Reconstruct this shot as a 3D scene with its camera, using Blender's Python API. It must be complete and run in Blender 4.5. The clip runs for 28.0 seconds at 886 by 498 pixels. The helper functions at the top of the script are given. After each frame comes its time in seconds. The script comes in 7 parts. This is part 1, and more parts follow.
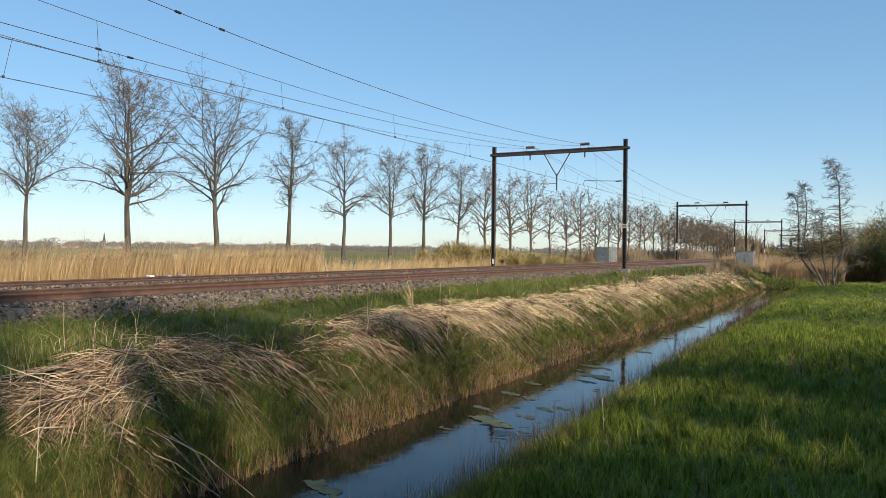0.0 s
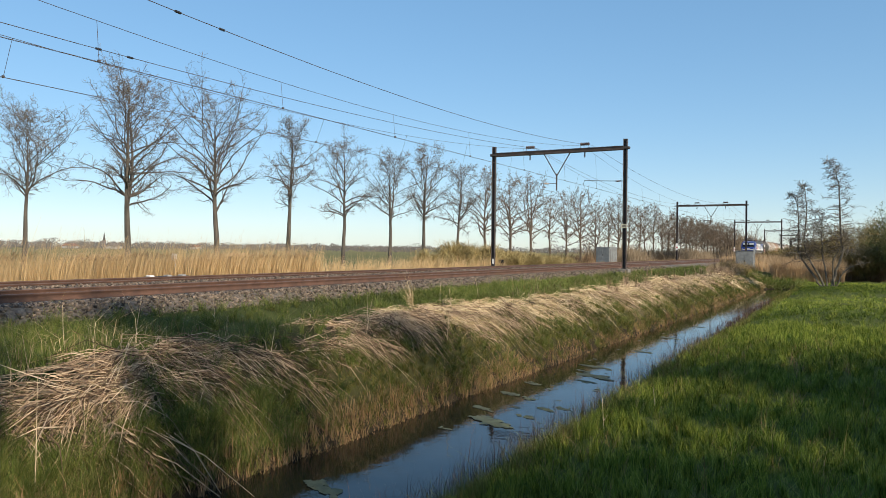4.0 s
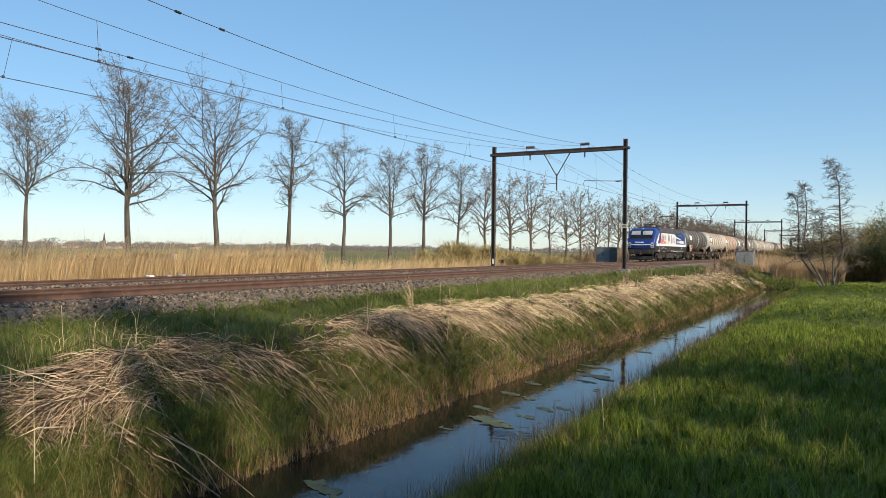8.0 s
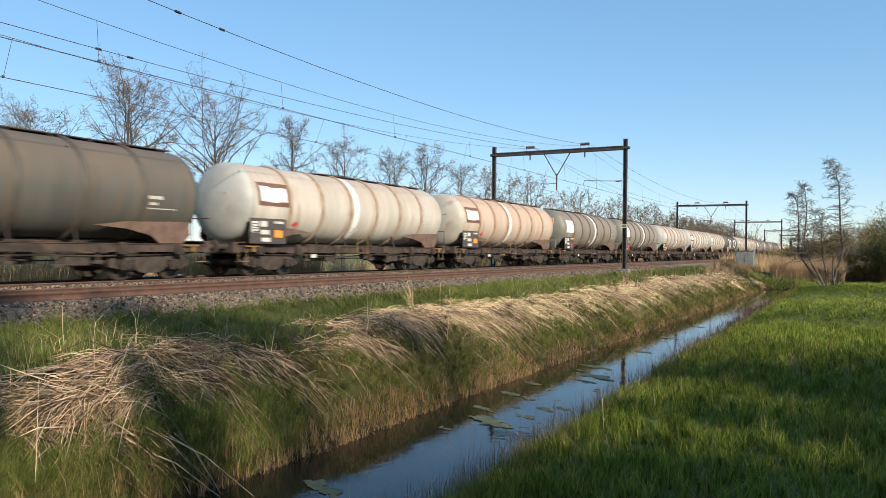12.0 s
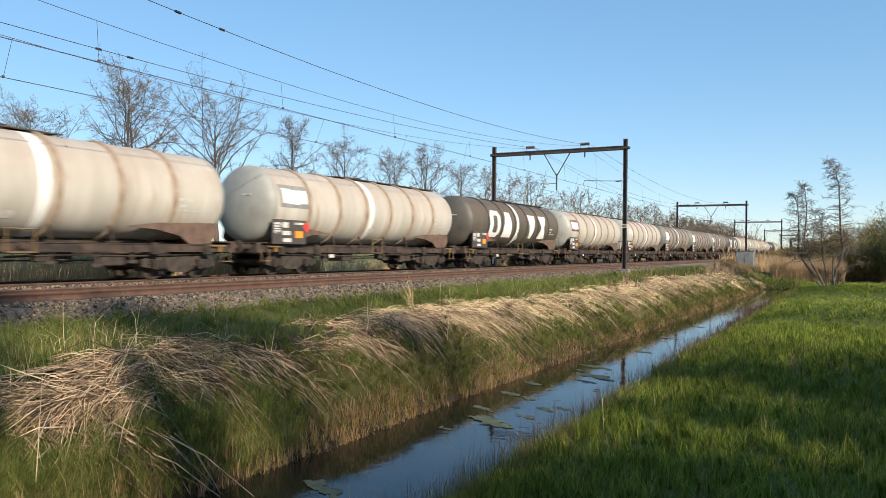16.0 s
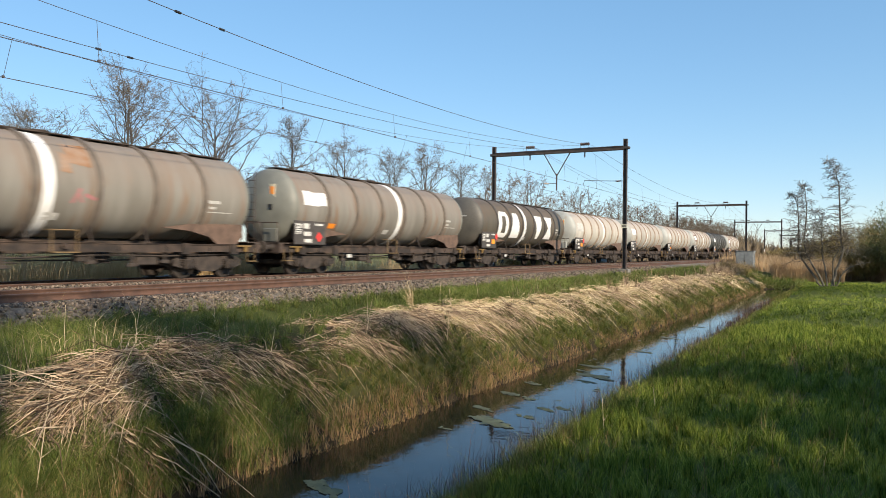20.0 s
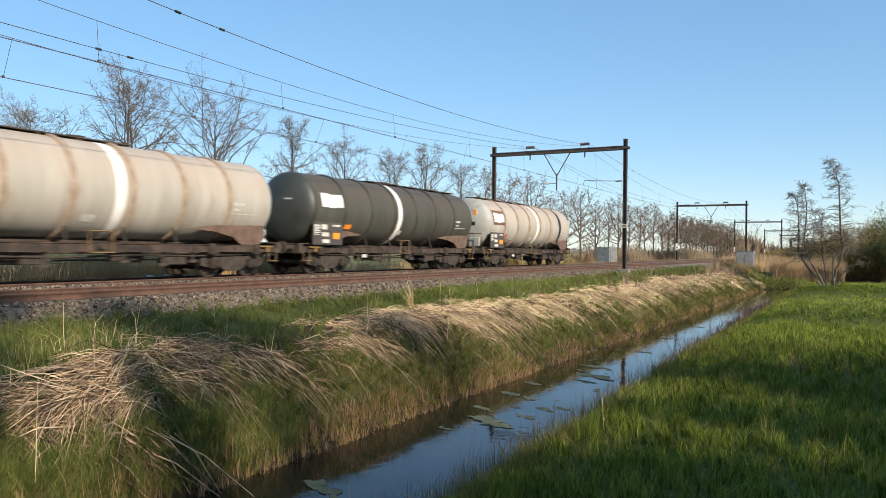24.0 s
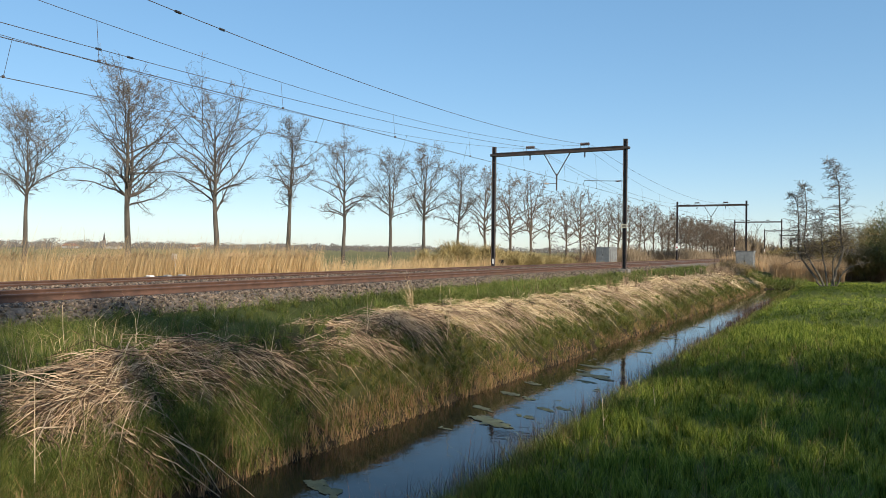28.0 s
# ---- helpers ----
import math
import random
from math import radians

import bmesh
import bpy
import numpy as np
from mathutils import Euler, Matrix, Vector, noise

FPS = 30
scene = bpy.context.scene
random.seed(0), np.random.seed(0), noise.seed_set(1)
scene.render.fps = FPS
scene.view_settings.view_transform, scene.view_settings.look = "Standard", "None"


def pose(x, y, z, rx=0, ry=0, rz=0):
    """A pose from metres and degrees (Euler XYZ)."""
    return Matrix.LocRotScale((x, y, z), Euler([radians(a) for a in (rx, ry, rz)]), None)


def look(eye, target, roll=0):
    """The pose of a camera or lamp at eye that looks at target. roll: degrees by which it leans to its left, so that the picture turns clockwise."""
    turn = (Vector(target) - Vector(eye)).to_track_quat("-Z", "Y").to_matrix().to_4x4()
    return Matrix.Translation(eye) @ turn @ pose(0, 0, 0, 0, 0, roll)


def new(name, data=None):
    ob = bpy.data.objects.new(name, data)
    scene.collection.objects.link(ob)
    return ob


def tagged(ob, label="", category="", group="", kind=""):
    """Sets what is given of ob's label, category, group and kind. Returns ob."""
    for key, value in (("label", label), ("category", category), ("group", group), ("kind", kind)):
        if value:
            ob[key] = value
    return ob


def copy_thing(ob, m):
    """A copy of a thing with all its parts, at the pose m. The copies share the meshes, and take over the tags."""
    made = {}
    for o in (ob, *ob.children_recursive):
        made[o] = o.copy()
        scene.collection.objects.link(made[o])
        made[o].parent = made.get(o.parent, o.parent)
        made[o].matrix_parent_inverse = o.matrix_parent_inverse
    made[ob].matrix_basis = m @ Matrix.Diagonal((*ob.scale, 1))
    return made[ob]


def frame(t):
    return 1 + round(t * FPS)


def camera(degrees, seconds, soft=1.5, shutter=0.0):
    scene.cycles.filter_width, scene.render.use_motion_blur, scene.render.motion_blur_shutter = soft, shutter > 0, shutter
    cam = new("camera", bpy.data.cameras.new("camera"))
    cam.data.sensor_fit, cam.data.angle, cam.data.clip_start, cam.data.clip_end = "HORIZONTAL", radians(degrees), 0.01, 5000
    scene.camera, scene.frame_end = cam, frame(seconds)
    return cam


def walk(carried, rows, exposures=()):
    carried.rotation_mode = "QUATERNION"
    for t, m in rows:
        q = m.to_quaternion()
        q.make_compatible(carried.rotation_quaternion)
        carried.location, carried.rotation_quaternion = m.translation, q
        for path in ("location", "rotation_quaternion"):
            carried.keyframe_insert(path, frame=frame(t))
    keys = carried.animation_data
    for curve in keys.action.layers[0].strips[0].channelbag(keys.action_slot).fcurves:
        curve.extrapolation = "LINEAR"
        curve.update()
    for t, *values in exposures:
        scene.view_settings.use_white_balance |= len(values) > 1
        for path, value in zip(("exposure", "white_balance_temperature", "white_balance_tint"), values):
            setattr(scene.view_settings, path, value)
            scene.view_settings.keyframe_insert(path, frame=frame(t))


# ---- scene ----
# ---- camera: it stands still on a tall stand in the meadow ----
cam = camera(61.8, 28.0, soft=0.75, shutter=0.24)
EYE = (0.0, 0.0, 1.03)
VIEW = look(EYE, (0.0, 100.0, 1.148), 0.63)
walk(cam, [(0.0, VIEW), (28.0, VIEW)], [(0.0, 0.25), (10.8, 0.25), (12.0, 0.43), (24.8, 0.43), (26.2, 0.33), (28.0, 0.28)])

# ---- world, sun, exposure ----
SUN_AZ, SUN_EL = 141.0, 28.0      # degrees clockwise from the view axis; degrees over the horizon
scene.view_settings.exposure = 0.25
world = bpy.data.worlds.new("sky")
scene.world = world
world.use_nodes = True
wn = world.node_tree
sky = wn.nodes.new("ShaderNodeTexSky")
sky.sky_type, sky.sun_disc = "NISHITA", False
sky.sun_elevation, sky.sun_rotation = radians(SUN_EL), radians(SUN_AZ)
sky.altitude, sky.air_density, sky.dust_density, sky.ozone_density = 0.0, 0.86, 0.3, 5.0
soft_sky, tint = wn.nodes.new("ShaderNodeGamma"), wn.nodes.new("ShaderNodeMix")
soft_sky.inputs[1].default_value = 0.52
tint.data_type, tint.blend_type = "RGBA", "MULTIPLY"
tint.inputs[0].default_value, tint.inputs[7].default_value = 1.0, (0.93, 0.928, 0.912, 1)
wn.links.new(sky.outputs[0], soft_sky.inputs[0])
wn.links.new(soft_sky.outputs[0], tint.inputs[6])
clear_air = wn.nodes.new("ShaderNodeHueSaturation")
clear_air.inputs["Saturation"].default_value = 1.42
wn.links.new(tint.outputs[2], clear_air.inputs["Color"])
wn.links.new(clear_air.outputs[0], wn.nodes["Background"].inputs[0])
wn.nodes["Background"].inputs[1].default_value = 0.318
sun = new("sun", bpy.data.lights.new("sun", "SUN"))
sun.data.energy, sun.data.angle, sun.data.color = 5.0, radians(0.53), (1.0, 0.86, 0.68)
SUN_DIR = Vector((math.sin(radians(SUN_AZ)) * math.cos(radians(SUN_EL)), math.cos(radians(SUN_AZ)) * math.cos(radians(SUN_EL)), math.sin(radians(SUN_EL))))
sun.matrix_world = look((0, 0, 60), Vector((0, 0, 60)) - SUN_DIR)

# ---- plan: s runs along the line, d across it towards the meadow, rail tops at z = 0 ----
A0, BEND, DIST = 0.50846, 5.0e-5, 18.147
CA, SA = math.cos(A0), math.sin(A0)


def at(s, d, z=0.0):
    """The place s along the line and d beside it."""
    b = BEND * s * s / 2
    return Vector((-DIST * CA + s * SA - b * CA + d * CA, DIST * SA + s * CA + b * SA - d * SA, z))


def turned(s, d, z=0.0, turn=0.0):
    """A pose there, its x along the line and its y away from the meadow."""
    p = at(s, d, z)
    return pose(p.x, p.y, p.z, 0, 0, 90 - math.degrees(A0 - BEND * s) + turn)


def at_np(s, d, z):
    b = BEND * s * s / 2
    return np.stack([-DIST * CA + s * SA - b * CA + d * CA, DIST * SA + s * CA + b * SA - d * SA, z], axis=-1)


PROFILE_D = [-4000, -60, -24, -15, -9, -6.2, -5.0, -4.2, -3.7, 3.7, 4.2, 6.6, 7.8, 8.6, 9.4, 10.1, 10.6, 11.0, 12.2, 13.2, 13.7, 14.5, 16, 4000]
PROFILE_Z = [-1.9, -1.9, -1.75, -1.6, -1.4, -1.05, -0.7, -0.5, -0.42, -0.42, -0.50, -0.60, -0.66, -0.78, -1.05, -1.45, -1.9, -2.35, -2.7, -2.4, -2.14, -1.84, -1.60, -1.58]
DRY_Z = [-1.9, -1.9, -1.75, -1.6, -1.4, -1.05, -0.7, -0.5, -0.42, -0.42, -0.50, -0.60, -0.66, -0.78, -0.95, -1.1, -1.25, -1.35, -1.4, -1.45, -1.5, -1.52, -1.55, -1.58]
WATER_Z = -2.15


def wobble(s, d, scale, seed):
    """Smooth uneven ground: a few crossed waves."""
    r = np.random.RandomState(seed)
    out = 0
    for k in range(6):
        a, ph, f = r.uniform(0, 6.28), r.uniform(0, 6.28), r.uniform(0.6, 1.9) / scale
        out = out + np.sin((s * math.cos(a) + d * math.sin(a)) * f * 6.28 + ph)
    return out / 6


def ditch_edges(s):
    """How far along d the ditch's two water lines lie: it narrows towards its end."""
    return 10.82 + np.interp(s, [18, 42, 66], [0, 0.2, 0.4]), 13.7 + np.interp(s, [8, 28, 60], [0, -0.1, -0.3])


def even(s, d):
    """The place d in a ditch that keeps its width."""
    a, b = ditch_edges(s)
    q = np.where(d <= a, 8.6 + (d - 8.6) * 2.22 / (a - 8.6), np.where(d <= b, 10.82 + (d - a) * 2.88 / (b - a), 13.7 + (d - b) * 1.1 / (14.8 - b)))
    return np.where((d > 8.6) & (d < 14.8), q, d)


def drawn_in(s, q):
    """The way back from even()."""
    a, b = ditch_edges(s)
    d = np.where(q <= 10.82, 8.6 + (q - 8.6) * (a - 8.6) / 2.22, np.where(q <= 13.7, a + (q - 10.82) * (b - a) / 2.88, b + (q - 13.7) * (14.8 - b) / 1.1))
    return np.where((q > 8.6) & (q < 14.8), d, q)


def height(s, d):
    """The ground's height."""
    s, d = np.asarray(s, float), np.asarray(d, float)
    d = even(s, d)
    wet, dry = np.interp(d, PROFILE_D, PROFILE_Z), np.interp(d, PROFILE_D, DRY_Z)
    f = np.clip((s - 70) / 5, 0, 1)
    z = wet * (1 - f) + dry * f
    off = np.clip((np.abs(d) - 4.0) / 2.0, 0, 1)
    z = z + off * (0.06 * wobble(s, d, 2.3, 1) + 0.05 * wobble(s, d, 0.9, 2))
    bank = np.clip((d - 8.4) / 0.8, 0, 1) * np.clip((10.4 - d) / 0.8, 0, 1)
    z = z + bank * (0.10 * wobble(s, d, 2.1, 3) + 0.09 * wobble(s, d, 0.9, 4))
    z = z + 0.16 * np.exp(-((s - 7.9) / 1.1) ** 2 - ((d - 8.7) / 0.6) ** 2)
    z = z + np.clip((d - 14.3) / 0.8, 0, 1) * (0.08 * wobble(s, d, 0.45, 6) + 0.06 * wobble(s, d, 1.3, 7))
    return z


# ---- materials ----
def tree_of(name):
    m = bpy.data.materials.new(name)
    m.use_nodes = True
    nt = m.node_tree
    return m, nt, nt.nodes["Principled BSDF"]


def material(name, a, b, rough=0.7, scale=3.0, fine=40.0, bump=0.15, metal=0.0, vary="", spread=0.25, stain=None, streak=False, spec=0.5):
    """Two tones mixed by coarse noise, darkened and lifted by fine noise, with relief; vary: 'piece' or 'island' shifts each piece."""
    m, nt, bs = tree_of(name)
    N, L = nt.nodes.new, nt.links.new
    tc = N("ShaderNodeTexCoord")
    src = tc.outputs["Object"]
    if streak:
        mp = N("ShaderNodeMapping")
        mp.inputs["Scale"].default_value = streak
        L(src, mp.inputs[0])
        src = mp.outputs[0]
    n1, n2 = N("ShaderNodeTexNoise"), N("ShaderNodeTexNoise")
    n1.inputs["Scale"].default_value, n2.inputs["Scale"].default_value = scale, fine
    n1.inputs["Detail"].default_value, n2.inputs["Detail"].default_value = 6, 4
    L(src, n1.inputs["Vector"]), L(src, n2.inputs["Vector"])
    ramp = N("ShaderNodeMapRange")
    ramp.inputs[1].default_value, ramp.inputs[2].default_value = 0.35, 0.65
    L(n1.outputs[0], ramp.inputs[0])
    mix = N("ShaderNodeMix")
    mix.data_type = "RGBA"
    mix.inputs[6].default_value, mix.inputs[7].default_value = (*a, 1), (*b, 1)
    L(ramp.outputs[0], mix.inputs[0])
    col = mix.outputs[2]
    if stain:
        n3, r3, m3 = N("ShaderNodeTexNoise"), N("ShaderNodeMapRange"), N("ShaderNodeMix")
        n3.inputs["Scale"].default_value, n3.inputs["Detail"].default_value = stain[1], 8
        r3.inputs[1].default_value, r3.inputs[2].default_value = stain[2], stain[2] + 0.18
        m3.data_type = "RGBA"
        m3.inputs[7].default_value = (*stain[0], 1)
        L(src, n3.inputs["Vector"]), L(n3.outputs[0], r3.inputs[0]), L(r3.outputs[0], m3.inputs[0]), L(col, m3.inputs[6])
        col = m3.outputs[2]
    hsv = N("ShaderNodeHueSaturation")
    L(col, hsv.inputs["Color"])
    mr = N("ShaderNodeMapRange")
    mr.inputs[3].default_value, mr.inputs[4].default_value = 1 - spread, 1 + spread
    if vary == "piece":
        L(N("ShaderNodeObjectInfo").outputs["Random"], mr.inputs[0])
    elif vary == "island":
        L(N("ShaderNodeNewGeometry").outputs["Random Per Island"], mr.inputs[0])
    else:
        L(n2.outputs[0], mr.inputs[0])
    L(mr.outputs[0], hsv.inputs["Value"])
    L(hsv.outputs[0], bs.inputs["Base Color"])
    bs.inputs["Roughness"].default_value, bs.inputs["Metallic"].default_value = rough, metal
    bs.inputs["Specular IOR Level"].default_value = spec
    if bump:
        bp = N("ShaderNodeBump")
        bp.inputs["Strength"].default_value, bp.inputs["Distance"].default_value = bump, 0.02
        L(n2.outputs[0], bp.inputs["Height"]), L(bp.outputs[0], bs.inputs["Normal"])
    return m


def blade_material(name, tones, rough=0.6, light=0.25, patch=(0.7, 1.25)):
    """Leaves and stalks: each takes one of the tones, and lets a little light through."""
    m, nt, bs = tree_of(name)
    N, L = nt.nodes.new, nt.links.new
    cr = N("ShaderNodeValToRGB")
    while len(cr.color_ramp.elements) < len(tones):
        cr.color_ramp.elements.new(0.5)
    for i, (e, c) in enumerate(zip(cr.color_ramp.elements, tones)):
        e.position, e.color = i / (len(tones) - 1), (*c, 1)
    L(N("ShaderNodeNewGeometry").outputs["Random Per Island"], cr.inputs[0])
    n1, hv = N("ShaderNodeTexNoise"), N("ShaderNodeHueSaturation")
    tc = N("ShaderNodeTexCoord")
    n1.inputs["Scale"].default_value = 0.35
    mr = N("ShaderNodeMapRange")
    mr.inputs[1].default_value, mr.inputs[2].default_value, mr.inputs[3].default_value, mr.inputs[4].default_value = 0.3, 0.7, *patch
    L(tc.outputs["Object"], n1.inputs["Vector"]), L(n1.outputs[0], mr.inputs[0]), L(mr.outputs[0], hv.inputs["Value"])
    L(cr.outputs[0], hv.inputs["Color"])
    L(hv.outputs[0], bs.inputs["Base Color"])
    bs.inputs["Roughness"].default_value = rough
    bs.inputs["Specular IOR Level"].default_value = 0.12
    tr, ad = N("ShaderNodeBsdfTranslucent"), N("ShaderNodeMixShader")
    L(hv.outputs[0], tr.inputs["Color"])
    ad.inputs[0].default_value = light
    L(bs.outputs[0], ad.inputs[1]), L(tr.outputs[0], ad.inputs[2]), L(ad.outputs[0], nt.nodes["Material Output"].inputs[0])
    return m


STEEL = material("dark_steel", (0.035, 0.03, 0.026), (0.06, 0.05, 0.042), 0.6, 4, 60, 0.1)
POST = material("post_paint", (0.035, 0.026, 0.022), (0.07, 0.05, 0.04), 0.65, 2, 50, 0.1)
GALV = material("galvanised", (0.30, 0.30, 0.285), (0.42, 0.42, 0.40), 0.55, 5, 60, 0.05, 0.15)
CABINET = material("cabinet_grey", (0.15, 0.16, 0.16), (0.22, 0.23, 0.225), 0.6, 3, 40, 0.05)
RUST = material("rusty_rail", (0.070, 0.038, 0.026), (0.115, 0.060, 0.040), 0.9, 3, 50, 0.2, stain=((0.07, 0.04, 0.03), 2.0, 0.55))
RAILTOP = material("rail_head", (0.10, 0.06, 0.045), (0.16, 0.11, 0.085), 0.55, 3, 50, 0.02, 0.3)
SLEEPER = material("sleeper_concrete", (0.22, 0.20, 0.18), (0.32, 0.29, 0.26), 0.9, 3, 60, 0.2, vary="piece")
BALLAST = material("ballast_bed", (0.075, 0.060, 0.045), (0.185, 0.150, 0.115), 0.95, 14, 22, 0.9, spread=0.5)
STONE = material("ballast_stone", (0.070, 0.052, 0.038), (0.20, 0.155, 0.115), 0.9, 8, 40, 0.3, vary="island", spread=0.85)
CONCRETE = material("concrete", (0.38, 0.36, 0.32), (0.5, 0.47, 0.42), 0.9, 3, 50, 0.2)
WHITE = material("white_paint", (0.74, 0.73, 0.70), (0.82, 0.81, 0.78), 0.5, 3, 40, 0.03, spread=0.05)
WIRE = material("copper_wire", (0.05, 0.04, 0.035), (0.08, 0.06, 0.05), 0.5, 2, 30, 0)
PORCELAIN = material("insulator_glaze", (0.05, 0.03, 0.025), (0.08, 0.05, 0.04), 0.25, 3, 30, 0)
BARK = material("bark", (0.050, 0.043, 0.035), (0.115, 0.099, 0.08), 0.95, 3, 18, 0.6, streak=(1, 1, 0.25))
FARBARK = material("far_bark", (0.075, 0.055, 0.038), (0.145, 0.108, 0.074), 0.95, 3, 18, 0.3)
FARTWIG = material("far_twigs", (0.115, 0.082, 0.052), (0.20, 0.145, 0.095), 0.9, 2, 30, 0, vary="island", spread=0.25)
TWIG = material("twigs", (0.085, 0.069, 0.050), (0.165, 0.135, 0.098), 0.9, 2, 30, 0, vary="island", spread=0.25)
ALDER = material("alder_bark", (0.06, 0.052, 0.04), (0.15, 0.13, 0.10), 0.9, 3, 18, 0.4)
GRASS = blade_material("meadow_grass", [(0.020, 0.042, 0.006), (0.088, 0.134, 0.016), (0.205, 0.262, 0.036), (0.39, 0.41, 0.09)], 0.5, 0.22)
VERGE = blade_material("verge_grass", [(0.045, 0.070, 0.015), (0.095, 0.130, 0.027), (0.15, 0.185, 0.04), (0.27, 0.24, 0.095)], 0.6, 0.15)
STRAW = blade_material("dry_straw", [(0.045, 0.028, 0.018), (0.13, 0.084, 0.052), (0.26, 0.178, 0.112), (0.42, 0.305, 0.195), (0.62, 0.48, 0.32)], 0.7, 0.05, (0.75, 1.1))
REED = blade_material("dry_reed", [(0.46, 0.31, 0.15), (0.60, 0.42, 0.21), (0.68, 0.50, 0.28), (0.54, 0.40, 0.20)], 0.7, 0.1, (0.95, 1.05))
BANKGRASS = blade_material("bank_grass", [(0.045, 0.055, 0.013), (0.10, 0.112, 0.022), (0.18, 0.182, 0.040), (0.33, 0.26, 0.115)], 0.6, 0.2)
FOOTING = material("weathered_concrete", (0.13, 0.12, 0.10), (0.22, 0.205, 0.18), 0.9, 3, 40, 0.2)
MOWN = blade_material("mown_straw", [(0.16, 0.107, 0.055), (0.36, 0.262, 0.137), (0.52, 0.40, 0.22), (0.66, 0.535, 0.32), (0.72, 0.61, 0.39)], 0.7, 0.05, (0.8, 1.1))
STUB = blade_material("reed_stubble", [(0.22, 0.13, 0.06), (0.36, 0.22, 0.11), (0.40, 0.27, 0.15), (0.14, 0.15, 0.04)], 0.7, 0.2)
DEADSTEM = blade_material("dead_stems", [(0.05, 0.03, 0.03), (0.09, 0.055, 0.05), (0.15, 0.10, 0.08)], 0.8, 0.05)
BROWNREED = blade_material("brown_reed", [(0.30, 0.20, 0.11), (0.42, 0.29, 0.16), (0.48, 0.35, 0.21), (0.36, 0.25, 0.14)], 0.7, 0.2)
PLUME = blade_material("reed_plume", [(0.30, 0.20, 0.11), (0.46, 0.33, 0.19), (0.56, 0.42, 0.26)], 0.8, 0.2)
HERB = blade_material("bank_weeds", [(0.022, 0.040, 0.010), (0.045, 0.075, 0.018), (0.075, 0.11, 0.03)], 0.6, 0.2)
IVY = blade_material("evergreen_leaf", [(0.085, 0.10, 0.033), (0.14, 0.15, 0.052), (0.20, 0.195, 0.08)], 0.6, 0.3)
SHRUB = blade_material("shrub_twigs", [(0.14, 0.10, 0.045), (0.24, 0.18, 0.075), (0.20, 0.17, 0.06), (0.30, 0.22, 0.10)], 0.8, 0.1)
DEADREED = blade_material("dead_reed", [(0.10, 0.065, 0.04), (0.17, 0.11, 0.065), (0.22, 0.15, 0.09)], 0.8, 0.1)
TWIGGY = blade_material("thicket_twigs", [(0.15, 0.115, 0.075), (0.22, 0.17, 0.115), (0.27, 0.215, 0.15)], 0.8, 0.1)
OLIVE = blade_material("olive_twigs", [(0.30, 0.225, 0.095), (0.46, 0.36, 0.16), (0.40, 0.33, 0.14), (0.56, 0.44, 0.22)], 0.8, 0.2)
FARWOOD = blade_material("far_woods", [(0.13, 0.12, 0.11), (0.165, 0.15, 0.138), (0.20, 0.183, 0.165)], 0.9, 0.0)


def ground_material():
    """Grass and soil, by the distance from the line: object space is turned so that y is d."""
    m, nt, bs = tree_of("ground_cover")
    N, L = nt.nodes.new, nt.links.new
    at_ = N("ShaderNodeAttribute")
    at_.attribute_name = "cover"
    tc = N("ShaderNodeTexCoord")
    n1, n2 = N("ShaderNodeTexNoise"), N("ShaderNodeTexNoise")
    n1.inputs["Scale"].default_value, n2.inputs["Scale"].default_value = 0.5, 9.0
    n1.inputs["Detail"].default_value, n2.inputs["Detail"].default_value = 8, 6
    L(tc.outputs["Object"], n1.inputs["Vector"]), L(tc.outputs["Object"], n2.inputs["Vector"])
    g = N("ShaderNodeMix")
    g.data_type = "RGBA"
    g.inputs[6].default_value, g.inputs[7].default_value = (0.055, 0.068, 0.016, 1), (0.11, 0.125, 0.03, 1)
    L(n1.outputs[0], g.inputs[0])
    q = N("ShaderNodeMix")
    q.data_type = "RGBA"
    q.inputs[6].default_value, q.inputs[7].default_value = (0.014, 0.012, 0.007, 1), (0.045, 0.034, 0.02, 1)
    L(n2.outputs[0], q.inputs[0])
    sep = N("ShaderNodeSeparateColor")
    L(at_.outputs["Color"], sep.inputs[0])
    mx = N("ShaderNodeMix")
    mx.data_type = "RGBA"
    L(sep.outputs[0], mx.inputs[0]), L(g.outputs[2], mx.inputs[6]), L(q.outputs[2], mx.inputs[7])
    dry = N("ShaderNodeMix")
    dry.data_type = "RGBA"
    dry.inputs[7].default_value = (0.29, 0.245, 0.125, 1)
    L(sep.outputs[1], dry.inputs[0]), L(mx.outputs[2], dry.inputs[6])
    L(dry.outputs[2], bs.inputs["Base Color"])
    bs.inputs["Roughness"].default_value = 0.95
    bs.inputs["Specular IOR Level"].default_value = 0.1
    bp = N("ShaderNodeBump")
    bp.inputs["Strength"].default_value, bp.inputs["Distance"].default_value = 0.8, 0.05
    L(n2.outputs[0], bp.inputs["Height"]), L(bp.outputs[0], bs.inputs["Normal"])
    return m


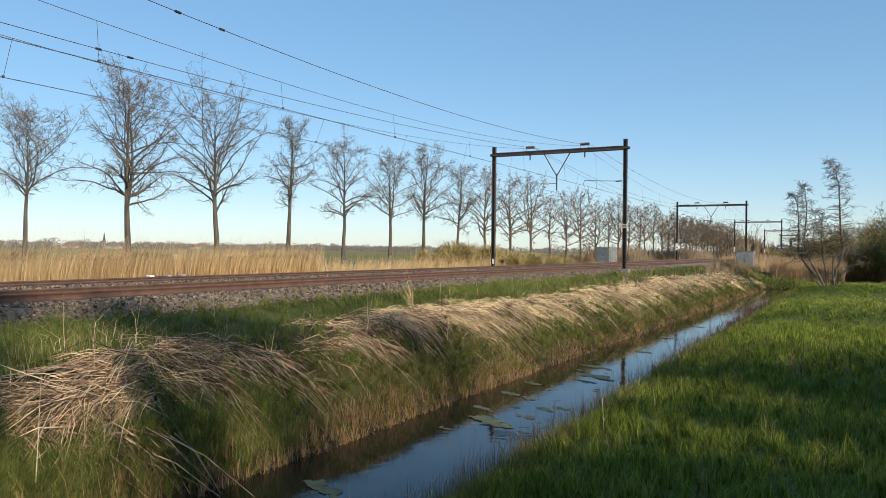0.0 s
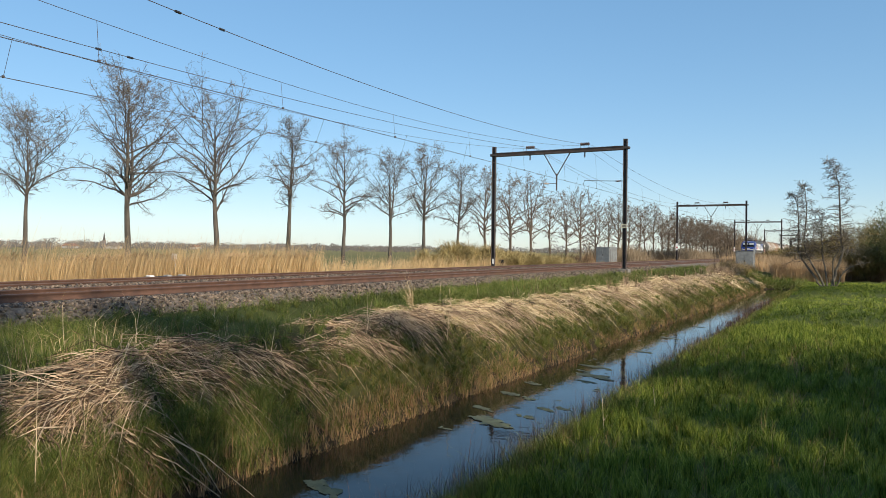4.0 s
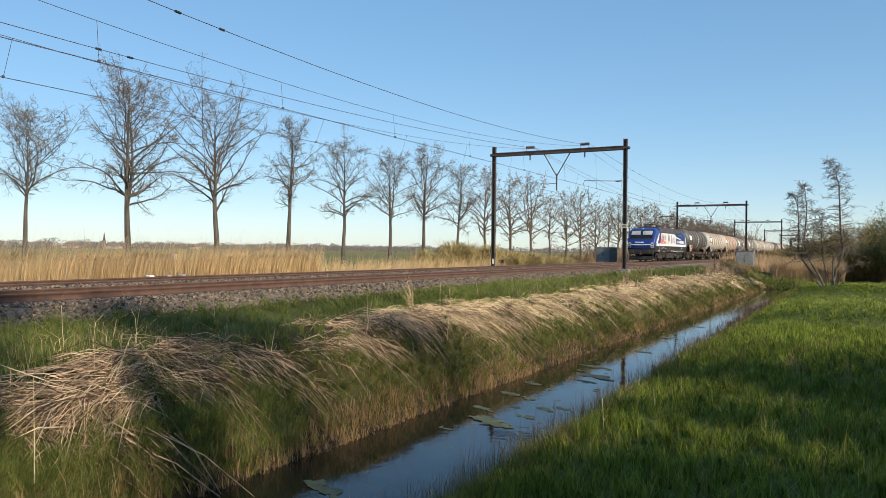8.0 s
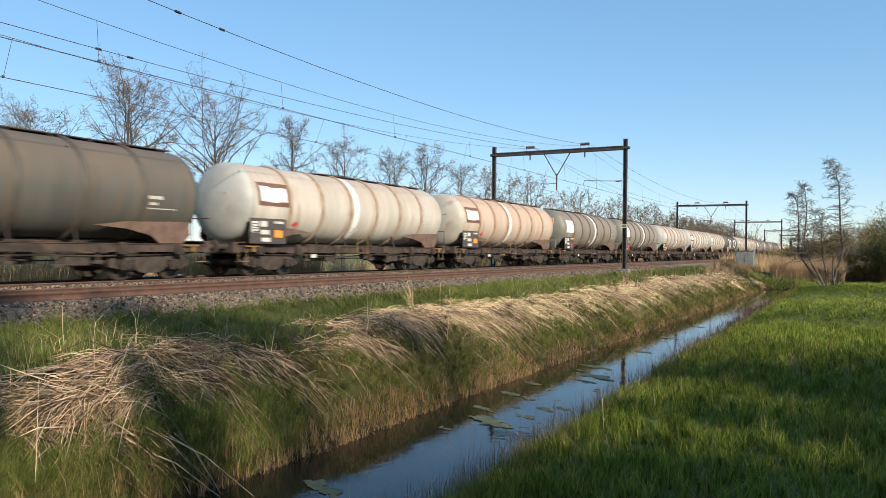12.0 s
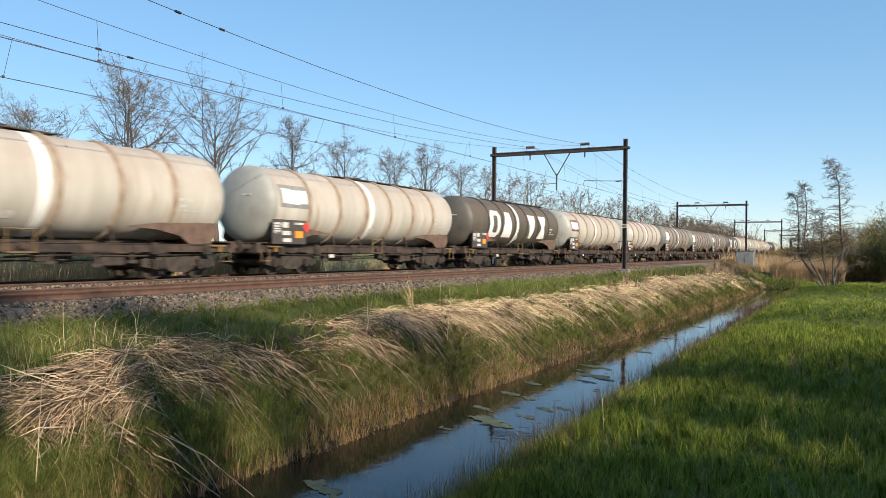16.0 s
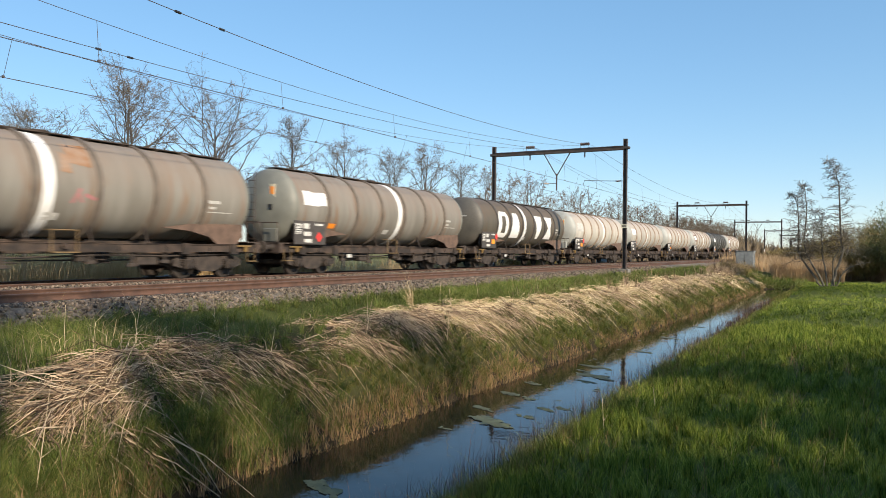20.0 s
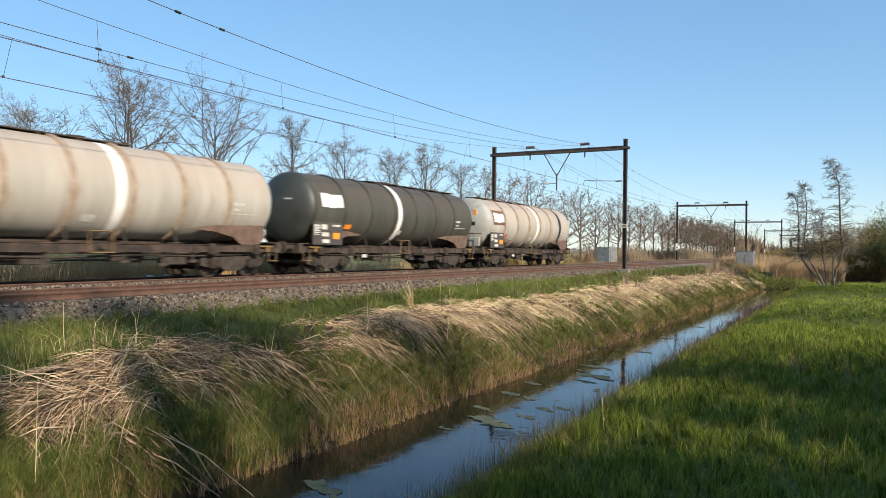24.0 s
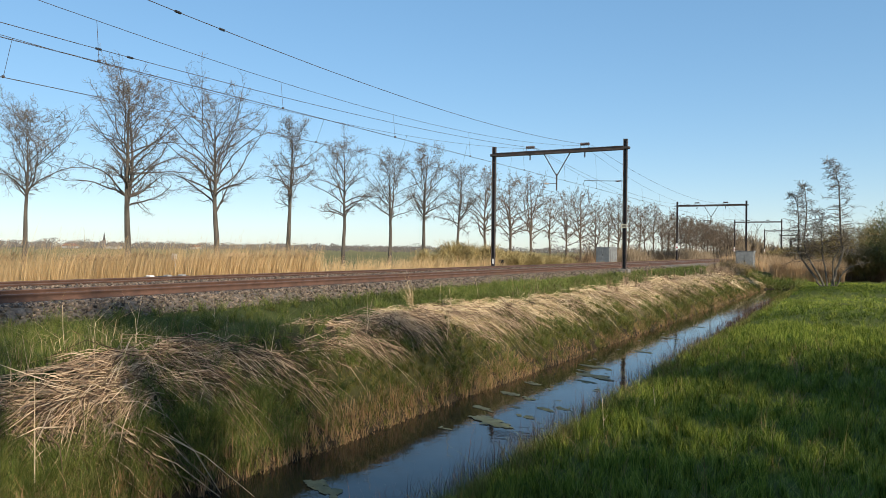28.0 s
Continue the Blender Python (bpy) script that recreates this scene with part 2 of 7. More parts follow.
def water_material():
    m, nt, bs = tree_of("ditch_water")
    N, L = nt.nodes.new, nt.links.new
    bs.inputs["Base Color"].default_value = (0.012, 0.012, 0.009, 1)
    bs.inputs["Roughness"].default_value, bs.inputs["IOR"].default_value = 0.04, 1.33
    tc, n1, bp = N("ShaderNodeTexCoord"), N("ShaderNodeTexNoise"), N("ShaderNodeBump")
    n1.inputs["Scale"].default_value = 5.0
    bp.inputs["Strength"].default_value, bp.inputs["Distance"].default_value = 0.10, 0.02
    L(tc.outputs["Object"], n1.inputs["Vector"]), L(n1.outputs[0], bp.inputs["Height"]), L(bp.outputs[0], bs.inputs["Normal"])
    return m


# ---- building helpers ----
class Shape:
    """Gathers corners and faces for one mesh."""

    def __init__(self):
        self.v, self.f = [], []

    def add(self, vs, fs):
        b = len(self.v)
        self.v += [tuple(p) for p in vs]
        self.f += [tuple(i + b for i in f) for f in fs]
        return self

    def box(self, x0, x1, y0, y1, z0, z1, c=0.0):
        """A box, its edges cut by c."""
        if c <= 0:
            return self.add([(x, y, z) for x in (x0, x1) for y in (y0, y1) for z in (z0, z1)],
                            [(0, 1, 3, 2), (4, 6, 7, 5), (0, 4, 5, 1), (2, 3, 7, 6), (0, 2, 6, 4), (1, 5, 7, 3)])
        bm = bmesh.new()
        bmesh.ops.create_cube(bm, size=1, matrix=Matrix.LocRotScale(((x0 + x1) / 2, (y0 + y1) / 2, (z0 + z1) / 2), None, (x1 - x0, y1 - y0, z1 - z0)))
        bmesh.ops.bevel(bm, geom=bm.edges[:], offset=c, segments=1, affect="EDGES")
        bm.verts.index_update()
        self.add([v.co for v in bm.verts], [[v.index for v in f.verts] for f in bm.faces])
        bm.free()
        return self

    def tube(self, pts, radii, n=8, caps=True):
        """A round bar through the points."""
        pts = [Vector(p) for p in pts]
        radii = radii if isinstance(radii, (list, tuple)) else [radii] * len(pts)
        b = len(self.v)
        for i, p in enumerate(pts):
            d = (pts[min(i + 1, len(pts) - 1)] - pts[max(i - 1, 0)]).normalized()
            u = d.orthogonal().normalized() if i == 0 else (u - d * u.dot(d)).normalized()
            w = d.cross(u)
            for k in range(n):
                a = 2 * math.pi * k / n
                self.v.append(tuple(p + radii[i] * (u * math.cos(a) + w * math.sin(a))))
        for i in range(len(pts) - 1):
            for k in range(n):
                k2 = (k + 1) % n
                self.f.append((b + i * n + k, b + i * n + k2, b + (i + 1) * n + k2, b + (i + 1) * n + k))
        if caps:
            self.f.append(tuple(b + k for k in reversed(range(n))))
            self.f.append(tuple(b + (len(pts) - 1) * n + k for k in range(n)))
        return self

    def lathe(self, prof, axis="x", n=32, centre=(0, 0, 0)):
        """Turns (along, radius) pairs about an axis through the centre."""
        b = len(self.v)
        for a_, r in prof:
            for k in range(n):
                t = 2 * math.pi * k / n
                p = {"x": (a_, r * math.cos(t), r * math.sin(t)), "y": (r * math.cos(t), a_, r * math.sin(t)), "z": (r * math.cos(t), r * math.sin(t), a_)}[axis]
                self.v.append((p[0] + centre[0], p[1] + centre[1], p[2] + centre[2]))
        for i in range(len(prof) - 1):
            for k in range(n):
                k2 = (k + 1) % n
                self.f.append((b + i * n + k, b + i * n + k2, b + (i + 1) * n + k2, b + (i + 1) * n + k))
        self.f.append(tuple(b + k for k in reversed(range(n))))
        self.f.append(tuple(b + (len(prof) - 1) * n + k for k in range(n)))
        return self

    def prism(self, outline, y0, y1):
        """An (x, z) outline drawn out from y0 to y1."""
        n = len(outline)
        return self.add([(x, y0, z) for x, z in outline] + [(x, y1, z) for x, z in outline],
                        [tuple(range(n)), tuple(reversed(range(n, 2 * n)))] + [(i, i + n, (i + 1) % n + n, (i + 1) % n) for i in range(n)])

    def prism_x(self, outline, x0, x1):
        """A (y, z) outline drawn out from x0 to x1."""
        n = len(outline)
        return self.add([(x0, y, z) for y, z in outline] + [(x1, y, z) for y, z in outline],
                        [tuple(reversed(range(n))), tuple(range(n, 2 * n))] + [(i, (i + 1) % n, (i + 1) % n + n, i + n) for i in range(n)])

    def mesh(self, name, mat, smooth=False):
        me = bpy.data.meshes.new(name)
        me.from_pydata(self.v, [], self.f)
        bm = bmesh.new()
        bm.from_mesh(me)
        bmesh.ops.recalc_face_normals(bm, faces=bm.faces[:])
        bm.to_mesh(me)
        bm.free()
        me.materials.append(mat)
        if smooth:
            me.polygons.foreach_set("use_smooth", [True] * len(me.polygons))
            me.set_sharp_from_angle(angle=radians(38))
        return me


def part(name, shape, mat, parent=None, label="", m=None, smooth=False):
    """One mesh object under a thing or a part."""
    me = shape if isinstance(shape, bpy.types.Mesh) else shape.mesh(name, mat, smooth)
    ob = new(name, me)
    if parent:
        ob.parent = parent
    if m is not None:
        ob.matrix_basis = m
    if label:
        ob["label"] = label
    return ob


def thing(name, m, label, category, group="", kind=""):
    ob = new(name)
    ob.empty_display_size = 0.3
    ob.matrix_basis = m
    return tagged(ob, label, category, group, kind)


def fast_mesh(name, verts, quads, mat, smooth=False):
    """A mesh from arrays of corners and of four-cornered faces."""
    me = bpy.data.meshes.new(name)
    me.vertices.add(len(verts))
    me.vertices.foreach_set("co", np.ascontiguousarray(verts, dtype=np.float32).ravel())
    me.loops.add(quads.size)
    me.loops.foreach_set("vertex_index", np.ascontiguousarray(quads, dtype=np.int32).ravel())
    me.polygons.add(len(quads))
    me.polygons.foreach_set("loop_start", np.arange(0, quads.size, 4, dtype=np.int32))
    me.polygons.foreach_set("loop_total", np.full(len(quads), 4, dtype=np.int32))
    if smooth:
        me.polygons.foreach_set("use_smooth", np.ones(len(quads), dtype=bool))
    me.update(calc_edges=True)
    me.materials.append(mat)
    return me


def blades(name, roots, tall, wide, lean, mat, seed, face=None, bow=0.5, droop=0.0):
    """Many bent blades: roots (n, 3), heights, widths, lean vectors (n, 2) at the tip, in metres. Two faces each."""
    r = np.random.RandomState(seed)
    n = len(roots)
    a = r.uniform(0, 2 * np.pi, n) if face is None else face + r.normal(0, 0.5, n)
    side = np.stack([np.cos(a), np.sin(a), np.zeros(n)], -1) * (np.asarray(wide) * np.ones(n))[:, None] / 2
    ln = np.concatenate([lean, np.zeros((n, 1))], -1)
    up = np.zeros((n, 3))
    up[:, 2] = tall
    mid = roots + up * 0.55 + ln * (0.55 * (1 - bow))
    tip = roots + up + ln
    tip[:, 2] -= droop * np.linalg.norm(lean, axis=-1)
    v = np.stack([roots - side, roots + side, mid - side * 0.8, mid + side * 0.8, tip - side * 0.15, tip + side * 0.15], 1).reshape(-1, 3)
    b = np.arange(n)[:, None] * 6
    q = np.concatenate([b + np.array([[0, 1, 3, 2]]), b + np.array([[2, 3, 5, 4]])], 1).reshape(-1, 4)
    return new(name, fast_mesh(name, v, q, mat))


def scatter(n, s0, s1, d0, d1, seed, near=0.0):
    """n places in a strip of the plan; near > 0 crowds them towards s0."""
    r = np.random.RandomState(seed)
    u = r.uniform(0, 1, n) ** (1 + near)
    s, d = s0 + (s1 - s0) * u, r.uniform(d0, d1, n)
    return s, d


# ---- ground ----
def build_ground():
    ss = np.concatenate([[-3000, -1000, -300, -100, -40, -15], np.arange(-5, 5, 1.0), np.arange(5, 30, 0.3), np.arange(30, 75, 0.6), np.arange(75, 130, 3), np.arange(130, 400, 20), [500, 800, 1300, 2200, 4000]])
    dd = np.concatenate([[-4000, -2000, -1000, -500, -250, -120, -60, -40, -30, -24, -18, -14, -11], np.arange(-9, 4, 0.5), np.arange(4, 22, 0.22), np.arange(22, 30, 0.8), [32, 36, 42, 50, 70, 120, 250, 600, 1500, 4000]])
    S, D = np.meshgrid(ss, dd, indexing="ij")
    z = height(S, D)
    lim = np.clip(S, -600, 600)
    v = at_np(lim, D, z)
    v[..., 0] += (S - lim) * SA
    v[..., 1] += (S - lim) * CA
    n, m = S.shape
    i = np.arange(n * m).reshape(n, m)
    q = np.stack([i[:-1, :-1], i[1:, :-1], i[1:, 1:], i[:-1, 1:]], -1).reshape(-1, 4)
    me = fast_mesh("ground", v.reshape(-1, 3), q[:, ::-1], ground_material(), True)
    soil = np.interp(even(S, D), [-14, -9, -5, -3.5, 4.0, 4.6, 7.4, 8.2, 10.2, 10.6, 13.4, 13.8, 14.3], [0, 0.7, 0.9, 1, 1, 0.1, 0.1, 0.75, 0.65, 1, 1, 0.6, 0.0]).ravel()
    dry = np.interp(D, [-4000, -400, -120, -36, -13, -11], [0.7, 0.6, 0.3, 0.2, 0.2, 0.0]).ravel()
    at_ = me.color_attributes.new("cover", "FLOAT_COLOR", "POINT")
    at_.data.foreach_set("color", np.stack([soil, dry, soil, np.ones_like(soil)], -1).astype(np.float32).ravel())
    tagged(new("ground", me), "flat green meadow and banks beside the railway", "ground", kind="structure")


def strip(name, s_list, prof, mat, closed=True):
    """A profile of (d, z) pairs drawn along the line."""
    v = np.concatenate([at_np(np.full(len(prof), s), np.array([p[0] for p in prof]), np.array([p[1] for p in prof])) for s in s_list])
    n, m = len(s_list), len(prof)
    i = np.arange(n * m).reshape(n, m)
    if closed:
        i = np.concatenate([i, i[:, :1]], 1)
    q = np.stack([i[:-1, :-1], i[1:, :-1], i[1:, 1:], i[:-1, 1:]], -1).reshape(-1, 4)
    return fast_mesh(name, v, q, mat)


LONG = [-60, -30, 0, 30, 60, 100, 150, 200, 260, 330, 400, 500, 620, 760]
build_ground()
WATER = water_material()
me = strip("water", [-30, 0, 30, 76], [(10.2, WATER_Z), (14.0, WATER_Z)], WATER, False)
tagged(new("water", me), "still dark ditch water mirroring the blue sky", "water", kind="structure")
me = strip("ballast_bed", LONG, [(-4.6, -0.62), (-3.75, -0.21), (-1.0, -0.19), (-0.6, -0.06), (0.6, -0.06), (1.0, -0.19), (3.75, -0.21), (4.45, -0.60)], BALLAST, False)
tagged(new("ballast_bed", me), "grey brown crushed stone ballast under the rails", "ballast", kind="structure")


def build_stones():
    """Loose stones on the shoulder and between the rails."""
    r = np.random.RandomState(5)
    n = 19000
    u = r.uniform(0, 1, n)
    s = 4 + 62 * u ** 1.25
    d = np.where(r.uniform(0, 1, n) < 0.60, r.uniform(3.0, 4.5, n), np.where(r.uniform(0, 1, n) < 0.6, r.uniform(-0.8, 0.8, n), r.uniform(-4.4, 3.0, n)))
    z = np.interp(d, [-4.6, -3.75, -1.0, -0.6, 0.6, 1.0, 3.75, 4.45], [-0.62, -0.21, -0.19, -0.06, -0.06, -0.19, -0.21, -0.60])
    base = np.array([(-1, -1, -1), (1, -1, -1), (1, 1, -1), (-1, 1, -1), (-1, -1, 1), (1, -1, 1), (1, 1, 1), (-1, 1, 1)], float)
    size = r.uniform(0.018, 0.042, (n, 1, 3))
    v = base[None] * size * r.uniform(0.55, 1.1, (n, 8, 1))
    a = r.uniform(0, 6.28, n)
    b = r.uniform(-0.8, 0.8, n)
    x = v[..., 0] * np.cos(a)[:, None] - v[..., 1] * np.sin(a)[:, None]
    y = v[..., 0] * np.sin(a)[:, None] + v[..., 1] * np.cos(a)[:, None]
    zz = v[..., 2] * np.cos(b)[:, None] + x * np.sin(b)[:, None]
    p = at_np(s, d, z + 0.012)
    v = np.stack([x, y, zz], -1) + p[:, None, :]
    q = (np.arange(n)[:, None, None] * 8 + np.array([(0, 3, 2, 1), (4, 5, 6, 7), (0, 1, 5, 4), (1, 2, 6, 5), (2, 3, 7, 6), (3, 0, 4, 7)])[None]).reshape(-1, 4)
    tagged(new("ballast_stones", fast_mesh("ballast_stones", v.reshape(-1, 3), q, STONE)), "loose angular grey and brown ballast stones", "ballast", kind="stuff")


build_stones()

# ---- tracks ----
RAIL_FOOT = [(-0.075, -0.172), (0.075, -0.172), (0.075, -0.158), (0.012, -0.14), (0.009, -0.05), (0.036, -0.036), (0.036, -0.012), (-0.036, -0.012), (-0.036, -0.036), (-0.009, -0.05), (-0.012, -0.14), (-0.075, -0.158)]
RAIL_HEAD = [(-0.036, -0.012), (0.036, -0.012), (0.034, -0.004), (0.022, 0.0), (-0.022, 0.0), (-0.034, -0.004)]


def build_track(d):
    tr = thing("railway_track", Matrix.Identity(4), "straight railway track with rusty brown rails on concrete sleepers", "railway track", "railway tracks", "structure")
    for side in (-0.7535, 0.7535):
        part("rail", strip("rail", LONG, [(d + side + x, z) for x, z in RAIL_FOOT], RUST), None, tr, "rusty brown steel rail")
        part("rail_head", strip("rail_head", LONG, [(d + side + x, z) for x, z in RAIL_HEAD], RAILTOP), None, tr, "worn shiny rail running surface")
    return tr


tracks = [build_track(-2.0), build_track(2.0)]


# ---- overhead line ----
def lattice_post(tall):
    """An H-section mast."""
    sh = Shape()
    w, t = 0.12, 0.02
    sh.box(-w, w, -w, -w + t, -0.5, tall)
    sh.box(-w, w, w - t, w, -0.5, tall)
    sh.box(-t / 2, t / 2, -w + t, w - t, -0.5, tall - 0.002)
    return sh


def insulator(p, axis, length, r):
    sh = Shape()
    prof = []
    n = 5
    for k in range(n):
        a = k / n * length
        prof += [(a, r * 0.45), (a + length / n * 0.4, r), (a + length / n * 0.55, r), (a + length / n * 0.9, r * 0.45)]
    return sh.lathe(prof, axis, 10, p)


kept_plate = Shape().box(-0.17, 0.17, -0.08, 0.08, 8.08, 8.092).mesh("batten_plate", POST)


def build_portal():
    """A gantry over both tracks, about its middle; y points away from the meadow."""
    po = thing("catenary_portal", Matrix.Identity(4), "dark brown steel portal carrying the overhead wires", "catenary portal", "catenary portals")
    for y in (-4.8, 4.8):
        foot = Shape().box(-0.35, 0.35, y - 0.35, y + 0.35, -0.75, -0.12, 0.03)
        part("footing", foot, FOOTING, po, "weathered concrete mast footing")
        ps = part("post", lattice_post(8.55), POST, po, m=pose(0, y, 0))
        part("base_plate", Shape().box(-0.22, 0.22, -0.22, 0.22, -0.12, -0.08, 0.005), STEEL, ps)
        part("end_bracket", Shape().box(-0.17, 0.17, -0.28, 0.28, 7.86, 8.02, 0.015), STEEL, ps)
    for x in (-0.13, 0.13):
        girder = [(-0.05, 7.82), (0.05, 7.82), (0.05, 7.87), (0.012, 7.88), (0.012, 8.02), (0.05, 8.03), (0.05, 8.08), (-0.05, 8.08), (-0.05, 8.03), (-0.012, 8.02), (-0.012, 7.88), (-0.05, 7.87)]
        part("beam", Shape().prism([(x + u, z) for u, z in girder], -4.68, 4.68), POST, po)
    for k in range(10):
        part("batten_plate", kept_plate, None, po, m=pose(0, -4.2 + 0.93 * k, 0))
    hang = Shape()
    hang.tube([(0, 0.95, 7.82), (0, 0.0, 6.25)], 0.035, 6).tube([(0, -0.95, 7.82), (0, 0.0, 6.25)], 0.035, 6).tube([(0, 0, 6.4), (0, 0, 5.25)], 0.055, 8)
    part("hanger", hang, POST, po)
    for y, yw, reach in ((0.0, 2.2, 1.55), (-4.7, -1.9, 2.9)):
        s = 1 if yw > y else -1
        arm = Shape().tube([(0, y, 5.75), (0, y + s * 0.5, 5.76), (0, yw - s * 0.1, 5.86), (0, yw, 5.58)], 0.022, 6)
        part("register_arm", arm, STEEL, po)
        part("insulator", insulator((0, y + (0.15 if s > 0 else -0.55) if y else 0.55, 5.75), "y", 0.4, 0.06), PORCELAIN, po, "dark ribbed insulator")
    for y in (-2.0, 2.0):
        br = Shape()
        br.tube([(0, y - 0.3, 8.08), (0, y - 0.3, 8.30), (0, y + 0.3, 8.30), (0, y + 0.3, 8.08)], 0.018, 5)
        part("feeder_bracket", br, STEEL, po)
        part("insulator", insulator((0, y - 0.33, 8.36), "y", 0.66, 0.12), PORCELAIN, po, "dark ribbed insulator")
        part("insulator", insulator((0, y, 7.45), "z", 0.36, 0.06), PORCELAIN, po, "dark ribbed insulator")
    return po


PORTALS = [48.8, 113.4, 177.0, 247.0, 312.0, 378.0]
portal = build_portal()
portals = [portal] + [copy_thing(portal, turned(s, 0)) for s in PORTALS[1:]] + [copy_thing(portal, turned(-10.0, 0))]
portal.matrix_basis = turned(PORTALS[0], 0)


def plates(po, y, z, name, label, colours):
    """A stack of small plates on the post's side towards the meadow."""
    for i, (z0, z1, w, mt) in enumerate(colours):
        part(name, Shape().box(-0.13 - 0.02 - 0.002 * i, -0.13 - 0.002 * i, y - w, y + w, z + z0, z + z1, 0.003), mt, po, label)


RED = material("red_enamel", (0.45, 0.02, 0.02), (0.55, 0.035, 0.03), 0.45, 3, 30, 0.02, spread=0.08)
BLACK = material("black_paint", (0.012, 0.012, 0.013), (0.025, 0.024, 0.023), 0.5, 3, 40, 0.03)
CREAM = material("cream_enamel", (0.55, 0.50, 0.36), (0.62, 0.56, 0.42), 0.5, 3, 30, 0.02, spread=0.08)
plates(portal, -4.8, 2.62, "number_plate", "cream plate with dark bars", [(0.0, 0.24, 0.21, CREAM)])
for k in range(4):
    part("plate_bar", Shape().box(-0.157, -0.152, -4.93 + 0.075 * k, -4.89 + 0.075 * k, 2.69, 2.80), BLACK, portal)
part("cap_lamp", Shape().box(-0.07, 0.07, 4.6, 4.66, 2.35, 2.62, 0.01), BLACK, portal, "small black box clamped to the mast")
part("marker", Shape().box(-0.16, -0.135, 4.66, 4.82, 0.05, 0.42, 0.01), WHITE, portal, "white marker plate")
for po in portals[1:4]:
    plates(po, 4.8, 1.4, "mast_marker", "red and white striped plate", [(0.0, 0.3, 0.12, WHITE), (0.3, 0.45, 0.12, RED), (0.45, 1.0, 0.12, WHITE)])


WIRES = [  # name, label, d, lowest place, lowest height, curve, thickness
    ("feeder_wire", "dark overhead feeder cable", 2.5, 23.25, 7.045, 0.00185, 0.011),
    ("catenary_wire", "dark sagging messenger wire", 1.9, 20.0, 6.38, 0.00226, 0.008),
    ("feeder_wire", "dark overhead feeder cable", -1.5, 13.75, 6.868, 0.00113, 0.011),
    ("catenary_wire", "dark sagging messenger wire", -1.6, 19.25, 6.443, 0.00206, 0.008)]


def wire_z(wire, s):
    """A hanging wire's height: the near span as it hangs, the others alike between their portals."""
    if s <= 48.8:
        return wire[4] + wire[5] * (s - wire[3]) ** 2 if s > -12 else 8.25
    a, b = next(((a, b) for a, b in zip(PORTALS, PORTALS[1:]) if s <= b), PORTALS[-2:])
    return 8.25 - (8.25 - wire[4]) * (1 - (2 * (s - a) / (b - a) - 1) ** 2)


def build_wires():
    spans = [-10.0] + PORTALS
    for wire in WIRES:
        line = thing(wire[0], Matrix.Identity(4), wire[1] + " above the track", "overhead wire", "overhead wires")
        for a, b in zip(spans, spans[1:]):
            part("span", Shape().tube([at(a + (b - a) * i / 20, wire[2], wire_z(wire, a + (b - a) * i / 20)) for i in range(21)], wire[6], 5, False), WIRE, line)
        if wire[0] == "feeder_wire":
            for s in (13.6, 15.15) if wire[2] > 0 else (14.15, 15.25):
                part("clamp", Shape().tube([at(s - 0.09, wire[2], wire_z(wire, s - 0.09)), at(s + 0.09, wire[2], wire_z(wire, s + 0.09))], 0.038, 6), BLACK, line)
    for d, z, hung in ((2.0, 5.52, WIRES[1]), (-2.0, 5.56, WIRES[3])):
        line = thing("contact_wire", Matrix.Identity(4), "dark straight contact wire above the track", "overhead wire", "overhead wires")
        for a, b in zip(spans, spans[1:]):
            for o in (-0.025, 0.025):
                part("span", Shape().tube([at(a + (b - a) * i / 4, d + o, z) for i in range(5)], 0.006, 5, False), WIRE, line)
        for j in range(38):
            s = 5.0 + 6.65 * j
            if min(abs(s - q) for q in PORTALS) > 1.5:
                part("dropper", Shape().tube([at(s, d, z), at(s, hung[2], wire_z(hung, s))], 0.006, 4, False), WIRE, line)
                part("clamp", Shape().box(-0.03, 0.03, -0.035, 0.035, -0.035, 0.03, 0.008), WIRE, line, m=turned(s, d, z + 0.02))


build_wires()


# ---- bare trees ----
def limb(rng, p, d, length, radius, n, wander, lift, taper=0.8):
    """A wandering, tapering line of points."""
    pts, rad, d = [p.copy()], [radius], d.normalized()
    for i in range(n):
        d = (d + Vector((rng.gauss(0, wander), rng.gauss(0, wander), rng.gauss(0, wander) + lift))).normalized()
        p = p + d * (length / n)
        pts.append(p.copy())
        rad.append(max(radius * (1 - taper * (i + 1) / n), 0.003))
    return pts, rad


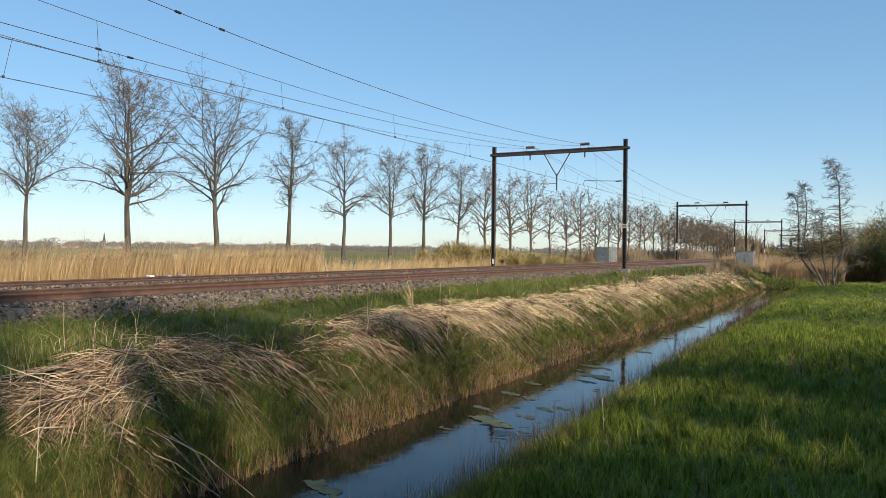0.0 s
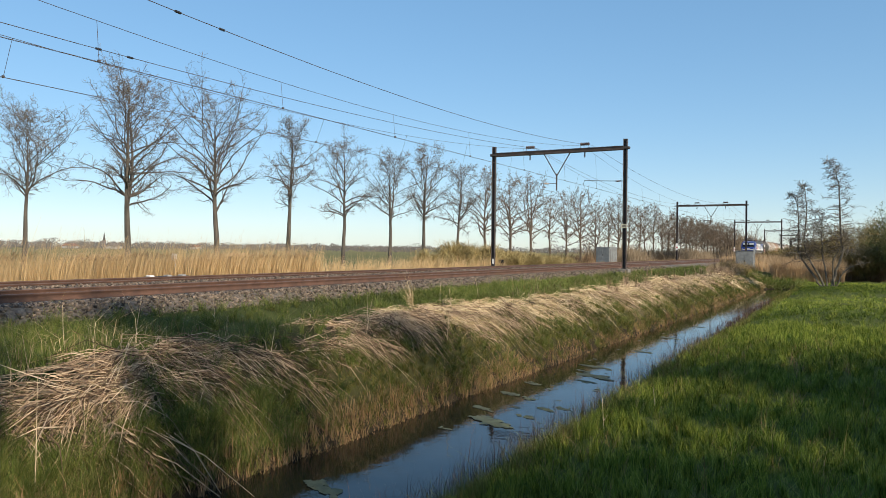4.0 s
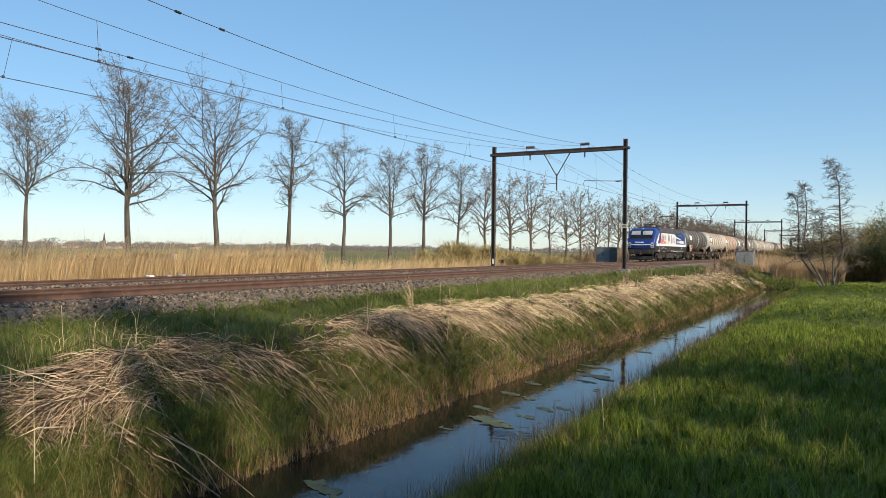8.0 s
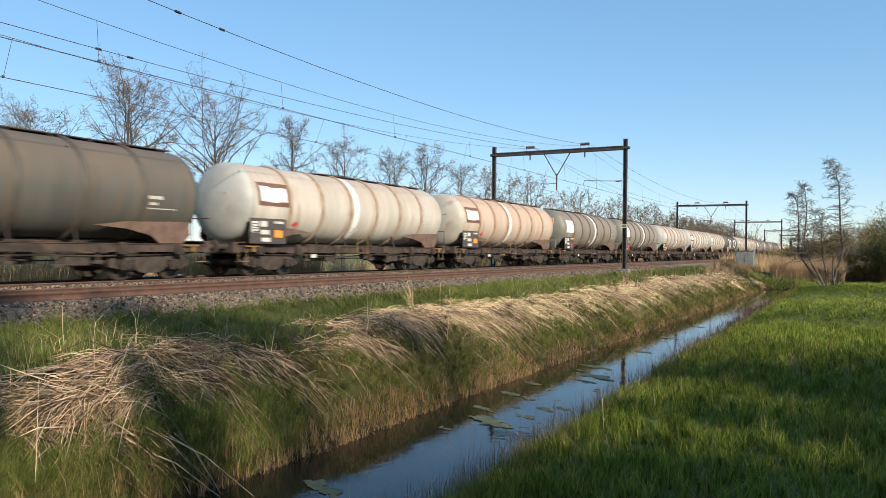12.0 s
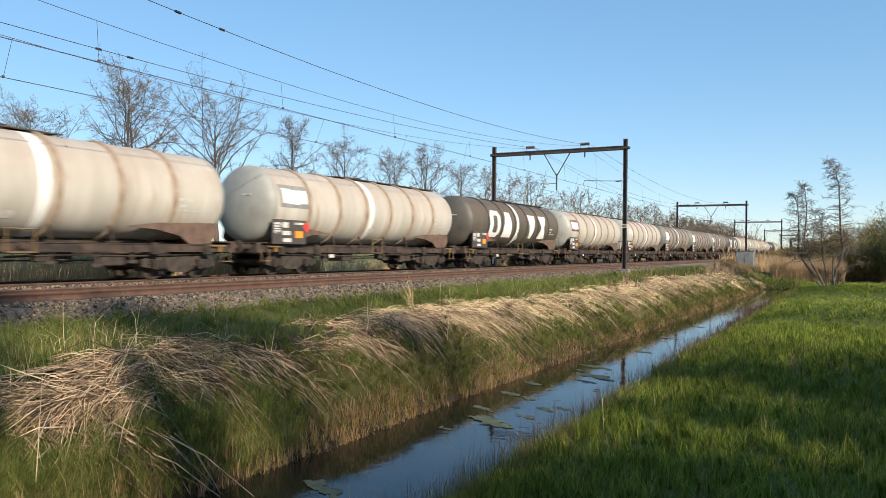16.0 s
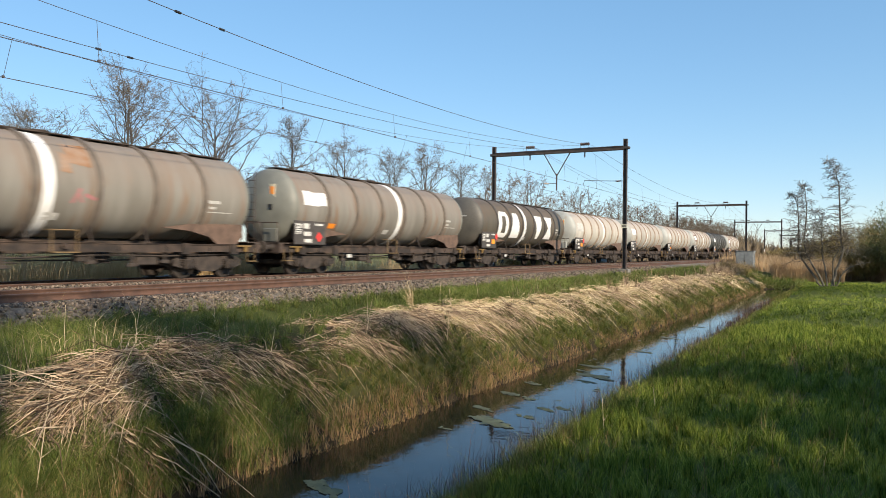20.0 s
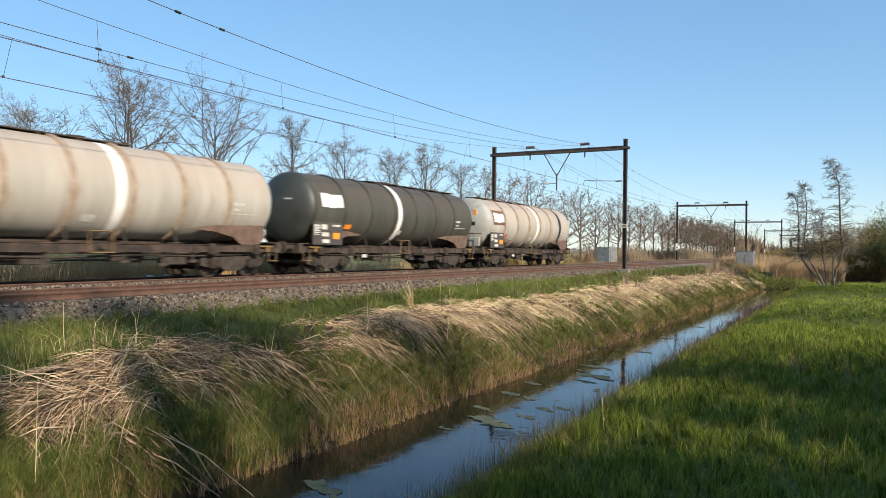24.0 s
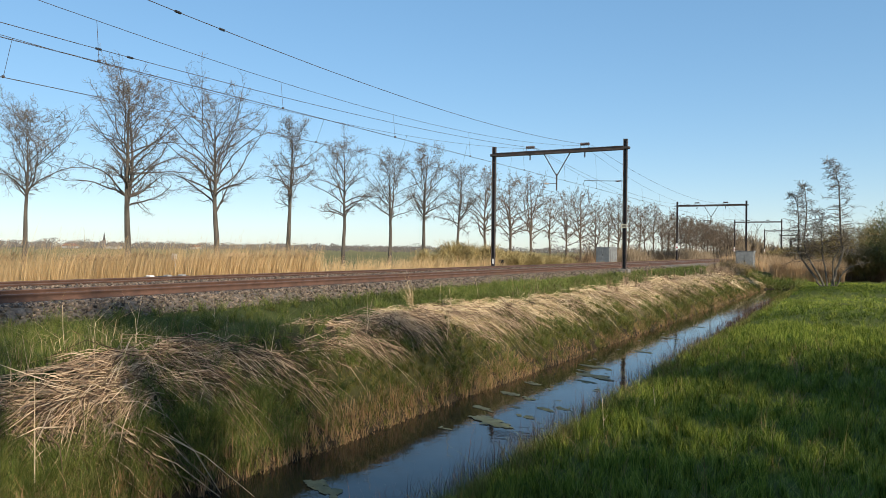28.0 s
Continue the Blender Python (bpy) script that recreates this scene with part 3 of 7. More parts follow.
def grow_tree(seed, tall, width, first, fork=0.0, limbs=34, lean=0.0, rich=1.0):
    """A broad-leaved tree in early spring: a leader, limbs that climb more steeply towards the top, side shoots and twigs. fork: how far a second stem leans."""
    rng = random.Random(seed)
    trunk, crown, fine = Shape(), Shape(), Shape()
    r0 = 0.018 * tall
    pts, rad = limb(rng, Vector((0, 0, -0.3)), Vector((lean, 0, 1)), tall * 0.94, r0, 22, 0.022, 0.16, 0.96)
    stems = [(pts, rad, limbs)]
    if fork:
        j = next(i for i, q in enumerate(pts) if q.z > first * 0.86)
        q, qr = limb(rng, pts[j], Vector((fork, 0.25 * fork, 1)), (tall - first) * 0.88, rad[j] * 0.78, 16, 0.05, 0.14, 0.95)
        stems = [(pts, rad, int(limbs * 0.62)), (q, qr, int(limbs * 0.5))]
    thin = 1.0 if rich > 0.8 else 2.2
    for pts, rad, count in stems:
        trunk.tube(pts, rad, 8 if rich > 0.8 else 6)
        low, top = max(first, pts[0].z + 0.3), pts[-1].z
        for k in range(count):
            f = (k + rng.random()) / count
            z = low + (top - low) * 0.95 * f
            j = next((i for i, q in enumerate(pts) if q.z > z), len(pts) - 1)
            p, r = pts[j - 1].lerp(pts[j], rng.random()), rad[j]
            a = 2.4 * k + rng.gauss(0, 0.5)
            reach = 0.62 * width * float(np.interp(f, [0, 0.2, 0.5, 0.8, 1], [0.66, 1.0, 0.9, 0.58, 0.25])) * rng.uniform(0.72, 1.12)
            steep = float(np.interp(f, [0, 0.35, 1], [0.62, 0.85, 1.4])) + rng.gauss(0, 0.18)
            run = reach * math.sqrt(1 + 0.6 * steep * steep)
            bp, br = limb(rng, p, Vector((math.cos(a), math.sin(a), steep)), run, min(r * 0.62, 0.022 + 0.024 * reach), 9, 0.13, 0.0, 0.75)
            crown.tube(bp, [x * (1 if rich > 0.8 else 1.2) for x in br], 5 if rich > 0.8 else 4, False)
            for t in range(max(4, int(9 * rich))):
                i = min(1 + int(8 * (t + rng.random()) / (9 * rich)), len(bp) - 2)
                q = bp[i].lerp(bp[i + 1], rng.random())
                dd = (bp[i + 1] - bp[i]).normalized() + Vector((rng.gauss(0, 0.6), rng.gauss(0, 0.6), rng.gauss(-0.02, 0.5)))
                cp, cr = limb(rng, q, dd, (0.35 + 0.32 * reach * (1 - 0.6 * i / 9)) * rng.uniform(0.7, 1.2), max(br[i] * 0.5, 0.009 * thin), 5, 0.2, 0.03, 0.6)
                crown.tube(cp, cr, 4 if rich > 0.8 else 3, False)
                for u in range(max(3, int(5 * rich))):
                    e = rng.randint(1, len(cp) - 2)
                    g = cp[e].lerp(cp[e + 1], rng.random())
                    de = (cp[e + 1] - cp[e]).normalized() + Vector((rng.gauss(0, 0.7), rng.gauss(0, 0.7), rng.gauss(0.05, 0.5)))
                    tp, _ = limb(rng, g, de, rng.uniform(0.25, 0.6), 0.008, 3 if rich > 0.8 else 2, 0.3, 0.0)
                    fine.tube(tp, [0.009 * thin] * (len(tp) - 1) + [0.006 * thin], 3, False)
                    for w in range(2 if rich > 0.8 else 1):
                        h = tp[rng.randint(1, len(tp) - 1)]
                        dw = de.normalized() + Vector((rng.gauss(0, 0.8), rng.gauss(0, 0.8), rng.gauss(0.0, 0.6)))
                        up_, _ = limb(rng, h, dw, rng.uniform(0.15, 0.35), 0.006, 1, 0.25, 0.0)
                        fine.tube(up_, [0.0065 * thin, 0.0055 * thin], 3, False)
    return trunk, crown, fine


def plant_tree(shapes, m, label, group="", bark=None, twig=None):
    tr = thing("tree", m, label, "tree", group)
    part("trunk", shapes[0], bark or BARK, tr, smooth=True)
    part("branching", shapes[1], bark or BARK, tr)
    part("crown", shapes[2], twig or TWIG, tr, "fine bare twigs")
    return tr


ROW_D = -25.55
ROW = [  # s, height, crown width, first limb, second stem, seed, limbs, lean
    (26.6, 11.0, 6.4, 5.2, 0, 3, 26, 0.0), (34.0, 14.9, 7.4, 5.8, 0.28, 11, 46, 0.01), (42.15, 14.9, 9.2, 5.9, 0, 5, 36, 0.0), (50.2, 14.4, 5.4, 6.2, 0, 23, 26, 0.01),
    (58.5, 13.6, 6.2, 5.4, 0, 31, 26, 0.01), (66.6, 13.8, 5.8, 6.0, 0.55, 43, 26, 0.10), (74.1, 15.2, 6.4, 5.6, -0.3, 7, 30, -0.02), (82.6, 13.8, 6.4, 5.0, 0.6, 61, 28, -0.05)]
for s, tall, w, first, fork, seed, n, lean in ROW:
    plant_tree(grow_tree(seed, tall, w, first, fork, n, lean), turned(s, ROW_D, -1.75), "tall bare roadside tree in a row behind the reeds", "roadside trees")
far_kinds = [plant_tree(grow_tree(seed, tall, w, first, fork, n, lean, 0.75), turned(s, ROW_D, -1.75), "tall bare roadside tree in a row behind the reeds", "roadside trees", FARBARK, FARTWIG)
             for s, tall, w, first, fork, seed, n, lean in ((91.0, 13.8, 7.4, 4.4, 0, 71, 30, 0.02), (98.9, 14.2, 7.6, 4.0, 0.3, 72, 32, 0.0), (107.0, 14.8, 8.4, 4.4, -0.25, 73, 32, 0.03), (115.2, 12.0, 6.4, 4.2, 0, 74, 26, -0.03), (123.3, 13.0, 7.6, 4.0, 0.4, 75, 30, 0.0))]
rng = random.Random(77)
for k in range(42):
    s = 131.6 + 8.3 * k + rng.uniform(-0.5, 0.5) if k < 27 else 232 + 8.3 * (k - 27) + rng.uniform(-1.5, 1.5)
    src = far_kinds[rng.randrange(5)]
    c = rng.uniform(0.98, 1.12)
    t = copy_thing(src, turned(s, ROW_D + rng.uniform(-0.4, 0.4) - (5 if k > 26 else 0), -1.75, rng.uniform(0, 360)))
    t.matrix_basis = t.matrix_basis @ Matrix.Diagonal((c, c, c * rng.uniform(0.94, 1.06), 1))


# ---- grass, straw and reeds ----
def wind(n, seed, sx, sy, spread):
    r = np.random.RandomState(seed)
    return np.stack([r.normal(sx, spread, n), r.normal(sy, spread, n)], -1)


def grow(name, n, s0, s1, d0, d1, tall, wide, spread, mat, seed, label, near=0.0, sink=0.02, keep=None, lean=(0, 0), bow=0.5, droop=0.0, tall_var=0.35, tuft=0, face=None):
    r = np.random.RandomState(seed + 100)
    s, d = scatter(n, s0, s1, d0, d1, seed, near)
    d = drawn_in(s, d)
    if keep is not None:
        k = keep(s, d, r)
        s, d = s[k], d[k]
    n = len(s)
    splay = np.zeros((n, 2))
    if tuft:      # gather the blades in tufts that splay outwards
        c = r.randint(0, max(n // tuft, 1), n)
        a, q = r.uniform(0, 6.283, n), np.abs(r.normal(0, 0.05, n)) * np.clip((s[c] + 4) / 22, 0.75, 3)
        s, d = s[c] + q * np.cos(a), d[c] + q * np.sin(a)
        b = math.pi / 2 - A0
        splay = 1.6 * spread * np.stack([np.cos(a + b), np.sin(a + b) * -1], -1) * r.uniform(0, 1, (n, 1))
    z = height(s, d) - sink
    h = tall * np.exp(r.normal(0, tall_var, n))
    dist = np.clip((s + 4) / 22, 0.75, 4)
    ob = blades(name, at_np(s, d, z), h, wide * dist, (wind(n, seed, lean[0], lean[1], spread) + splay) * (h / tall)[:, None], mat, seed, face, bow, droop)
    return tagged(ob, label, "grass" if "grass" in name else "reeds", kind="stuff")


def clumpy(scale, cut, seed):
    return lambda s, d, r: wobble(s, d, scale, seed) + r.normal(0, 0.12, len(s)) > cut


MEADOW = "lush green meadow grass beside the ditch"
BANK = "rough green grass on the ditch bank"
VERGE_LABEL = "short green grass between ballast and bank"
grow("meadow_grass", 90000, 6, 30, 14.0, 21, 0.10, 0.0085, 0.05, GRASS, 1, MEADOW, 0.5)
grow("meadow_grass", 100000, 6, 30, 14.1, 21, 0.18, 0.010, 0.05, GRASS, 2, MEADOW, 0.5, tuft=60, tall_var=0.28)
grow("meadow_grass", 60000, 6, 26, 14.2, 21, 0.23, 0.010, 0.05, GRASS, 11, MEADOW, 0.5, keep=clumpy(0.9, 0.0, 8), tuft=80, tall_var=0.25)
grow("meadow_grass", 70000, 25, 75, 14.0, 31, 0.085, 0.013, 0.05, GRASS, 3, MEADOW, 0.4)
grow("meadow_grass", 40000, 25, 75, 14.0, 31, 0.15, 0.010, 0.07, GRASS, 12, MEADOW, 0.4, tuft=30, keep=clumpy(2.6, -0.05, 13))
grow("meadow_grass", 6000, 6, 24, 14.3, 20.5, 0.25, 0.007, 0.12, STUB, 16, MEADOW, 0.3, tuft=10, keep=clumpy(0.7, 0.1, 18))
grow("ditch_edge_grass", 16000, 6, 26, 13.8, 14.5, 0.20, 0.008, 0.09, BANKGRASS, 4, "uneven rough grass along the water edge", 0.5, tuft=34)
grow("ditch_edge_grass", 8000, 25, 72, 13.7, 14.4, 0.13, 0.008, 0.06, BANKGRASS, 13, "uneven rough grass along the water edge", 0.4, tuft=20)
grow("ditch_edge_stems", 5500, 5, 50, 13.1, 13.95, 0.30, 0.006, 0.05, DEADSTEM, 5, "short dead purple-brown stems at the water edge", 0.7, tall_var=0.4, tuft=5)
grow("verge_grass", 80000, 3, 78, 4.2, 8.3, 0.12, 0.009, 0.06, VERGE, 6, VERGE_LABEL, 0.6)
grow("verge_grass", 60000, 3, 78, 4.3, 8.3, 0.22, 0.0085, 0.10, VERGE, 7, VERGE_LABEL, 0.7, keep=clumpy(1.3, -0.2, 9), tuft=40)
grow("bank_grass", 70000, 4, 74, 8.9, 10.8, 0.13, 0.0095, 0.08, BANKGRASS, 8, BANK, 0.7, lean=(0.04, -0.04), tuft=24)
grow("bank_grass", 40000, 4, 74, 9.5, 10.7, 0.18, 0.0095, 0.08, VERGE, 14, BANK, 0.7, lean=(0.04, -0.04), tuft=46, keep=clumpy(1.1, 0.05, 17))
grow("bank_grass", 16000, 4, 9, 9.9, 10.75, 0.20, 0.008, 0.09, VERGE, 15, BANK, 0.0, tuft=40)
grow("bank_grass", 7000, 6.4, 14, 8.3, 9.7, 0.22, 0.010, 0.09, VERGE, 26, BANK, 0.0, tuft=30, keep=clumpy(0.6, 0.05, 27))
grow("bank_herbs", 16000, 4, 24, 8.4, 10.3, 0.10, 0.016, 0.07, HERB, 18, "low dark leafy weeds on the bank", 0.5, tuft=18, keep=clumpy(0.8, 0.0, 21))
grow("bank_reed_stubble", 4500, 4, 16, 10.55, 10.95, 0.18, 0.012, 0.035, STUB, 9, "dense brown reed stubble rising from the water", 0.9, keep=clumpy(1.3, -0.25, 19), tall_var=0.4, tuft=9)
grow("bank_reed_stubble", 4200, 4, 18, 10.35, 10.95, 0.13, 0.009, 0.05, STUB, 62, "short brown stubble at the foot of the bank", 0.4, tall_var=0.4)
grow("bank_grass", 5000, 4, 18, 9.7, 10.8, 0.13, 0.009, 0.08, BANKGRASS, 63, BANK, 0.4, lean=(0.04, -0.04), tuft=16)
grow("bank_reed_stubble", 9000, 15, 74, 10.5, 10.92, 0.12, 0.009, 0.05, STUB, 10, "dense brown reed stubble on the foot of the bank", 0.3, keep=clumpy(2.4, -0.2, 20), tall_var=0.4)


def lay_straw(name, n, s0, s1, d0, d1, seed, long, lift, way, turn, keep=None, near=0.6, wide=0.009, sheaf=22, label="flattened dry reed straw on the bank", centre=None, arch=0.10, mat=None, skew=0.0):
    """Dry stalks lying in crossing sheaves: way is the sheaves' usual bearing from straight down the bank, turn its spread."""
    r = np.random.RandomState(seed)
    k = max(n // sheaf, 1)
    cs, cd = scatter(k, s0, s1, d0, d1, seed, near)
    if keep is not None:
        q = keep(cs, cd, r)
        cs, cd = cs[q], cd[q]
    cd = drawn_in(cs, cd)
    k = len(cs)
    side = np.where(r.uniform(0, 1, k) < 0.5, -1, 1)
    bearing = skew + way * side + r.normal(0, turn, k)
    if centre:
        bearing = np.arctan2(cs - centre[0], cd - centre[1]) + r.normal(0, turn, k)
    tier = np.abs(r.normal(0, lift, k))
    i = np.repeat(np.arange(k), sheaf)
    n = len(i)
    grow_far = np.clip((cs[i] + 4) / 22, 0.75, 3)
    s, d = cs[i] + r.normal(0, 0.17, n) * grow_far, cd[i] + r.normal(0, 0.10, n)
    b = bearing[i] + r.normal(0, 0.16, n)
    b = np.where(r.uniform(0, 1, n) < 0.24, r.uniform(-2.6, 2.6, n), b)      # strays
    L = long * np.exp(r.normal(0, 0.35, n))
    tip_s, tip_d = s + np.sin(b) * L, d + np.cos(b) * L
    up = tier[i] + np.abs(r.normal(0, 0.025, n))
    root = at_np(s, d, height(s, d) + up)
    tip = at_np(tip_s, tip_d, np.maximum(height(tip_s, tip_d), WATER_Z + 0.02) + up * r.uniform(0.2, 1.2, n))
    mid = (root + tip) / 2
    mid[:, 2] += np.abs(r.normal(arch, 0.07, n)) * L
    mid[:, :2] += r.normal(0, 0.05, (n, 2)) * L[:, None]
    w = wide * grow_far
    axis = tip - root
    side = np.cross(axis, np.array([0.3, -0.9, 0.35]) + r.normal(0, 0.3, (n, 3)))
    side = side / np.linalg.norm(side, axis=-1, keepdims=True) * (w / 2)[:, None]
    v = np.stack([root - side, root + side, mid - side * 0.8, mid + side * 0.8, tip - side * 0.25, tip + side * 0.25], 1).reshape(-1, 3)
    b = np.arange(n)[:, None] * 6
    q = np.concatenate([b + np.array([[0, 1, 3, 2]]), b + np.array([[2, 3, 5, 4]])], 1).reshape(-1, 4)
    return tagged(new(name, fast_mesh(name, v, q, mat or STRAW)), label, "straw", kind="stuff")


# the mown mat on the crest, the stalks that hang from it, and the heaps at the near end
HANG = "long dry reed stalks hanging down the bank"
HEAP = "matted heap of dry reed straw on the bank"
lay_straw("flattened_straw", 7600, 17.0, 76, 7.8, 9.1, 21, 0.42, 0.08, 1.0, 1.1, clumpy(1.1, 0.0, 33), arch=0.06, wide=0.012, mat=MOWN, sheaf=26)
lay_straw("flattened_straw", 2600, 12.4, 20, 7.8, 8.7, 28, 0.55, 0.08, 1.2, 0.8, clumpy(1.0, -0.1, 39), arch=0.06, wide=0.019, near=0)
lay_straw("flattened_straw", 1050, 15.5, 21, 7.6, 8.4, 34, 0.60, 0.06, 1.3, 0.4, arch=0.05, wide=0.011, mat=MOWN, near=0, sheaf=30)
lay_straw("hanging_straw", 8000, 17, 76, 8.4, 9.8, 22, 0.62, 0.13, 0.6, 0.7, clumpy(1.2, -0.1, 31), sheaf=10, wide=0.010, skew=-0.65, label=HANG, arch=0.05)
lay_straw("hanging_straw", 5600, 18, 66, 8.4, 9.6, 32, 0.6, 0.10, 0.9, 0.6, clumpy(1.6, -0.1, 36), sheaf=12, label=HANG, near=0.3, wide=0.010, mat=MOWN, skew=-0.45, arch=0.05)
lay_straw("hanging_straw", 560, 12.6, 17.0, 8.3, 9.2, 25, 0.75, 0.10, 0.0, 0.35, sheaf=7, wide=0.015, skew=-0.45, label=HANG, near=0, arch=0.03)
lay_straw("hanging_straw", 420, 8.6, 13.4, 8.9, 9.7, 35, 0.55, 0.12, 0.0, 0.35, sheaf=30, wide=0.017, skew=0.25, label=HANG, near=0, arch=0.06)
lay_straw("straw_heap", 294, 9.0, 12.6, 8.8, 9.7, 36, 0.45, 0.05, 1.0, 0.7, sheaf=20, wide=0.019, label=HEAP, near=0)
lay_straw("straw_heap", 560, 6.9, 9.0, 8.3, 8.9, 23, 0.75, 0.07, 1.4, 0.4, sheaf=26, wide=0.019, label=HEAP, near=0, arch=0.06)
lay_straw("straw_heap", 182, 7.4, 9.2, 8.5, 9.1, 29, 0.60, 0.06, 1.0, 0.5, sheaf=20, wide=0.019, label=HEAP, near=0, arch=0.05)
lay_straw("straw_heap", 630, 5.6, 7.4, 8.9, 9.6, 26, 0.80, 0.06, 0.0, 0.30, sheaf=30, wide=0.019, label=HEAP, near=0, skew=-1.35, arch=0.06)
lay_straw("straw_heap", 489, 4.8, 6.6, 8.7, 9.7, 31, 0.5, 0.05, 1.2, 0.6, sheaf=24, label=HEAP, near=0, wide=0.019)
lay_straw("straw_heap", 168, 5.0, 6.8, 9.6, 10.2, 37, 0.55, 0.06, 0.0, 0.5, sheaf=12, label=HEAP, near=0, wide=0.019, skew=0.1)
lay_straw("hanging_straw", 180, 7.3, 8.6, 9.1, 9.7, 30, 0.68, 0.10, 0.0, 0.22, sheaf=30, wide=0.019, skew=0.35, label=HANG, near=0, arch=0.05)
lay_straw("hanging_straw", 84, 5.6, 8.8, 8.6, 9.2, 38, 0.8, 0.16, 0.6, 0.7, sheaf=3, wide=0.011, label=HANG, near=0, arch=0.16)
lay_straw("flattened_straw", 2200, 58, 77, 8.4, 10.6, 40, 0.5, 0.10, 0.6, 0.8, clumpy(1.6, 0.0, 41), near=0.0, mat=MOWN, sheaf=16)
grow("standing_straw", 700, 5, 74, 7.4, 9.0, 0.50, 0.007, 0.34, STRAW, 24, "sparse upright dry stalks on the bank", 0.4, bow=0.8)
grow("standing_straw", 60, 6.6, 8.6, 7.4, 8.2, 0.55, 0.010, 0.45, MOWN, 39, "sparse upright dry stalks on the bank", 0.0, bow=0.8)
grow("standing_straw", 500, 30, 74, 7.8, 9.0, 0.55, 0.012, 0.15, STRAW, 27, "upright tufts of dry stalks on the bank", 0.1, tuft=14)

# the same ground round and behind the camera
grow("meadow_grass", 26000, -12, 3, 13.9, 26, 0.10, 0.016, 0.06, GRASS, 71, MEADOW, 0.0)
grow("bank_grass", 14000, -12, 2, 8.6, 10.8, 0.16, 0.013, 0.10, BANKGRASS, 72, "rough green grass on the ditch bank", 0.0, tuft=10)
grow("verge_grass", 14000, -12, 4, 4.3, 8.6, 0.12, 0.014, 0.07, VERGE, 73, "short green grass between ballast and bank", 0.0)
lay_straw("flattened_straw", 2600, -12, 4, 7.6, 8.8, 74, 0.55, 0.05, 1.2, 0.6, near=0.0, mat=MOWN)

# tall reeds behind the far track
for k in range(4):
    grow("tall_reeds", 4200, 6 + 6 * k, 12.4 + 6 * k, -9.0, -5.8, 1.95, 0.012, 0.13, REED, 41 + 7 * k, "tall golden dry reeds behind the track", 0.0, lean=(0.16, 0.02), tall_var=0.13, face=A0 - 1.1)
grow("tall_reeds", 9000, 28, 54, -9.0, -5.9, 1.45, 0.009, 0.14, REED, 46, "tall golden dry reeds behind the track", 0.1, lean=(0.14, 0.02), tall_var=0.16, keep=clumpy(2.2, -0.15, 47))
grow("tall_reeds", 6000, 50, 110, -8.5, -6.0, 0.8, 0.011, 0.16, BROWNREED, 42, "tall golden dry reeds behind the track", 0.2, lean=(0.12, 0.02), tall_var=0.2)
for k in range(2):
    grow("reed_plumes", 1500, 6 + 12 * k, 18 + 12 * k, -9.0, -5.8, 0.26, 0.030, 0.07, PLUME, 91 + k, "feathery brown plumes on the dry reeds", 0.0, sink=-1.62, lean=(0.20, 0.03), tall_var=0.25, droop=0.5)
grow("field_grass", 26000, 10, 120, -24, -11, 0.22, 0.014, 0.10, VERGE, 49, "green rough grass behind the reeds", 0.4, tuft=12)
grow("reed_undergrowth", 18000, 8, 110, -12, -5.0, 0.42, 0.010, 0.15, VERGE, 43, "green growth at the foot of the reeds", 0.3)
grow("far_reeds", 9000, 110, 330, -10, -5.5, 0.7, 0.013, 0.2, BROWNREED, 44, "low dry reeds along the far track", 0.2)
grow("field_reeds", 12000, 20, 260, -34, -28, 1.2, 0.02, 0.2, BROWNREED, 45, "distant dry reed strip along the field", 0.2)



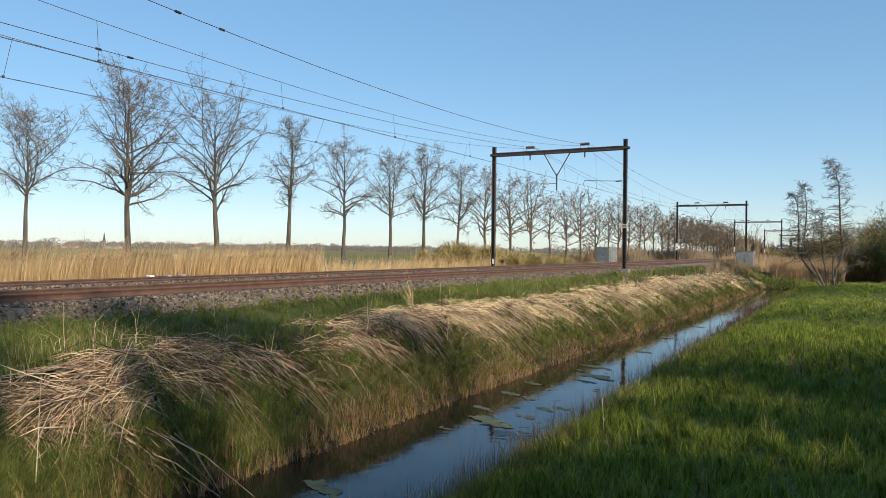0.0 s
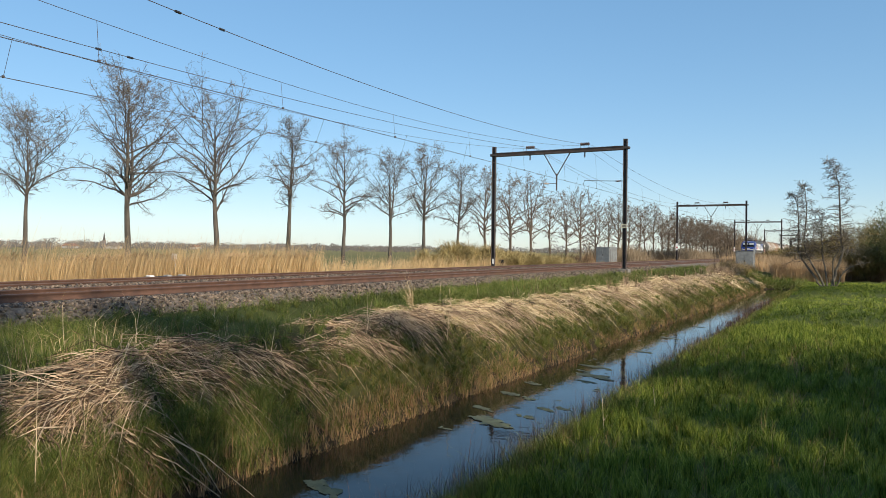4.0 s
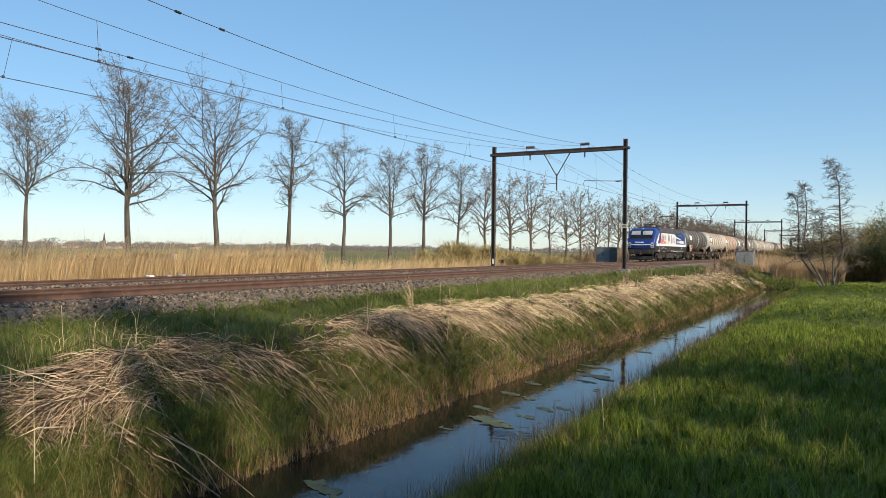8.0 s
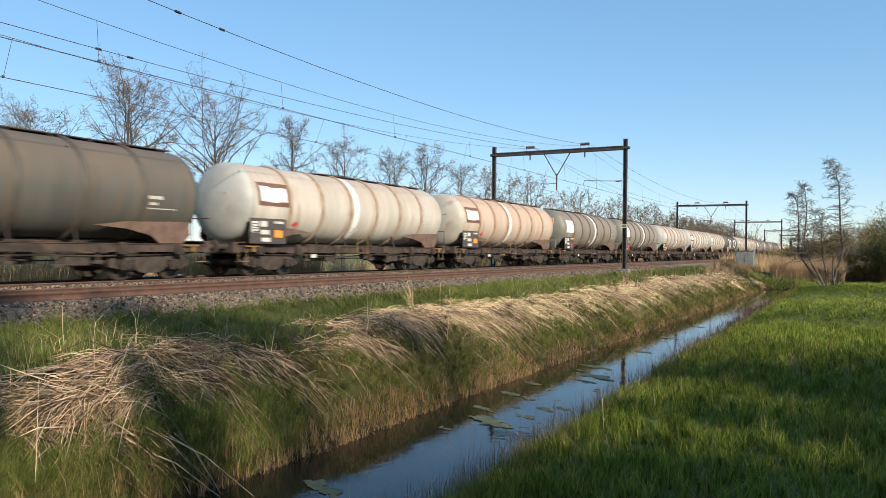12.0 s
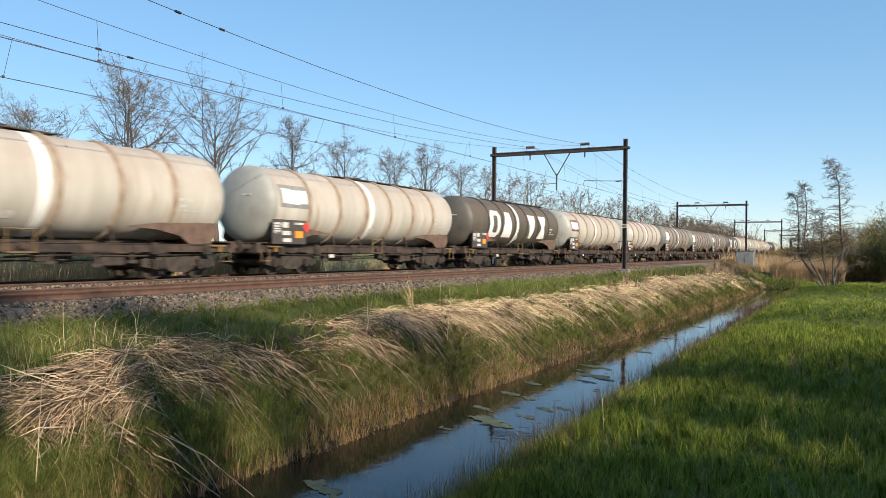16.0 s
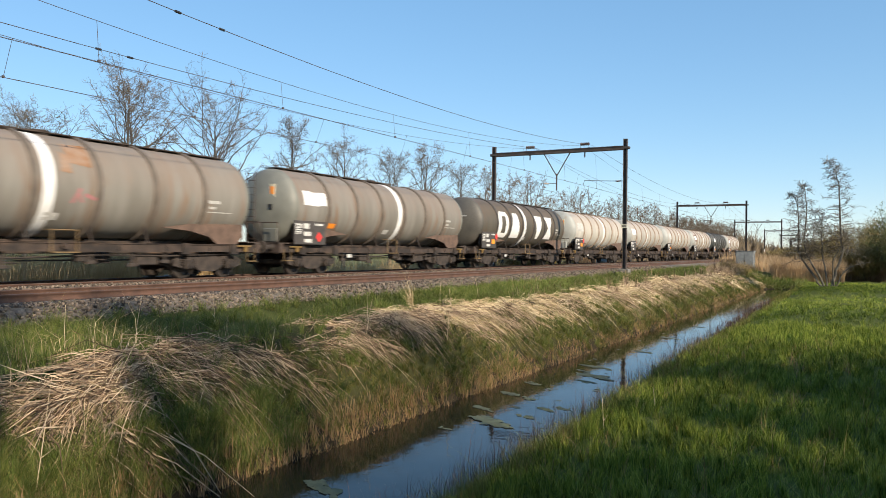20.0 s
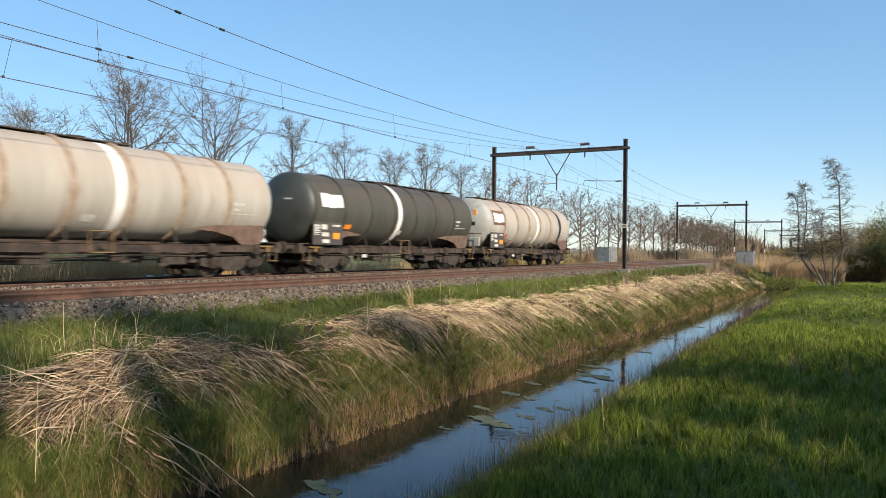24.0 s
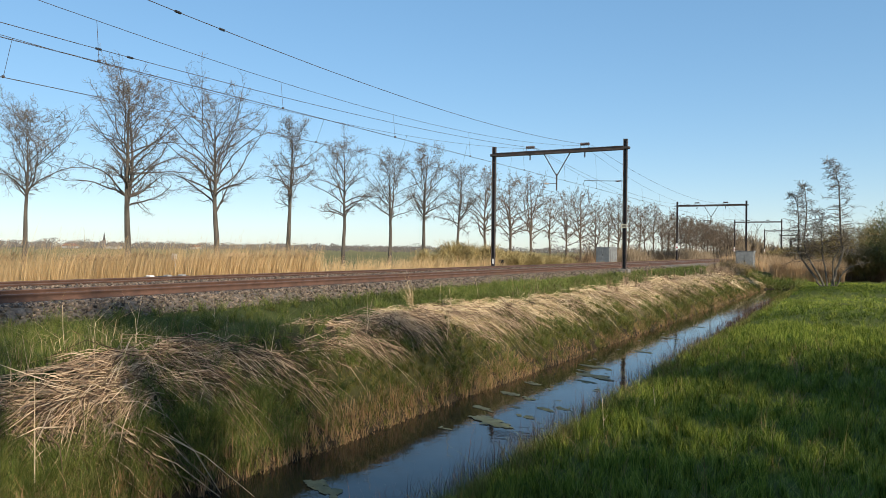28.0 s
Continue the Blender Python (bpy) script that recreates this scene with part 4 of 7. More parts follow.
# ---- right-hand trees and thickets ----
def multi_stem(seed, stems):
    """A coppiced tree: bent stems of (sideways, height) bends from one stool, with level branches and fine twigs."""
    rng = random.Random(seed)
    out = []
    for thick, depth, bends in stems:
        crown, fine = Shape(), Shape()
        knots = [Vector((depth * h / 8, -(a + 0.1) / 0.87, h)) for a, h in bends]
        pts = []
        for i in range(len(knots) - 1):
            p0, p1, p2, p3 = knots[max(i - 1, 0)], knots[i], knots[i + 1], knots[min(i + 2, len(knots) - 1)]
            for j in range(4):
                u = j / 4
                q = p1 + 0.5 * u * ((p2 - p0) + u * (2 * p0 - 5 * p1 + 4 * p2 - p3 + u * (3 * p1 - p0 - 3 * p2 + p3)))
                pts.append(q + Vector((rng.gauss(0, 0.035), rng.gauss(0, 0.035), 0)))
        pts.append(knots[-1])
        n = len(pts) - 1
        rad = [0.82 * thick * (1 - 0.86 * i / n) for i in range(n + 1)]
        trunk = Shape().tube(pts, rad, 7)
        tall = bends[-1][1]
        for j in range(int(16 * tall if tall > 5 else 8 * tall)):
            f = rng.uniform(0.33, 1.0)
            i = min(int(f * n), n - 1)
            q = pts[i].lerp(pts[i + 1], rng.random())
            b = rng.uniform(0, 6.283)
            L = (2.6 * (1.0 - f) ** 0.8 + 0.22) * rng.uniform(0.45, 1.15) * min(1, tall / 7)
            bp, br = limb(rng, q, Vector((math.cos(b), math.sin(b), rng.gauss(0.28, 0.22))), L, min(rad[i] * 0.45, 0.024), 6, 0.16, -0.03)
            crown.tube(bp, br, 3, False)
            for k in range(6):
                e = rng.randint(1, len(bp) - 2)
                de = (bp[e + 1] - bp[e]).normalized() + Vector((rng.gauss(0, 0.55), rng.gauss(0, 0.55), rng.gauss(-0.05, 0.5)))
                tp, _ = limb(rng, bp[e].lerp(bp[e + 1], rng.random()), de, rng.uniform(0.2, 0.55), 0.009, 3, 0.25, 0.0)
                fine.tube(tp, [0.010, 0.009, 0.009, 0.014], 3, False)
        out.append((trunk, crown, fine))
    return out


al = thing("alder_tree", turned(66.0, 16.35, -1.62), "bare many-stemmed alder at the end of the ditch", "tree")
coppice = multi_stem(12, [
    (0.125, 0.3, [(-0.3, -0.2), (-0.85, 0.7), (-1.85, 2.7), (-1.95, 3.9), (-2.0, 6.4), (-2.45, 7.6)]),
    (0.125, -0.4, [(-0.15, -0.2), (-0.6, 0.9), (-1.40, 2.7), (-1.5, 4.0), (-1.42, 6.6), (-1.65, 8.2)]),
    (0.10, 0.9, [(-0.1, -0.2), (-0.3, 1.6), (-0.52, 3.8), (-0.45, 5.1), (-0.95, 6.2)]),
    (0.145, 0.2, [(0.15, -0.2), (0.42, 1.4), (0.78, 2.7), (0.62, 4.6), (0.55, 7.3), (0.37, 9.1), (-0.15, 10.1)]),
    (0.085, -0.8, [(0.3, -0.2), (0.8, 1.1), (1.4, 1.7), (2.2, 2.0)]),
    (0.07, -0.9, [(0.3, -0.2), (0.22, 2.1), (0.65, 3.2), (0.9, 4.4)])])
for trunk, boughs, twigs in coppice:
    stem = part("stem", trunk, ALDER, al, "grey brown leaning stem", smooth=True)
    part("branching", boughs, TWIG, stem)
    part("crown", twigs, TWIG, stem, "fine bare twigs with catkins")


def leafy(name, m, seed, tall, width, n, mat, label, leaf=0.16, twiggy=True, group="", base=0.0, stems=16):
    """A bushy tree: stems, limbs and a crown of many small leaves in uneven clumps."""
    rng = random.Random(seed)
    r = np.random.RandomState(seed)
    th = thing(name, m, label, "tree" if "tree" in name else "shrub", group)
    wood, ends = Shape(), []
    for k in range(stems):
        a, f = rng.uniform(0, 6.283), rng.random() if stems > 9 else (k + 0.5) / stems
        lo = Vector((rng.gauss(0, 0.12), rng.gauss(0, 0.12), -0.2))
        pts, rad = limb(rng, lo, Vector((0.5 * width / tall * math.cos(a), 0.5 * width / tall * math.sin(a), 0.6 + 0.6 * f)), tall * (0.55 + 0.42 * f), 0.07, 8, 0.10, 0.06)
        wood.tube(pts, rad, 5, False)
        ends += [p for p in pts[3:] if p.z > base]
    part("wood", wood, BARK, th)
    c = np.array([tuple(e) for e in ends])
    pick = c[r.randint(0, len(c), n)] + r.normal(0, 1, (n, 3)) * np.array([width * 0.10, width * 0.10, tall * 0.06])
    lean = r.normal(0, leaf * (1.2 if twiggy else 0.6), (n, 2))
    ob = blades("crown", pick, leaf * r.uniform(0.5, 1.3, n) * (1 if twiggy else 0.5), leaf * (0.10 if twiggy else 0.45), lean, mat, seed)
    ob.parent = th
    ob["label"] = "uneven crown of small leaves" if not twiggy else "dense bare twigs"
    return th


leafy("evergreen_tree", turned(86, 20.6, -1.6), 4, 4.6, 3.6, 3600, IVY, "olive green evergreen tree at the meadow edge", 0.22, False, base=1.6)
leafy("evergreen_tree", turned(80, 21.7, -1.6), 6, 7.6, 4.6, 11000, IVY, "olive green evergreen tree at the meadow edge", 0.22, False, base=1.4)
for k, (s, d, tall, wd) in enumerate([(82, 19.2, 3.6, 4.2), (150, 5.5, 3.0, 5.0), (165, 7.5, 3.4, 6.0), (140, 9.5, 3.2, 5.5), (120, 13, 4.6, 7.0), (125, 10.5, 3.6, 6.0), (86, 16.6, 2.4, 4.2), (88, 21, 4.4, 6.0), (90, 25, 4.6, 7.0), (96, 18, 4.5, 6.0), (104, 29, 5.0, 8.0), (120, 22, 5.5, 8.0), (135, 15, 5.5, 7.0), (150, 27, 8.5, 10.0), (170, 20, 9.5, 10.0), (205, 15, 10.5, 11.0), (205, 24, 11.5, 12.0), (190, 38, 11.5, 12.0), (160, 33, 9.5, 11.0)]):
    leafy("bare_shrub", turned(s, d, -1.5), 60 + k, tall, wd, 6500, SHRUB, "tangled brown leafless shrub behind the meadow", 0.6, True, "shrubs behind the meadow")
grow("brown_reeds", 34000, 75, 84, 10.4, 17.4, 1.3, 0.0065, 0.16, BROWNREED, 51, "dense brown reeds closing the end of the ditch", 0.3, tall_var=0.24, keep=lambda s, d, r: d > 19.2 - 0.102 * s)
grow("brown_reeds", 9000, 81, 92, 16.6, 34, 1.25, 0.0075, 0.14, DEADREED, 52, "dark dead reeds under the trees behind the meadow", 0.3, tall_var=0.2)
grow("brown_reeds", 7000, 86, 122, 5.2, 12.5, 1.15, 0.012, 0.16, BROWNREED, 59, "dense brown reeds beyond the end of the ditch", 0.2, tall_var=0.24)
grow("ditch_end_grass", 4000, 71.5, 76, 8.6, 14.5, 0.32, 0.008, 0.16, VERGE, 57, "rough grass closing the end of the ditch", 0.0, tuft=10)
grow("ditch_end_straw", 2000, 64, 79, 7.6, 9.4, 0.6, 0.008, 0.25, STRAW, 58, "upright tufts of dry stalks at the ditch end", 0.0, tuft=14)
grow("straw_tuft", 150, 17.2, 17.5, 7.4, 7.6, 0.5, 0.009, 0.09, MOWN, 61, "upright sheaf of dry stalks on the crest of the bank", 0.0, lean=(-0.12, 0.0), tuft=130)
grow("cabinet_scrub", 2600, 68, 80, 7.0, 9.6, 0.55, 0.010, 0.2, SHRUB, 53, "low brown scrub beside the cabinet", 0.2)

# shrubs and thicket beyond the far track
for k, (s, d, tall, wd) in enumerate([(46, -8.6, 2.3, 3.0), (50, -8.8, 2.9, 3.4), (55, -9.2, 3.0, 3.8), (60, -9.0, 2.6, 3.8), (66, -9.5, 2.4, 4.2), (72, -9.5, 2.1, 4.2), (79, -10.5, 1.8, 4.0)]):
    leafy("olive_shrub", turned(s, d, -1.3), 80 + k, tall, wd, 9500, OLIVE, "low olive brown leafless shrub beyond the track", 0.42, True, "shrubs beyond the track")
grow("roadside_thicket", 9000, 95, 180, -31, -24, 1.3, 0.02, 0.4, DEADREED, 59, "low brown thicket under the roadside trees", 0.0, tall_var=0.3)
grow("roadside_thicket", 14000, 150, 345, -31, -21, 2.4, 0.035, 0.7, TWIGGY, 54, "brown leafless thicket under the far trees", 0.3, tall_var=0.3)
grow("roadside_thicket", 4500, 345, 430, -31, -20, 6.6, 0.09, 1.4, TWIGGY, 55, "brown leafless thicket under the far trees", 0.1, tall_var=0.3)
grow("roadside_thicket", 4000, 420, 620, -31, -18, 5.0, 0.10, 1.2, TWIGGY, 56, "brown leafless thicket under the far trees", 0.1, tall_var=0.3)

# unseen trees added off the meadow, sunward behind the camera, to shade meadow and banks
for k, (x, y, tall, wd, n, base, leaf) in enumerate([(5.3, -4.3, 14.2, 6.0, 14000, 11.2, 0.13), (7.3, -0.8, 14.2, 6.0, 11000, 11.2, 0.13), (9.5, 1.6, 12.5, 6.0, 4000, 9.5, 0.15), (8.7, -1.0, 10.6, 4.5, 900, 8.6, 0.13), (9.6, -4.6, 9.4, 2.4, 900, 7.6, 0.13), (10.9, -4.0, 9.6, 3.4, 6000, 6.5, 0.2), (12.2, -3.7, 9.2, 5.0, 11000, 2, 0.29), (14.8, -4.8, 9.2, 5.0, 7000, 2, 0.29), (14.2, -1.2, 9.4, 5.0, 10000, 3, 0.29), (15.7, 2.3, 9.4, 5.0, 7000, 4, 0.29), (17.5, 4.8, 9.2, 4.6, 8000, 4, 0.29), (19.7, 5.3, 9.4, 4.6, 7000, 4, 0.29), (22.2, 5.1, 9.4, 4.6, 6000, 4, 0.29), (24.7, 4.8, 9.4, 4.6, 4000, 4, 0.29), (6.3, -1.3, 10.6, 2.2, 5000, 6.6, 0.13), (5.0, -7.8, 14.8, 5.0, 10000, 12.0, 0.13), (5.8, -2.9, 13.4, 3.6, 6500, 11.6, 0.13), (4.9, -2.3, 9.7, 1.8, 1300, 8.4, 0.13)]):
    leafy("shade_tree", pose(x, y, -1.58), 130 + k, tall, wd, n, IVY, "unseen leafy tree added behind the camera to cast shade", leaf, False, "shade trees", base, 7 if leaf < 0.2 else 16)


# ---- distance ----
def far_woods(name, n, s0, s1, d0, d1, tall, seed):
    r = np.random.RandomState(seed)
    s, d = r.uniform(s0, s1, n), r.uniform(d0, d1, n)
    h = tall * np.exp(r.normal(0, 0.18, n))
    k = 100
    hh = np.repeat(h, k)
    up = r.uniform(0.0, 0.85, n * k)
    wide = hh * 0.62 * np.sqrt(np.clip(1.05 - (2 * up - 0.75) ** 2, 0.1, 1))
    c = np.repeat(at_np(s, d, np.full(n, -2.0)), k, 0)
    a, q = r.uniform(0, 6.283, n * k), np.sqrt(r.uniform(0, 1, n * k)) * wide
    p = c + np.stack([q * np.cos(a), q * np.sin(a), up * hh], -1)
    ob = blades(name, p, hh * 0.12, hh * 0.055, r.normal(0, 1, (n * k, 2)) * (hh * 0.05)[:, None], FARWOOD, seed)
    return tagged(ob, "distant leafless woods on the horizon", "woods", kind="stuff")


far_woods("far_woods", 800, 480, 1900, -1150, -900, 10.0, 71)
far_woods("far_woods", 110, 480, 1000, -900, -850, 6.0, 72)
far_woods("far_woods", 110, 300, 800, -600, -350, 6.0, 73)
far_woods("far_woods", 110, 500, 1100, -200, 260, 8.0, 74)
far_woods("far_woods", 260, 500, 1500, -520, -260, 7.0, 75)


FARSTONE = material("old_brick", (0.17, 0.145, 0.13), (0.22, 0.19, 0.17), 0.9, 0.5, 4, 0.05)


def church():
    th = thing("church_tower", turned(622, -820, -2, 20), "distant grey church tower with a pointed spire", "church")
    part("tower", Shape().box(-1.7, 1.7, -1.7, 1.7, 0, 11, 0.1), FARSTONE, th)
    part("spire", Shape().lathe([(11, 1.7), (11.2, 1.5), (22, 0.06)], "z", 8), STEEL, th, "slate spire")


def farm(s, d, w, wall, roof_m):
    th = thing("farmhouse", turned(s, d, -2, 15), "distant low farm building with a pale wall", "house", "far farms")
    part("wall", Shape().box(-w, w, -5, 5, 0, 3.2, 0.1), wall, th)
    part("roof", Shape().prism_x([(-5.6, 3.0), (5.6, 3.0), (0, 6.0)], -w - 0.4, w + 0.4), roof_m, th)


ROOFTILE = material("roof_tiles", (0.22, 0.10, 0.07), (0.28, 0.14, 0.10), 0.8, 0.5, 4, 0.1)
church()
farm(606, -780, 9, CONCRETE, FARSTONE)
farm(560, -800, 8, GALV, ROOFTILE)
farm(760, -800, 8, CONCRETE, ROOFTILE)


# ---- lineside things ----
def cabinet(m, w, deep, tall, label):
    th = thing("relay_cabinet", m, label, "cabinet", "relay cabinets")
    part("plinth", Shape().box(-deep / 2 - 0.05, deep / 2 + 0.05, -w / 2 - 0.05, w / 2 + 0.05, -0.4, 0.12, 0.02), CONCRETE, th)
    body = part("body", Shape().box(-deep / 2, deep / 2, -w / 2, w / 2, 0.12, tall, 0.03), CABINET, th)
    part("cap", Shape().box(-deep / 2 - 0.06, deep / 2 + 0.06, -w / 2 - 0.06, w / 2 + 0.06, tall, tall + 0.09, 0.02), CABINET, th, "overhanging lid")
    for y0, y1 in ((-w / 2 + 0.06, -0.02), (0.02, w / 2 - 0.06)):
        dr = part("door", Shape().box(-deep / 2 - 0.03, -deep / 2 - 0.003, y0, y1, 0.2, tall - 0.1, 0.008), CABINET, th)
        part("handle", Shape().box(-deep / 2 - 0.06, -deep / 2 - 0.03, (y1 if y0 < -0.1 else y0) - 0.05, (y1 if y0 < -0.1 else y0) + 0.05, tall * 0.5, tall * 0.5 + 0.18, 0.008), STEEL, dr)
    for k in range(3):
        part("seam", Shape().box(-deep / 2 + 0.3 + k * deep / 3.3, -deep / 2 + 0.34 + k * deep / 3.3, -w / 2 - 0.012, -w / 2, 0.2, tall - 0.1), STEEL, th)
    return th


cabinet(turned(84.5, 8.1, -0.95, 2), 1.75, 2.4, 2.15, "grey galvanised relay cabinet beside the track")
cabinet(turned(88.0, -8.0, -0.40, -6), 1.7, 2.4, 1.9, "grey galvanised relay cabinet beyond the track")

box = thing("track_box", turned(18.82, -3.95, -0.30), "long black cable trough with white capped ends", "track equipment")
part("trough", Shape().box(-0.95, 0.95, -0.12, 0.12, 0.0, 0.26, 0.02), BLACK, box)
for x in (-0.72, 0.05, 0.72):
    part("end_cap", Shape().box(x - 0.10, x + 0.10, -0.125, 0.125, 0.22, 0.30, 0.02), WHITE if x < 0 else GALV, box, "white cap")
bx = thing("rail_magnet", turned(18.2, 0.1, -0.22), "flat black track magnet on the ballast", "track equipment")
part("case", Shape().box(-0.8, 0.8, -0.12, 0.12, 0.0, 0.14, 0.02), BLACK, bx)


def marker_post(s, d, z, tall, label, head):
    th = thing("marker_post", turned(s, d, z), label, "marker post", "marker posts")
    part("pole", Shape().tube([(0, 0, -0.3), (0, 0, tall)], 0.035, 6), STEEL if head == BLACK else GALV, th)
    part("plate", Shape().box(-0.05, -0.036, -0.15, 0.15, tall - 0.28, tall, 0.004), head, th)


marker_post(21.5, -6.6, -1.0, 1.75, "small white marker plate standing in the reeds", WHITE)
marker_post(53.5, -6.2, -0.9, 1.2, "small black marker post beyond the track", BLACK)
marker_post(54.0, -6.6, -0.9, 1.2, "small black marker post beyond the track", BLACK)


def signal(s, d):
    th = thing("railway_signal", turned(s, d, -0.6), "black railway signal head on a mast", "railway signal")
    part("mast", Shape().tube([(0, 0, -0.2), (0, 0, 4.4)], 0.07, 8), GALV, th)
    hd_ = part("head", Shape().box(-0.08, 0.08, -0.32, 0.32, 3.3, 4.9, 0.06), BLACK, th)
    for z in (3.65, 4.1, 4.55):
        part("lens_hood", Shape().lathe([(-0.22, 0.12), (-0.08, 0.13)], "x", 12, (0, 0, z)), BLACK, hd_)
    part("ladder", Shape().tube([(0.15, -0.15, 0), (0.15, -0.15, 3.6)], 0.02, 4).tube([(0.15, 0.15, 0), (0.15, 0.15, 3.6)], 0.02, 4), GALV, th)
    part("plate", Shape().box(-0.12, -0.09, -0.14, 0.14, 2.4, 2.9, 0.005), WHITE, th)


signal(205, 5.0)


# ---- floating weed on the ditch ----
def weed_rafts(rafts):
    """Loose rafts of small leafy scraps, each a millimetre over the next."""
    r = np.random.RandomState(200)
    sh = Shape()
    for s, d, rs, rd in rafts:
        for j in range(int(4 + 26 * rs)):
            u = r.normal(0, 0.36) * rs
            cs, cd = s - 0.3 * u + r.normal(0, 0.28) * rd, d + u * 0.7 + r.normal(0, 0.10) * rd
            w, n, ph = r.uniform(0.04, 0.17) * (0.25 + rs), 26, r.uniform(0, 6.28, 3)
            ring = []
            for i in range(n):
                a = 6.283 * i / n
                k = w * (1 + 0.34 * math.sin(2 * a + ph[0]) + 0.26 * math.sin(3 * a + ph[1]) + 0.22 * math.sin(7 * a + ph[2]))
                ring.append(tuple(at(cs + k * (0.75 * math.cos(a) - 0.25 * math.sin(a)), cd + k * (0.9 * math.sin(a) - 0.2 * math.cos(a)), WATER_Z + 0.003 + 0.0005 * j)))
            sh.add(ring, [tuple(range(n))])
    tagged(new("floating_weed", sh.mesh("floating_weed", WEED)), "flat olive green mats of floating water weed", "water weed", kind="stuff")


WEED = material("water_weed", (0.065, 0.075, 0.035), (0.11, 0.12, 0.06), 0.7, 6, 40, 0.15, stain=((0.045, 0.05, 0.03), 5.0, 0.55))
r = np.random.RandomState(31)
weed_rafts([(12.43, 12.29, 0.85, 0.42), (13.4, 11.64, 0.45, 0.16), (15.1, 11.5, 0.5, 0.16), (14.8, 12.1, 0.35, 0.14), (16.5, 11.5, 0.4, 0.12), (13.2, 12.7, 0.32, 0.16), (14.0, 12.75, 0.4, 0.14), (18.3, 12.44, 0.95, 0.42),
            (17.5, 12.46, 0.5, 0.14), (19.9, 11.86, 0.8, 0.12), (19.0, 11.84, 0.3, 0.12), (23.7, 12.24, 0.5, 0.14), (7.85, 11.95, 0.6, 0.28), (11.56, 11.8, 0.22, 0.10), (14.2, 13.05, 0.3, 0.12), (28.0, 12.2, 0.6, 0.2), (33.0, 12.4, 0.6, 0.2)]
           + [(r.uniform(11, 30), r.uniform(11.3, 13.1), r.uniform(0.05, 0.16), 0.07) for k in range(26)])


# ---- single tall stalks ----
def stalk(s, d, tall, lean, seed, drop=0.0):
    rng = random.Random(seed)
    z = float(height(s, d)) - 0.05 - drop
    th = thing("reed_stalk", turned(s, d, z), "single tall dry reed stalk on the bank", "reed stalk", "reed stalks")
    pts, rad = limb(rng, Vector((0, 0, 0)), Vector((lean[0], lean[1], 1)), tall, 0.0075, 6, 0.05, 0.0)
    part("stem", Shape().tube(pts, [max(r, 0.0035) for r in rad], 5), STALK, th)
    part("leaf", Shape().add([tuple(pts[2]), tuple(pts[2] + Vector((0.01, 0, 0.015))), tuple(pts[2] + Vector((0.14 * rng.choice([-1, 1]), -0.05, 0.12)))], [(0, 1, 2)]), STALK, th)
    return th, s, d, z


STALK = material("stalk_straw", (0.46, 0.35, 0.21), (0.60, 0.48, 0.31), 0.7, 4, 40, 0.05)
swaying = [stalk(4.9, 10.35, 1.35, (0.10, 0.10), 1), stalk(6.6, 9.3, 0.95, (0.45, 0.05), 4), stalk(7.0, 7.7, 0.85, (-0.05, 0.0), 6)]
for k, (s, d, tall, lx) in enumerate([(8.6, 7.3, 0.9, 0.03), (5.2, 8.1, 1.0, 0.05), (10.9, 6.8, 0.7, -0.1), (13.2, 8.9, 0.9, 0.1), (15.6, 9.6, 1.0, 0.0), (14.0, 8.4, 0.8, 0.25), (19.5, 7.2, 0.8, 0.1), (22.5, 7.0, 0.8, 0.0), (27.0, 7.4, 0.9, -0.1), (9.8, 9.2, 0.7, 0.5), (17.3, 8.8, 0.9, 0.15), (11.8, 14.6, 0.55, 0.1), (12.3, 15.3, 0.5, 0.0)]):
    stalk(s, d, tall, (lx, 0.05), 20 + k)


# ---- sleepers, the nearest as pieces of the tracks ----
def sleeper_shape():
    return Shape().prism_x([(-1.25, -0.40), (1.25, -0.40), (1.24, -0.185), (0.9, -0.18), (0.35, -0.21), (-0.35, -0.21), (-0.9, -0.18), (-1.24, -0.185)], -0.13, 0.13)


SLEEPER_MESH = sleeper_shape().mesh("sleeper", SLEEPER)
for tr, d in zip(tracks, (-2.0, 2.0)):
    for k in range(145):
        ob = new("sleeper", SLEEPER_MESH)
        ob.parent = tr
        ob.matrix_basis = turned(2 + 0.6 * k, d)


# ---- the train ----
TANK_R, TANK_Z = 1.465, 2.685


